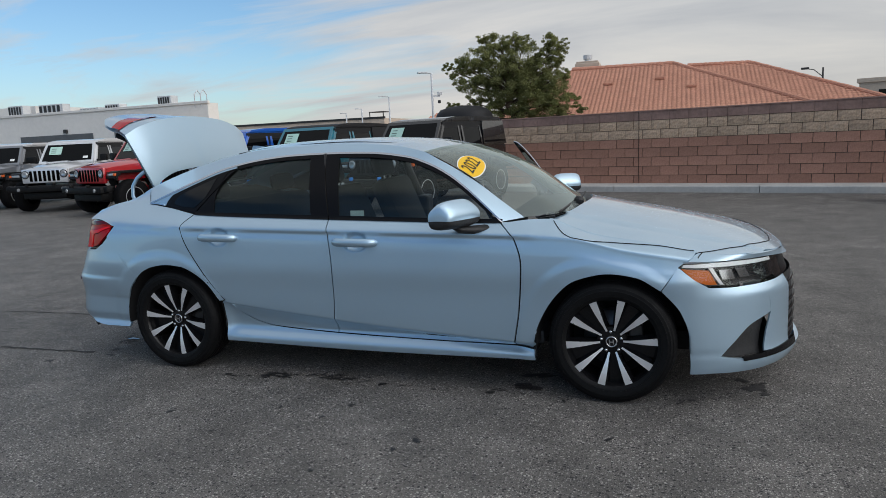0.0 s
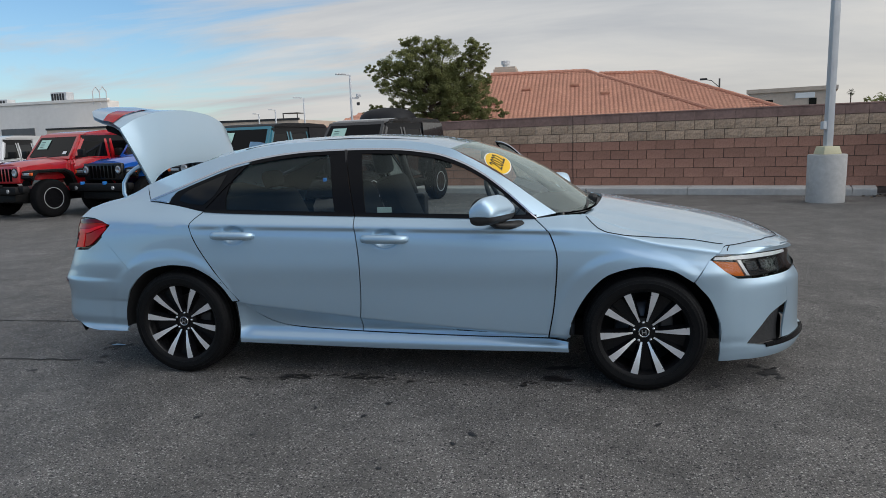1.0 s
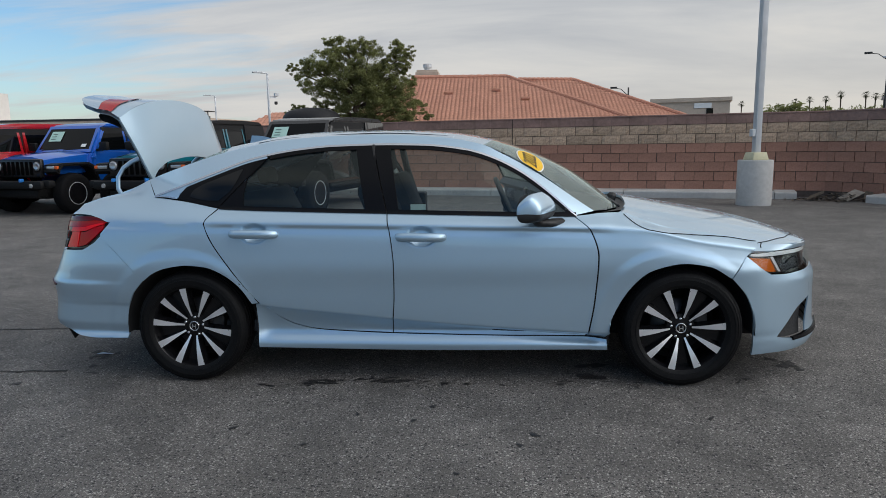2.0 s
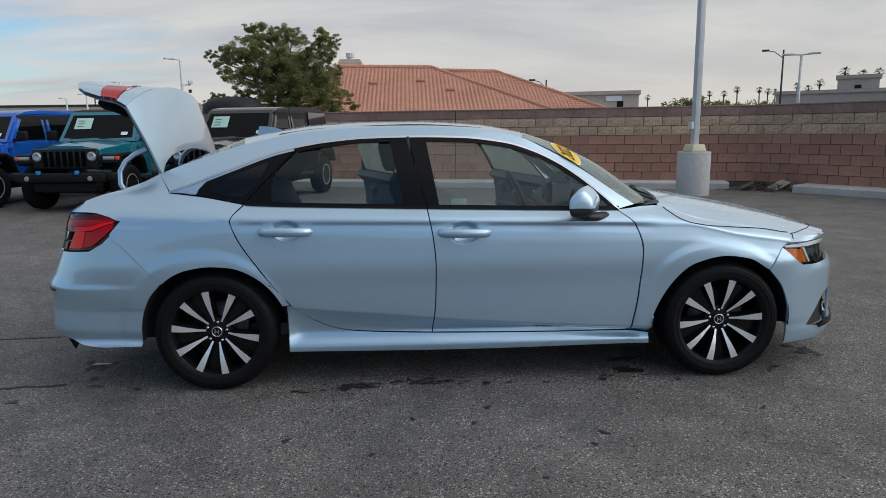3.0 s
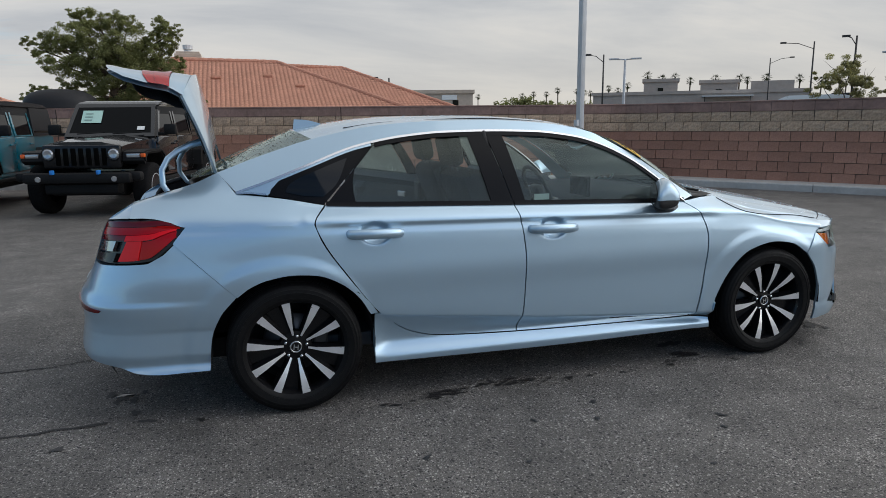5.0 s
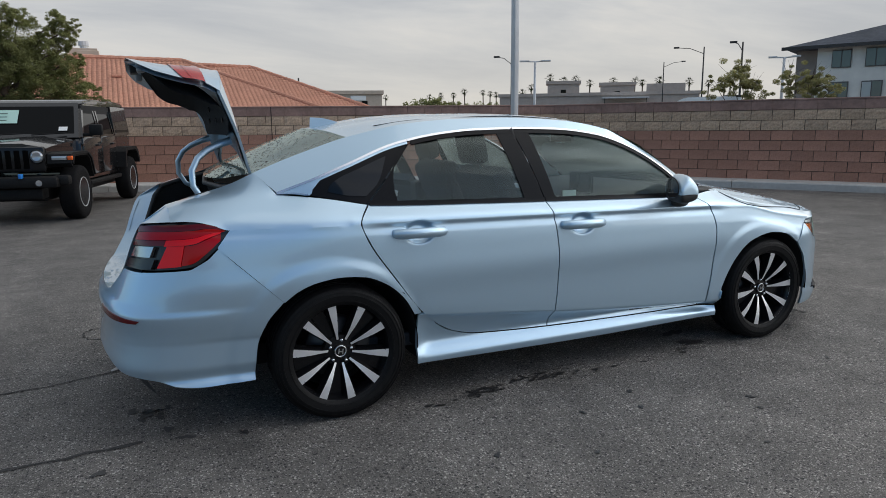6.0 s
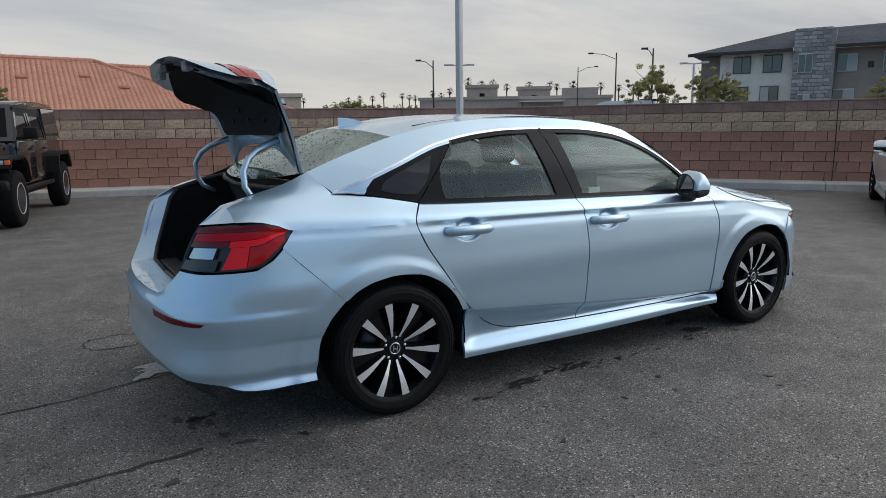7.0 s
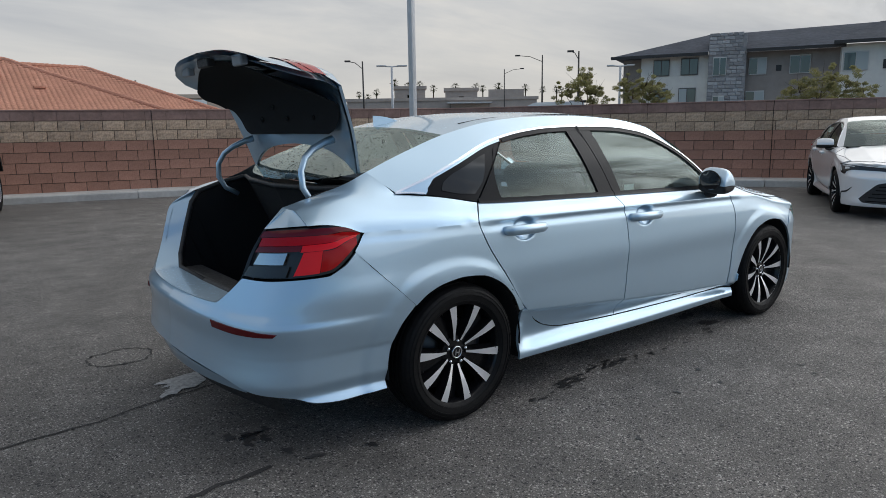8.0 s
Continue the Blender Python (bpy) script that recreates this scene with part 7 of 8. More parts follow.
pair("corner_vent", patch(slit, [(sF(x=1.765), 0.262), (sF(x=1.79), 0.350), (sF(x=1.895), 0.372), (sF(x=1.99), 0.428)], [slit[0], (sF(x=1.765), 0.262)], [slit[-1], (sF(x=1.99), 0.428)], 20, 3, nose, flange=0.004, lift=0.004), BLACK_PLASTIC, other, "black corner vent")
SH = Matrix.Translation((9.88, 2.67, 0)) @ Matrix.Rotation(radians(210.8), 4, "Z") @ Matrix.Translation((1.3675, 0.88, 0))
other.matrix_world = SH

# ---- beyond the wall ----
def tile_face(a, b, c, d, pitch=0.25, course=0.31):
    """Barrel tiles on one slope: ridge a to b, eave c to d; waves across, a step at each course."""
    a, b, c, d = (Vector(p) for p in (a, b, c, d))
    across = (d - c).normalized()
    down = ((c + d) / 2 - (a + b) / 2)
    down = (down - across * down.dot(across))
    slope = down.length
    down.normalize()
    n = across.cross(down)
    if n.z < 0:
        n = -n
    uc, ud = 0.0, (d - c).dot(across)
    ua, ub = (a - c).dot(across), (b - c).dot(across)
    verts, faces = [], []
    cols = int((ud - uc) / pitch * 4)
    rows = max(2, int(slope / course))
    index = {}

    def vert(i, r, low):
        key = (i, r, low)
        if key not in index:
            u = uc + (ud - uc) * i / cols
            s = slope * r / rows
            wave = 0.045 * abs(math.sin(math.pi * u / pitch))
            p = c - down * slope + across * u + down * s + n * (wave + (0.024 if low else 0.0))
            index[key] = len(verts)
            verts.append(p)
        return index[key]

    for r in range(rows):
        k = (r + 0.5) / rows
        u0, u1 = ua + (uc - ua) * k, ub + (ud - ub) * k
        for i in range(cols):
            u = uc + (ud - uc) * (i + 0.5) / cols
            if u0 <= u <= u1:
                faces.append((vert(i, r, False), vert(i + 1, r, False), vert(i + 1, r + 1, True), vert(i, r + 1, True)))
    k = len(verts)
    verts += [p - n * 0.015 for p in (a, b, d, c)]
    faces.append((k, k + 1, k + 2, k + 3))
    return mesh_of("roof_tiles", verts, faces, ROOF_TILE)


def house():
    t = thing("house", "low house with an orange clay tile hip roof", "house")
    E1, E2 = 1.85, 1.9
    A = [(-5.2, 42, 5.42), (1.1, 42, 5.34)]
    part("wall", box(-8.2, 8.0, 36.5, 48, 0, 1.95), STUCCO_BEIGE, t)
    part("roof_slope", tile_face(A[0], A[1], (-9.4, 34.3, E1), (9.0, 34.3, E1)), None, t, "orange clay tiles")
    part("roof_slope", tile_face(A[1], (1.1, 42.01, 5.34), (9.0, 34.3, E1), (9.0, 49.7, E1)), None, t)
    part("roof_slope", tile_face((-5.2, 42.01, 5.42), A[0], (-9.4, 49.7, E1), (-9.4, 34.3, E1)), None, t)
    part("roof_slope", tile_face((2.0, 46, 5.46), (5.9, 46, 5.36), (-2.0, 38.6, E2), (13.6, 38.6, E2)), None, t)
    part("roof_slope", tile_face((5.9, 46, 5.36), (5.9, 46.01, 5.36), (13.6, 38.6, E2), (13.6, 53.4, E2)), None, t)
    part("back_wall", box(-1, 12.6, 46, 52, 0, 1.95), STUCCO_BEIGE, t)
    for p, q in ((A[0], A[1]), (A[1], (9.0, 34.3, E1)), ((2.0, 46, 5.46), (5.9, 46, 5.36)), ((5.9, 46, 5.36), (13.6, 38.6, E2))):
        pts = [tuple(Vector(p).lerp(Vector(q), k / 24)) for k in range(25)]
        part("ridge_cap", tube([(x, y, z + 0.06) for x, y, z in pts], [0.13 + 0.02 * (i % 2) for i in range(25)], 8), ROOF_TILE, t)
    ch = part("chimney", box(-4.95, -3.55, 42.2, 43.2, 4.6, 5.98, 0.02), STUCCO_BEIGE, t, "beige stucco chimney")
    part("chimney_band", box(-5.03, -3.47, 42.13, 43.27, 5.56, 5.84, 0.02), STUCCO_BEIGE, ch)
    part("flue_cap", lathe([(0.22, 5.95), (0.22, 6.12), (0.30, 6.14), (0.30, 6.40), (0.0, 6.44)], 12), GALVANISED, ch).matrix_local = Matrix.Translation((-4.25, 42.7, 0))
    for x, y in ((-6.5, 39.5), (-2.6, 39.3), (0.4, 39.6), (-4.4, 37.4), (2.2, 38.2)):
        z = 1.85 + (y - 34.3) / 7.7 * 3.52
        part("roof_vent", box(x - 0.28, x + 0.28, y - 0.2, y + 0.25, z + 0.02, z + 0.16, 0.03), ROOF_TILE, t)
    return t


house()


def far_red_roof():
    t = thing("house", "distant house with a dark red tile roof", "house")
    part("roof_slope", tile_face((-29.9, 88, 5.3), (-28.9, 88, 5.3), (-34.2, 83, 3.1), (-23.5, 83, 3.1), 0.6, 0.8), None, t)
    part("roof_slope", tile_face((-28.9, 88, 5.3), (-28.9, 88.01, 5.3), (-23.5, 83, 3.1), (-23.5, 93, 3.1), 0.6, 0.8), None, t)
    part("wall", box(-33.5, -24.3, 84, 92, 0, 3.2), STUCCO_BEIGE, t)


far_red_roof()


def leaves(clumps, count, size, material, seed, flat=0.75, each=9, spread=(0.35, 1.0), tuft=(0.22, 0.42)):
    """Many small leaf blades scattered through uneven clumps."""
    rnd = random.Random(seed)
    verts, faces = [], []
    total = sum(c[3] ** 2 for c in clumps)
    for cx, cy, cz, r in clumps:
        subs = []
        for _ in range(max(4, int(each * r))):
            d = Vector((rnd.gauss(0, 1), rnd.gauss(0, 1), rnd.gauss(0, 1))).normalized() * r * rnd.uniform(*spread)
            subs.append((cx + d.x, cy + d.y, cz + d.z * flat, r * rnd.uniform(*tuft)))
        n = int(count * r * r / total)
        for _ in range(n):
            sx, sy, sz, sr = rnd.choice(subs)
            d = Vector((rnd.gauss(0, 1), rnd.gauss(0, 1), rnd.gauss(0, 1))).normalized() * sr * rnd.random() ** 0.4
            p = Vector((sx + d.x, sy + d.y, sz + d.z * 0.7))
            u = Vector((rnd.uniform(-1, 1), rnd.uniform(-1, 1), rnd.uniform(-0.5, 0.9))).normalized()
            w = u.cross(Vector((rnd.uniform(-1, 1), rnd.uniform(-1, 1), rnd.uniform(-1, 1)))).normalized()
            a, b = size * rnd.uniform(0.7, 1.4), size * rnd.uniform(0.22, 0.42)
            k = len(verts)
            verts += [p - u * a - w * b * 0.3, p + w * b, p + u * a, p - w * b]
            faces.append((k, k + 1, k + 2, k + 3))
    return mesh_of("crown", verts, faces, material)


def limb(a, b, r0, r1, seed, n=7, bm=None):
    rnd = random.Random(seed)
    a, b = Vector(a), Vector(b)
    pts = [tuple(a.lerp(b, k / n) + Vector((rnd.uniform(-1, 1), rnd.uniform(-1, 1), 0)) * 0.06 * (a - b).length * math.sin(math.pi * k / n)) for k in range(n + 1)]
    return tube(pts, [r0 + (r1 - r0) * k / n for k in range(n + 1)], 7, bm)


def pine():
    t = thing("tree", "broad dark green pine standing behind the wall", "tree", pose(-6.85, 31.7, 0))
    part("trunk", limb((0, 0, 0), (0.1, 0, 5.2), 0.26, 0.08, 1), BARK, t, smooth=True)
    cl = [(-0.66, 0, 6.20, 0.70), (-1.45, 0.1, 6.15, 0.52), (0.0, 0.2, 6.15, 0.62), (0.7, 0, 5.95, 0.55), (2.1, 0, 6.05, 0.50), (2.4, 0.1, 5.45, 0.55), (2.75, 0, 5.8, 0.34), (1.8, 0, 5.5, 0.55), (-3.0, 0, 5.25, 0.45), (-3.6, 0.1, 5.1, 0.32),
          (-2.4, 0, 5.1, 0.60), (-3.1, 0, 4.6, 0.48), (-1.7, -0.2, 5.3, 0.80), (-0.66, -0.3, 5.1, 1.0), (0.6, -0.3, 5.0, 1.0), (1.5, 0, 4.8, 0.72), (2.55, 0, 5.0, 0.42), (-2.4, 0, 4.1, 0.62), (-1.5, -0.3, 3.9, 0.82), (-0.2, -0.4, 3.8, 1.1),
          (1.0, -0.4, 3.9, 1.0), (2.1, -0.2, 3.9, 0.82), (2.75, 0, 4.4, 0.40), (-2.0, 0, 3.2, 0.45), (-0.9, -0.2, 3.0, 0.8), (0.2, -0.2, 2.9, 0.9), (1.4, -0.3, 3.0, 0.9), (2.4, -0.2, 3.1, 0.8), (3.1, -0.1, 2.9, 0.5), (3.5, 0, 2.5, 0.35), (-3.6, 0, 3.0, 0.28), (-3.1, 0, 3.05, 0.3), (-3.9, 0, 2.7, 0.24), (0.6, 0, 2.2, 0.9), (2.2, 0, 2.2, 0.9), (-0.5, 0.6, 4.4, 1.2), (1.0, 0.6, 4.2, 1.2)]
    for k, c in enumerate(cl):
        part("limb", limb((0.05, 0, min(c[2] - 0.5, 1.2 + 0.45 * c[2])), (c[0] * 0.9, c[1], c[2] - 0.1), 0.075, 0.02, k + 5), BARK, t, smooth=True)
    part("crown", leaves([(a, b, c + 0.05, r * 1.05) for a, b, c, r in cl], 115000, 0.056, NEEDLES, 3, 0.85, 40, (0.40, 1.10), (0.17, 0.36)), None, t, "dense dark green needles")


pine()


def shrub_tree(m, clumps, seed, label, count=15000, size=0.055):
    t = thing("tree", label, "tree", m)
    part("trunk", limb((0, 0, 0), (0.1, 0, 1.6), 0.12, 0.06, seed), BARK, t, smooth=True)
    rnd = random.Random(seed)
    for k, c in enumerate(clumps):
        bm = limb((0.05, 0, 1.3), c[:3], 0.05, 0.012, seed + k)
        for j in range(5):
            d = Vector((rnd.uniform(-1, 1), rnd.uniform(-1, 1), rnd.uniform(0.1, 1))).normalized() * c[3] * 1.25
            limb(c[:3], (c[0] + d.x, c[1] + d.y, c[2] + d.z), 0.018, 0.004, seed * 7 + k * 5 + j, 4, bm)
        part("limb", bm, BARK, t, smooth=True)
    part("crown", leaves(clumps, count, size, OLIVE, seed, 0.9, 26, (0.3, 1.35), (0.15, 0.32)), None, t, "sparse olive desert foliage")


shrub_tree(pose(30.9, 26.1, 0), [(-0.8, 0, 3.9, 0.9), (0.4, 0.5, 4.2, 0.8), (0.2, -0.6, 3.2, 0.9), (-1.2, 0.6, 3.2, 0.8), (0.9, 0, 3.3, 0.8)], 21, "pale olive desert tree with thin twigs")
shrub_tree(pose(33.0, 23.9, 0), [(0, 0.7, 3.9, 0.8), (0.4, -0.4, 3.7, 0.9), (-0.2, -1.2, 3.2, 0.9), (0.2, 0.4, 2.9, 0.9), (0, -1.9, 2.9, 0.7)], 33, "pale olive desert tree in front of flats")
shrub_tree(pose(38.0, 14.9, 0), [(0, 1.2, 3.0, 0.9), (0.2, 0, 3.6, 1.0), (-0.2, -1.4, 3.1, 1.0), (0.2, 0.3, 2.6, 1.1), (0, -2.2, 2.7, 0.8)], 44, "yellow green desert tree in front of flats", 20000)


def about(c, k):
    """Grows a far thing away from a point."""
    return Matrix.Translation(c) @ Matrix.Scale(k, 4) @ Matrix.Translation([-v for v in c])


def apartment():
    o = Vector((39.8, 31.1, 0))
    u = Vector((0.488, -0.873, 0)).normalized()
    m = Matrix.Translation(o) @ Matrix.Rotation(math.atan2(u.y, u.x), 4, "Z")
    t = thing("apartment_building", "cream and taupe flats with slate roof and stone stair tower", "apartment building", about((-3.2, -3.15, 1.335), 1.45) @ Matrix.Translation((-3.2, -3.15, 0)) @ Matrix.Rotation(radians(-0.6), 4, "Z") @ Matrix.Translation((3.2, 3.15, 0)) @ m)
    # local x along the front, y to the rear, front at y = 0
    part("wall", box(0.0, 1.5, 1.2, 10, -1, 6.2), STUCCO_TAUPE, t, "recessed taupe wall")
    part("wall", box(1.5, 6.25, 0, 10, -1, 6.25), STUCCO_CREAM, t, "cream stucco wall")
    part("wall", box(8.75, 14.6, 0.3, 10, -1, 6.3), STUCCO_TAUPE, t, "taupe stucco wall")
    part("wall", box(14.6, 30, -0.7, 10, -1, 6.4), STUCCO_CREAM, t, "cream stucco wall")
    tower = part("stair_tower", box(6.25, 8.75, -0.5, 3, -1, 7.55), STONE_CLAD, t, "grey stone stair tower")
    rnd = random.Random(8)
    z = 2.2
    me = [mesh_of("stone", *stone_piece(w), STONE_CLAD) for w in (0.35, 0.5, 0.7)]
    while z < 7.5:
        x = 6.27
        while x < 8.7:
            w = rnd.choice((0, 1, 2))
            L = (0.35, 0.5, 0.7)[w]
            if x + L > 8.78:
                w, L = 0, 0.35
                if x + L > 8.8:
                    break
            if not (6.55 < x + L / 2 < 7.6 and 4.5 < z + 0.12 < 6.1):
                ob = new("stone", me[w])
                ob.parent = tower
                ob.matrix_local = Matrix.Translation((x + L / 2, -0.5, z + 0.125))
            x += L
        z += 0.26
    for pts in ([(-0.6, -1.0, 6.30), (6.25, -1.0, 6.32), (6.25, 5, 8.2), (6.0, 5, 8.2)], [(8.75, -0.9, 6.38), (16.5, -0.9, 6.43), (19.5, 5, 8.40), (8.75, 5, 8.2)], [(14.0, -1.6, 6.55), (31, -1.6, 6.75), (31, 5, 8.5), (17.5, 5, 8.4)], [(6.25, 2.99, 7.55), (8.75, 2.99, 7.55), (8.75, 5, 8.2), (6.25, 5, 8.2)]):
        bm = bmesh.new()
        v = [bm.verts.new(p) for p in pts]
        bm.faces.new(v)
        bmesh.ops.solidify(bm, geom=bm.faces[:], thickness=0.16)
        part("roof", bm, ROOF_SLATE, t, "dark slate roof")
    bm = bmesh.new()
    v = [bm.verts.new(p) for p in ((-0.6, -1.0, 6.30), (6.0, 5, 8.2), (-0.6, 11, 6.3))]
    bm.faces.new(v)
    part("roof", bm, ROOF_SLATE, t)
    for x0, x1, y0, z0 in ((-0.6, 6.25, -1.0, 6.12), (8.75, 14.8, -0.9, 6.20), (14.0, 31, -1.6, 6.36)):
        part("fascia", box(x0, x1, y0 - 0.03, y0 + 0.06, z0, z0 + 0.22), DARK_METAL, t)
    win_frame, pane = plain("window_frame_pale", (0.55, 0.54, 0.52), 0.5), plain("window_blue", (0.045, 0.075, 0.085), 0.06, spec=0.8)
    dark_frame = plain("window_frame_taupe", (0.10, 0.09, 0.085), 0.6)
    shutter = plain("window_blind", (0.42, 0.45, 0.44), 0.5)
    for x0, x1, z0, z1, y in ((2.45, 3.5, 4.90, 5.95, 0), (4.4, 5.5, 4.90, 5.98, 0), (2.4, 3.45, 2.7, 3.85, 0), (4.3, 5.4, 2.7, 3.85, 0), (6.62, 7.42, 4.75, 5.9, -0.5), (8.98, 10.05, 4.75, 5.80, 0.3), (11.6, 12.8, 4.72, 5.85, 0.3), (8.85, 10.0, 2.5, 3.5, 0.3), (14.75, 16.1, 4.7, 5.8, -0.7), (17.3, 18.5, 4.7, 5.8, -0.7), (6.7, 7.4, 2.6, 3.2, -0.5)):
        wnd = part("window", box(x0 - 0.05, x1 + 0.05, y - 0.10, y - 0.02, z0 - 0.06, z1 + 0.08, 0.01), dark_frame if x0 < 6 else win_frame, t)
        mid = (x0 + x1) / 2
        for k, (a, b) in enumerate(((x0, mid - 0.03), (mid + 0.03, x1))):
            part("pane", box(a, b, y - 0.125, y - 0.10, z0, z1), shutter if (k + int(x0 * 3)) % 3 == 0 else pane, wnd)
    part("vent_grille", box(10.7, 11.05, 0.26, 0.32, 4.9, 5.3), DARK_METAL, t)
    part("vent_grille", box(17.0, 17.25, -0.74, -0.68, 4.7, 5.3), DARK_METAL, t)


def stone_piece(w):
    h, d = 0.25, 0.05
    a, b = w / 2 - 0.008, h / 2 - 0.008
    v = [(-a, 0, -b), (a, 0, -b), (a, 0, b), (-a, 0, b), (-a + 0.03, -d, -b + 0.03), (a - 0.02, -d, -b + 0.02), (a - 0.03, -d * 0.8, b - 0.03), (-a + 0.02, -d * 1.1, b - 0.02)]
    return v, [(4, 5, 6, 7), (0, 1, 5, 4), (1, 2, 6, 5), (2, 3, 7, 6), (3, 0, 4, 7)]


apartment()


def dealership():
    t = thing("commercial_building", "long white flat-roofed workshop with roof units and garage doors", "building", about((1.7, -4.26, 1.36), 2.0))
    part("wall", box(-60, -31.3, 38, 39.2, 0, 4.80), STUCCO_WHITE, t)
    part("parapet", box(-60.1, -31.2, 37.9, 38.15, 4.75, 4.95, 0.02), STUCCO_WHITE, t)
    part("upper_wall", box(-62, -50.6, 40, 46, 0.0, 5.75), STUCCO_WHITE, t)
    for x0, x1 in ((-50.3, -42.5), (-40.3, -37.5)):
        d = part("garage_door", box(x0, x1, 37.94, 38.02, 0, 3.1), mat("dark_garage_door", (0.12, 0.125, 0.13), (0.10, 0.105, 0.11), 2, 0.6), t, "dark roller garage door")
        for k in range(5):
            part("door_rib", box(x0, x1, 37.91, 37.945, 0.5 * k + 0.2, 0.5 * k + 0.24), DARK_METAL, d)
    part("wall_lamp", box(-45.4, -45.1, 37.8, 38.0, 3.2, 3.5), DARK_METAL, t)
    for x, w, h in ((-50.8, 1.7, 0.95), (-46.9, 2.6, 0.85), (-42.9, 1.9, 0.35), (-40.5, 1.5, 0.5), (-35.4, 1.3, 0.8)):
        u = part("roof_unit", box(x - w / 2, x + w / 2, 38.25, 39.0, 4.5, 4.75 + h, 0.03), GALVANISED, t, "grey rooftop cooling unit")
        for k in range(5):
            part("louvre", box(x - w / 2 + 0.1 + k * (w - 0.2) / 5, x - w / 2 + 0.1 + (k + 0.55) * (w - 0.2) / 5, 38.21, 38.25, 4.9, 4.65 + h), DARK_METAL, u)
    for dx in (0, 0.55):
        part("roof_ladder", tube([(-32.4 + dx, 38.0, 4.5), (-32.4 + dx, 38.0, 5.45), (-32.4 + dx, 38.35, 5.78), (-32.4 + dx, 38.7, 5.45), (-32.4 + dx, 38.7, 4.6)], 0.035, 6), GALVANISED, t)
    b = thing("commercial_building", "long low beige building in the distance", "building")
    part("wall", box(-70, -33.7, 75, 90, 0, 4.3), STUCCO_BEIGE, b)
    part("parapet", box(-70.1, -33.6, 74.9, 75.2, 4.25, 4.5), DARK_METAL, b)
    part("roof_frame", box(-36.2, -34.2, 76, 78, 5.1, 5.2), DARK_METAL, b)
    for dx in (-36.2, -34.3):
        part("roof_post", box(dx, dx + 0.1, 76, 76.1, 4.3, 5.2), DARK_METAL, b)


dealership()


# ---- unseen plain row added to the south, for the skyline mirrored in the doors ----
south = tagged(new("backdrop_south"), "unseen plain blocks added to the south for the skyline mirrored in the doors", "backdrop", kind="structure")
for x0, x1, y, h in ((-80, -34, -62, 4.2), (-34, -6, -58, 5.6), (-6, 17, -60, 3.8), (17, 46, -57, 6.4), (46, 90, -63, 4.6)):
    part("wall", box(x0, x1 - 0.05, y - 6, y, 0, h, 0.05), STUCCO_BEIGE, south)

# ---- street lamps ----
def street_lamp(m, height, arms, colour, label, reach=1.8, group="street lamps", box_cam=False):
    t = thing("street_lamp", label, "street lamp", m, group)
    part("pole", tube([(0, 0, 0), (0, 0, height * 0.5), (0, 0, height)], [0.11, 0.095, 0.075], 8), colour, t, smooth=True)
    for s in arms:
        if colour is DARK_METAL:
            part("arm", tube([(0, 0, height - 0.8), (0, s * reach * 0.5, height - 0.15), (0, s * reach, height)], 0.04, 6), colour, t, smooth=True)
            part("lamp_head", box(-0.14, 0.14, s * reach - 0.32, s * reach + 0.32, height - 0.08, height + 0.10, 0.03), colour, t)
        else:
            part("arm", tube([(0, 0, height), (0, s * reach, height + 0.06)], 0.05, 6), colour, t)
            part("lamp_head", box(-0.18, 0.18, min(s * 0.4, s * reach), max(s * 0.4, s * reach), height, height + 0.10, 0.02), colour, t)
    if box_cam:
        part("camera_bracket", box(-0.05, 0.05, -0.6, 0.1, height * 0.72, height * 0.74), colour, t)
        part("security_camera", box(-0.15, 0.15, -0.75, -0.45, height * 0.74, height * 0.78, 0.03), colour, t)
        part("security_camera", lathe([(0, -0.12), (0.12, -0.08), (0.12, 0.12), (0, 0.14)], 10), DARK_METAL, t).matrix_local = Matrix.Translation((0, -0.55, height * 0.66))
    return t


def at_view(x, y):
    return pose(x, y, 0, 0, 0, math.degrees(math.atan2(y + 4, x)) + 0)


DARK_L, PALE_L = "dark street lamp on a curved arm", "pale lamp post with flat twin heads"
street_lamp(pose(-16.6, 46.1, 0, 0, 0, 125), 6.4, (1,), GALVANISED, "pale lamp post with a security camera", 1.1, box_cam=True)
street_lamp(pose(-30.7, 70, 0, 0, 0, 125), 6.5, (1,), GALVANISED, "pale lamp post far off", 1.2)
street_lamp(pose(-34.3, 70, 0, 0, 0, 125), 5.3, (1,), GALVANISED, "pale lamp post far off", 0.8)
street_lamp(pose(-36.4, 70, 0, 0, 0, 125), 4.9, (1,), GALVANISED, "pale lamp post far off", 0.7)
street_lamp(pose(36.07, 61.89, 0, 0, 0, 58), 8.5, (1,), DARK_METAL, DARK_L, 1.6)
street_lamp(pose(24.58, 38.83, 0, 0, 0, 58), 5.7, (1, -1), GALVANISED, PALE_L, 1.1)
street_lamp(pose(60.48, 58.7, 0, 0, 0, 46), 10.1, (1,), DARK_METAL, DARK_L, 3.1)
street_lamp(pose(77.97, 84.64, 0, 0, 0, 228), 11.0, (1,), DARK_METAL, DARK_L, 3.0)
street_lamp(pose(49.4, 43.0, 0, 0, 0, 45), 8.5, (1,), DARK_METAL, DARK_L, 0.8)
street_lamp(pose(34.9, 26.6, 0, 0, 0, 40), 5.2, (1, -1), GALVANISED, PALE_L, 0.9)
street_lamp(pose(13.3, 64.2, 0, 0, 0, 80), 6.0, (1,), DARK_METAL, DARK_L, 1.4)
street_lamp(pose(56.0, 17.0, 0, 0, 0, 200), 9.2, (1,), DARK_METAL, DARK_L, 1.0)


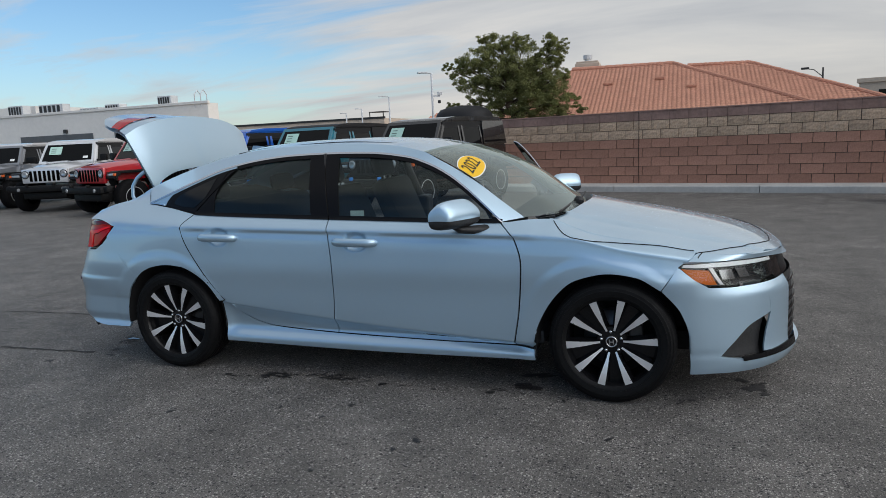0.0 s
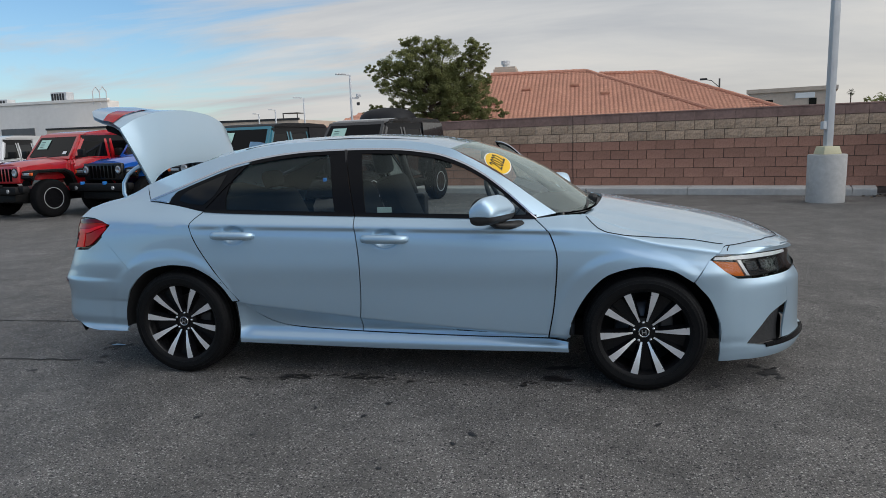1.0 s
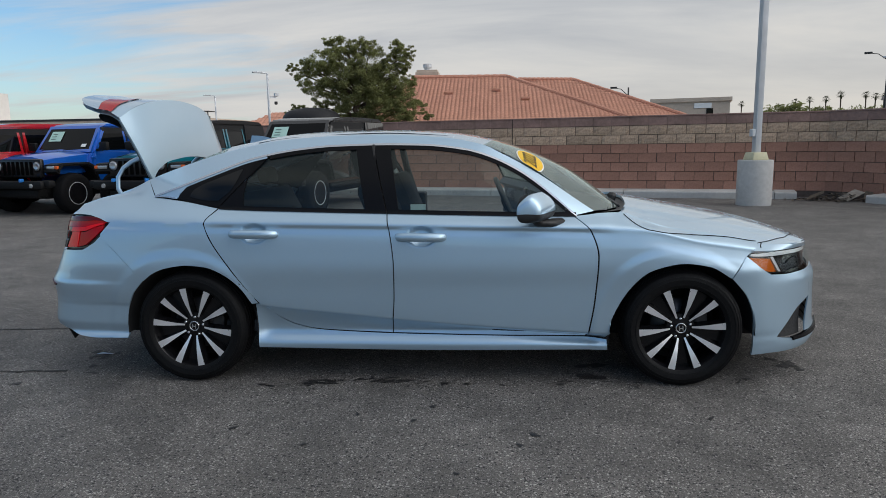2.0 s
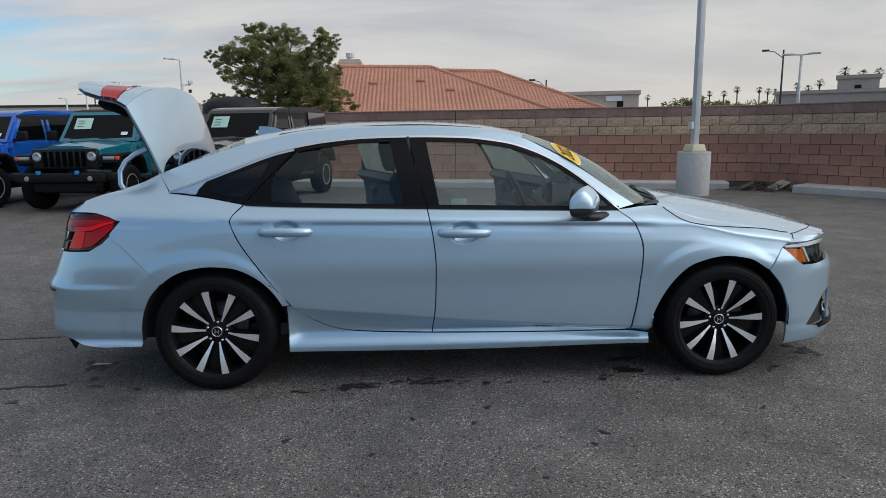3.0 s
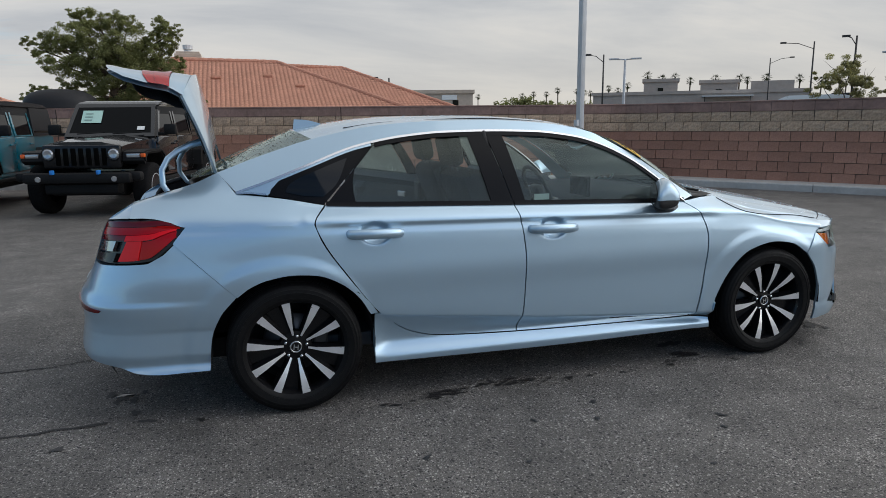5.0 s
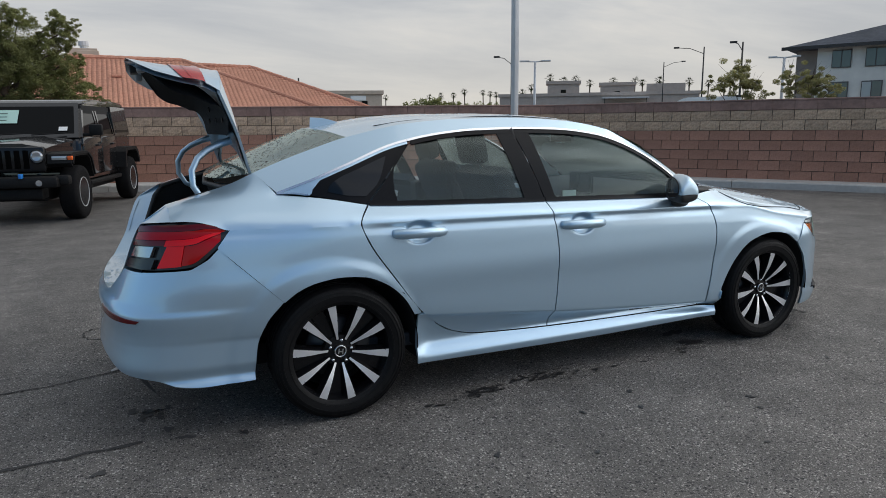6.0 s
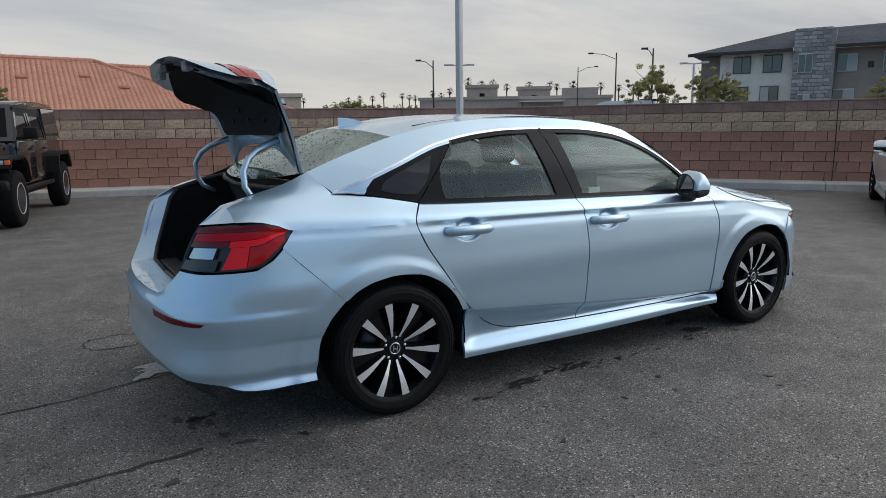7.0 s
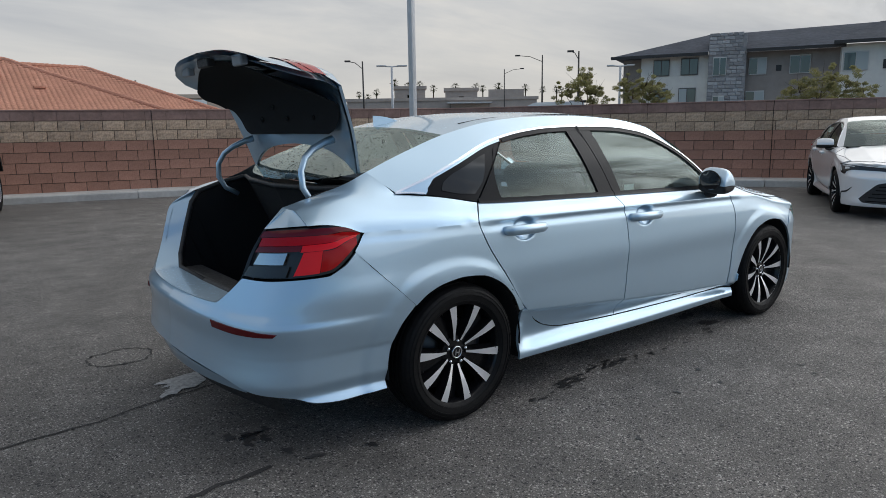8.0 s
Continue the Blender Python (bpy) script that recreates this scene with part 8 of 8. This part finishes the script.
# ---- palms and low buildings on the skyline ----
def palm(m, height, seed):
    t = thing("palm_tree", "tall fan palm on the skyline", "palm tree", m, "palms on the skyline")
    rnd = random.Random(seed)
    part("trunk", tube([(0, 0, 0), (0.12, 0, height * 0.5), (0, 0.1, height)], [0.30, 0.22, 0.19], 7), BARK, t, smooth=True)
    verts, faces = [], []
    for k in range(30):
        az = 2.4 * k + rnd.uniform(-0.3, 0.3)
        el = -0.75 + 2.0 * (k / 30) + rnd.uniform(-0.15, 0.15)
        d = Vector((math.cos(az) * math.cos(el), math.sin(az) * math.cos(el), math.sin(el)))
        s = Vector((-math.sin(az), math.cos(az), 0))
        stem, L = rnd.uniform(0.5, 0.8), rnd.uniform(0.8, 1.15)
        root = Vector((0, 0.1, height)) + d * stem
        i = len(verts)
        verts += [Vector((0, 0.1, height)) + s * 0.05, Vector((0, 0.1, height)) - s * 0.05, root]
        faces.append((i, i + 1, i + 2))
        for w in np.linspace(-0.75, 0.75, 9):
            tip = root + (d * math.cos(w) + s * math.sin(w)) * L * (1 - 0.25 * abs(w)) + Vector((0, 0, -0.14 - 0.12 * abs(w)))
            i = len(verts)
            verts += [root - s * 0.05, root + s * 0.05 + Vector((0, 0, 0.03)), tip]
            faces.append((i, i + 1, i + 2))
    for k in range(40):
        az = rnd.uniform(0, 2 * math.pi)
        z = height - rnd.uniform(0.1, 0.9)
        i = len(verts)
        verts += [(0.16 * math.cos(az - 0.5), 0.1 + 0.16 * math.sin(az - 0.5), z), (0.16 * math.cos(az + 0.5), 0.1 + 0.16 * math.sin(az + 0.5), z), (0.45 * math.cos(az), 0.1 + 0.45 * math.sin(az), z - 0.6)]
        faces.append((i, i + 1, i + 2))
    part("crown", mesh_of("crown", verts, faces, PALM), None, t)
    return t


# where each palm stands and the height of its top
PALMS = [(105.2, 159.2, 15.3), (108.3, 157.1, 14.4), (111.0, 155.2, 14.6), (114.1, 153.1, 13.5), (118.9, 149.3, 14.0), (123.4, 145.7, 13.8), (125.0, 144.3, 13.3), (128.3, 141.4, 13.9), (133.8, 136.3, 13.2), (137.1, 132.8, 12.6), (139.4, 129.8, 12.6), (140.4, 128.8, 11.9),
         (96.5, 164.5, 11.9), (98.6, 163.2, 11.2), (100.7, 162.0, 12.5), (54.5, 182.7, 9.9), (81.6, 172.3, 10.5), (84.5, 171.0, 11.5), (78.4, 173.8, 10.5), (75.5, 175.1, 10.1), (63.9, 179.6, 10.0), (89.1, 168.6, 11.2), (90.8, 167.8, 10.8), (92.4, 166.9, 10.5)]
rnd = random.Random(12)
grown_palms = [palm(pose(*PALMS[k][:2], 0), PALMS[k][2] - 1.5, 5 + k) for k in range(3)]
for k, (x, y, z) in enumerate(PALMS[3:]):
    copy_thing(grown_palms[k % 3], pose(x, y, 0, 0, 0, rnd.uniform(0, 360)) @ Matrix.Scale(z / PALMS[k % 3][2], 4))


def block_building(m, w, d, h, label, windows=True, cornice=True, coat=None):
    t = thing("commercial_building", label, "building", m, "low buildings on the skyline")
    part("wall", box(-w / 2, w / 2, -d / 2, d / 2, -2, h), coat or STUCCO_FAR, t)
    if cornice:
        part("cornice", box(-w / 2 - 0.3, w / 2 + 0.3, -d / 2 - 0.3, d / 2 + 0.3, h - 0.5, h + 0.1), coat or STUCCO_FAR, t)
    if windows:
        k = int(w / 4)
        for i in range(k):
            x = -w / 2 + (i + 0.5) * w / k
            part("window", box(x - 0.5, x + 0.5, -d / 2 - 0.08, -d / 2 + 0.02, h - 2.7, h - 1.6), JEEP_GLASS, t)
    return t


STUCCO_FAR = mat("stucco_far", (0.46, 0.395, 0.35), (0.41, 0.35, 0.31), 1, 0.9, 0.1, 20, blotch=0.1)
block_building(pose(83.5, 109.5, 0, 0, 0, -37), 38, 8, 7.1, "long low taupe commercial building with flat roof", False)
block_building(pose(78.3, 113.6, 0, 0, 0, -34), 6.2, 6, 9.5, "taupe corner block of a commercial building")
block_building(pose(87.3, 107.9, 0, 0, 0, -38), 6.5, 6, 9.05, "taupe commercial building with a glazed upper floor")
block_building(pose(93.8, 101.3, 0, 0, 0, -42), 7.1, 6, 8.7, "plain taupe commercial block with flat roof", False, False)
shop = block_building(pose(32.6, 112.5, 0, 0, 0, -16.4), 11.8, 7, 7.05, "low cream shop building with a white signboard", coat=STUCCO_BEIGE)
part("signboard", box(0.6, 3.2, -3.64, -3.52, 5.5, 6.3, 0.02), PAPER, shop, "white signboard")
carport = thing("carport", "flat pale shade canopy before the commercial buildings", "canopy", pose(84.6, 102.0, 0, 0, 0, -38.8))
part("roof", box(-4.3, 4.3, -2.5, 2.5, 5.9, 6.1, 0.03), GALVANISED, carport)
for x in (-3.8, 3.8):
    for y in (-2.0, 2.0):
        part("post", tube([(x, y, 0), (x, y, 5.92)], 0.08, 6), DARK_METAL, carport)


def hedge(m, w, h, seed, label):
    t = thing("shrub", label, "shrub", m)
    cl = [(random.Random(seed + k).uniform(-w / 2, w / 2), random.Random(seed + k + 50).uniform(-1, 1), h * random.Random(seed + k + 90).uniform(0.55, 0.85), h * 0.3) for k in range(7)]
    part("trunk", limb((0, 0, 0), (0, 0, h * 0.7), 0.2, 0.1, seed), BARK, t)
    part("crown", leaves(cl, 1500, 0.35, NEEDLES, seed), None, t)


hedge(pose(45, 106, 0), 10, 6.4, 5, "dark green round shrub beside shops")
hedge(pose(64, 128, 0), 10, 5.7, 9, "dark green trees on the skyline")
hedge(pose(72, 140, 0), 12, 6.2, 15, "dark green trees on the skyline")
hedge(pose(80, 150, 0), 12, 6.5, 19, "dark green trees on the skyline")
van = thing("van", "white van roof showing above the wall", "van", pose(34.6, 32.2, 0, 0, 0, -48))
vb = prism([(-2.3, 0.4), (-2.4, 1.6), (-2.1, 2.75), (-1.5, 3.02), (1.6, 3.05), (2.2, 2.9), (2.3, 0.4)], 1.9, "Y", None, -0.95)
bmesh.ops.bevel(vb, geom=vb.edges[:], offset=0.12, segments=2, affect="EDGES")
part("body", vb, jt_silver, van, angle=50)
for x in (-1.5, 1.5):
    for y in (-0.82, 0.82):
        wv = lathe([(0.0, -0.11), (0.2, -0.11), (0.34, -0.09), (0.35, 0.0), (0.34, 0.09), (0.0, 0.11)], 20, "Y")
        part("wheel", wv, JEEP_TYRE, van, smooth=True).matrix_local = Matrix.Translation((x, y, 0.35))
part("roof_rack", box(1.0, 2.6, -0.8, 0.8, 2.98, 3.12, 0.04), DARK_METAL, van)

# ---- marks on the asphalt ----
STAIN = mat("water_stain", (0.016, 0.016, 0.017), (0.022, 0.022, 0.023), 30, 0.45, 0.5, 140)
OIL = mat("old_oil_mark", (0.032, 0.031, 0.031), (0.045, 0.044, 0.044), 30, 0.7, 0.5, 140)
CHALK = mat("pale_patch", (0.58, 0.58, 0.57), (0.30, 0.30, 0.295), 40, 0.9, 0.4, 140)
TAR = mat("crack_tar", (0.020, 0.019, 0.019), (0.032, 0.031, 0.031), 30, 0.8, 0.3, 140)


def blot(name, x, y, rx, ry, material, label, seed, turn=0.0, ragged=0.35, h=0.004, kind=""):
    """A flat, ragged mark lying on the asphalt."""
    rnd = random.Random(seed)
    n = 22
    ph = [rnd.uniform(0, 6.28) for _ in range(4)]
    ring = []
    for i in range(n):
        a = 2 * math.pi * i / n
        r = 1 + ragged * (0.5 * math.sin(2 * a + ph[0]) + 0.35 * math.sin(3 * a + ph[1]) + 0.3 * math.sin(5 * a + ph[2]) + 0.25 * math.sin(8 * a + ph[3])) * rnd.uniform(0.7, 1.2)
        ring.append((rx * r * math.cos(a), ry * r * math.sin(a), 0.0))
    me = mesh_of(name, ring + [(0, 0, 0.0008)], [(i, (i + 1) % n, n) for i in range(n)], material)
    ob = tagged(part(name, me), label, "stain")
    ob.matrix_world = pose(x, y, h, 0, 0, turn)
    return ob


rnd = random.Random(77)
for k in range(60):
    x = rnd.choice((rnd.uniform(-1.0, 1.15), rnd.gauss(-0.25, 0.18), rnd.gauss(-0.62, 0.12)))
    blot("water_stain", x, -0.86 - 0.05 * math.sin(x * 5) + rnd.uniform(-0.05, 0.03), rnd.uniform(0.008, 0.030), rnd.uniform(0.006, 0.014), STAIN, "dark water drip mark along the sedan", k, rnd.uniform(-12, 12), 0.5)
for k, (x, y) in enumerate(((-0.51, -1.66), (0.04, -1.20), (-0.04, -1.38), (0.47, -1.63), (-0.33, -1.31), (0.54, -1.52), (1.95, -0.61), (1.76, -0.75), (1.70, -0.80), (2.13, -0.42), (1.13, -0.90), (-1.82, -0.82), (0.2, -1.9), (-0.9, -1.5), (1.4, -1.3))):
    blot("water_stain", x, y, 0.013 + 0.006 * (k % 3), 0.010 + 0.005 * (k % 2), STAIN, "small dark wet spot on the asphalt", 200 + k, 30 * k, 0.6)
for k, (x, y, a, b) in enumerate(((0.90, -0.74, 0.09, 0.04), (0.93, -0.55, 0.08, 0.04), (-2.21, -0.41, 0.045, 0.035), (-2.28, -0.36, 0.03, 0.025), (-2.16, -0.47, 0.035, 0.02), (-2.24, -0.48, 0.025, 0.02), (-2.12, -0.38, 0.022, 0.02), (-2.13, -0.64, 0.03, 0.02), (-2.06, -0.76, 0.035, 0.018), (2.08, -0.50, 0.05, 0.06), (2.02, -0.40, 0.03, 0.03), (2.12, -0.58, 0.03, 0.02), (-2.4, -0.95, 0.03, 0.02))):
    blot("oil_mark", x, y, a, b, OIL if k != 0 else STAIN, "dark oil mark soaked into the asphalt", 300 + k, 20 * k, 0.6)
blot("puddle", -2.20, -0.40, 0.05, 0.018, plain("shallow_water", (0.03, 0.03, 0.031), 0.08), "thin shiny puddle under the rear bumper", 401, 10, 0.5, 0.006)
blot("pale_patch", -2.19, 0.48, 0.20, 0.08, CHALK, "pale spilt patch behind the sedan", 402, 15, 0.6, 0.005)
blot("pale_patch", -2.30, 0.38, 0.10, 0.04, CHALK, "pale spilt patch behind the sedan", 405, 40, 0.6, 0.005)


def crack(points, width, label, seed):
    rnd = random.Random(seed)
    f = line([(x, y, 0) for x, y in points])
    n = 40
    v, q = [], []
    for i in range(n + 1):
        a, b = Vector(f(max(0, i - 1) / n)), Vector(f(min(n, i + 1) / n))
        d = (b - a).normalized()
        s = Vector((-d.y, d.x, 0))
        c = Vector(f(i / n)) + s * rnd.uniform(-0.012, 0.012)
        w = width * rnd.uniform(0.35, 1.0)
        v += [c + s * w + Vector((0, 0, 0.0035)), c - s * w + Vector((0, 0, 0.0035))]
    q = [(2 * i, 2 * i + 1, 2 * i + 3, 2 * i + 2) for i in range(n)]
    tagged(part("asphalt_crack", mesh_of("asphalt_crack", v, q, TAR)), label, "crack")


crack([(-5.2, -0.80), (-3.6, -0.78), (-2.63, -0.75), (-2.24, -0.73)], 0.016, "tarred crack in the asphalt behind the sedan", 1)
crack([(-5.5, 0.05), (-3.24, 0.16), (-2.76, 0.19), (-2.40, 0.27), (-1.9, 0.35)], 0.009, "thin crack in the asphalt behind the sedan", 2)
crack([(-2.55, 1.25), (-2.35, 1.28), (-2.22, 1.14), (-2.33, 0.98), (-2.52, 1.02), (-2.58, 1.15), (-2.52, 1.26)], 0.007, "ring-shaped hairline crack in the asphalt", 3)

# ---- heap of dry debris in the corner of the walls ----
DRY = mat("dry_debris", (0.16, 0.125, 0.09), (0.06, 0.05, 0.04), 20, 0.95, 0.6, 60)
CARD = mat("weathered_cardboard", (0.40, 0.36, 0.30), (0.30, 0.26, 0.22), 12, 0.9, 0.3, 60)
heap = thing("debris_heap", "dry leaves and torn cardboard heaped in the wall corner", "debris", pose(7.05, 9.55, 0))
rnd = random.Random(31)
vs, fs = [], []
for k in range(420):
    x, y = rnd.gauss(0, 0.42), rnd.gauss(0, 0.16)
    p = Vector((x + 0.2, y - 0.3 * x, 0.16 * math.exp(-(x / 0.5) ** 2 - (y / 0.22) ** 2) * rnd.random() + 0.01))
    u = Vector((rnd.uniform(-1, 1), rnd.uniform(-1, 1), rnd.uniform(-0.4, 0.4))).normalized() * rnd.uniform(0.02, 0.07)
    w = u.cross(Vector((rnd.uniform(-0.3, 0.3), rnd.uniform(-0.3, 0.3), 1))).normalized() * rnd.uniform(0.012, 0.03)
    i = len(vs)
    vs += [p - u, p + w, p + u, p - w]
    fs.append((i, i + 1, i + 2, i + 3))
tagged(part("leaf_litter", mesh_of("leaf_litter", vs, fs, DRY), None, heap), kind="stuff")
for k, (x, y, a, b, rz) in enumerate(((0.35, -0.05, 0.22, 0.12, 20), (-0.25, 0.1, 0.14, 0.12, -30), (0.6, -0.2, 0.16, 0.07, 60))):
    bm = box(-a, a, -b, b, -0.006, 0.006, 0)
    for v in bm.verts:
        v.co.z += 0.03 * math.sin(9 * v.co.x)
    part("cardboard_scrap", bm, CARD if k == 0 else DRY, heap).matrix_local = pose(x, y, 0.11, 12, -14, rz)


# ---- rain beaded on the sedan ----
def raindrops(panels, seed):
    """Small water domes scattered over panels given as (mesh object, how many, smallest and largest radius)."""
    rnd = random.Random(seed)
    verts, faces = [], []
    for ob, count, r0, r1 in panels:
        polys = [p for p in ob.data.polygons if p.area > 2e-5 and abs(p.normal.z) > 0.25]
        weight = np.cumsum([p.area for p in polys]).tolist()
        for _ in range(count):
            p = rnd.choices(polys, cum_weights=weight)[0]
            c = [ob.data.vertices[i].co for i in p.vertices]
            a, b = rnd.random(), rnd.random()
            at = (c[0] * (1 - a) + c[1] * a) * (1 - b) + (c[3] * (1 - a) + c[2] * a) * b
            n = p.normal if p.normal.z > 0 else -p.normal
            u = n.orthogonal().normalized()
            w = n.cross(u)
            r = r0 + (r1 - r0) * rnd.random() ** 2.2
            k = len(verts)
            for q in range(6):
                d = u * math.cos(q * math.pi / 3) * r * rnd.uniform(0.8, 1.1) + w * math.sin(q * math.pi / 3) * r * rnd.uniform(0.8, 1.1)
                verts.append(at + d + n * 0.0003)
                verts.append(at + d * 0.62 + n * r * 0.42)
            verts.append(at + n * r * 0.55)
            for q in range(6):
                e = (q + 1) % 6
                faces.append((k + 2 * q, k + 2 * e, k + 2 * e + 1, k + 2 * q + 1))
                faces.append((k + 2 * q + 1, k + 2 * e + 1, k + 12))
    water = plain("rain_water", (1.0, 1.0, 1.0), 0.02)
    water.node_tree.nodes["Principled BSDF"].inputs["Transmission Weight"].default_value = 1.0
    water.node_tree.nodes["Principled BSDF"].inputs["IOR"].default_value = 1.33
    return tagged(new("raindrops", mesh_of("raindrops", verts, faces, water, True)), "clear rain beads on the blue sedan's roof and bonnet", "water", kind="stuff")


own = {o.name.split(".")[0]: o for o in car.children}
raindrops([(own["bonnet"], 2600, 0.0016, 0.0045), (roof, 2200, 0.0016, 0.0045), (own["back_window"], 1800, 0.0016, 0.0055), (own["bumper_ledge"], 260, 0.002, 0.006), (own["windscreen"], 500, 0.0012, 0.003)] + [(o, 170, 0.0010, 0.0026) for d in (front_door, rear_door) for o in d.children if o.name.startswith("window_pane")], 77)
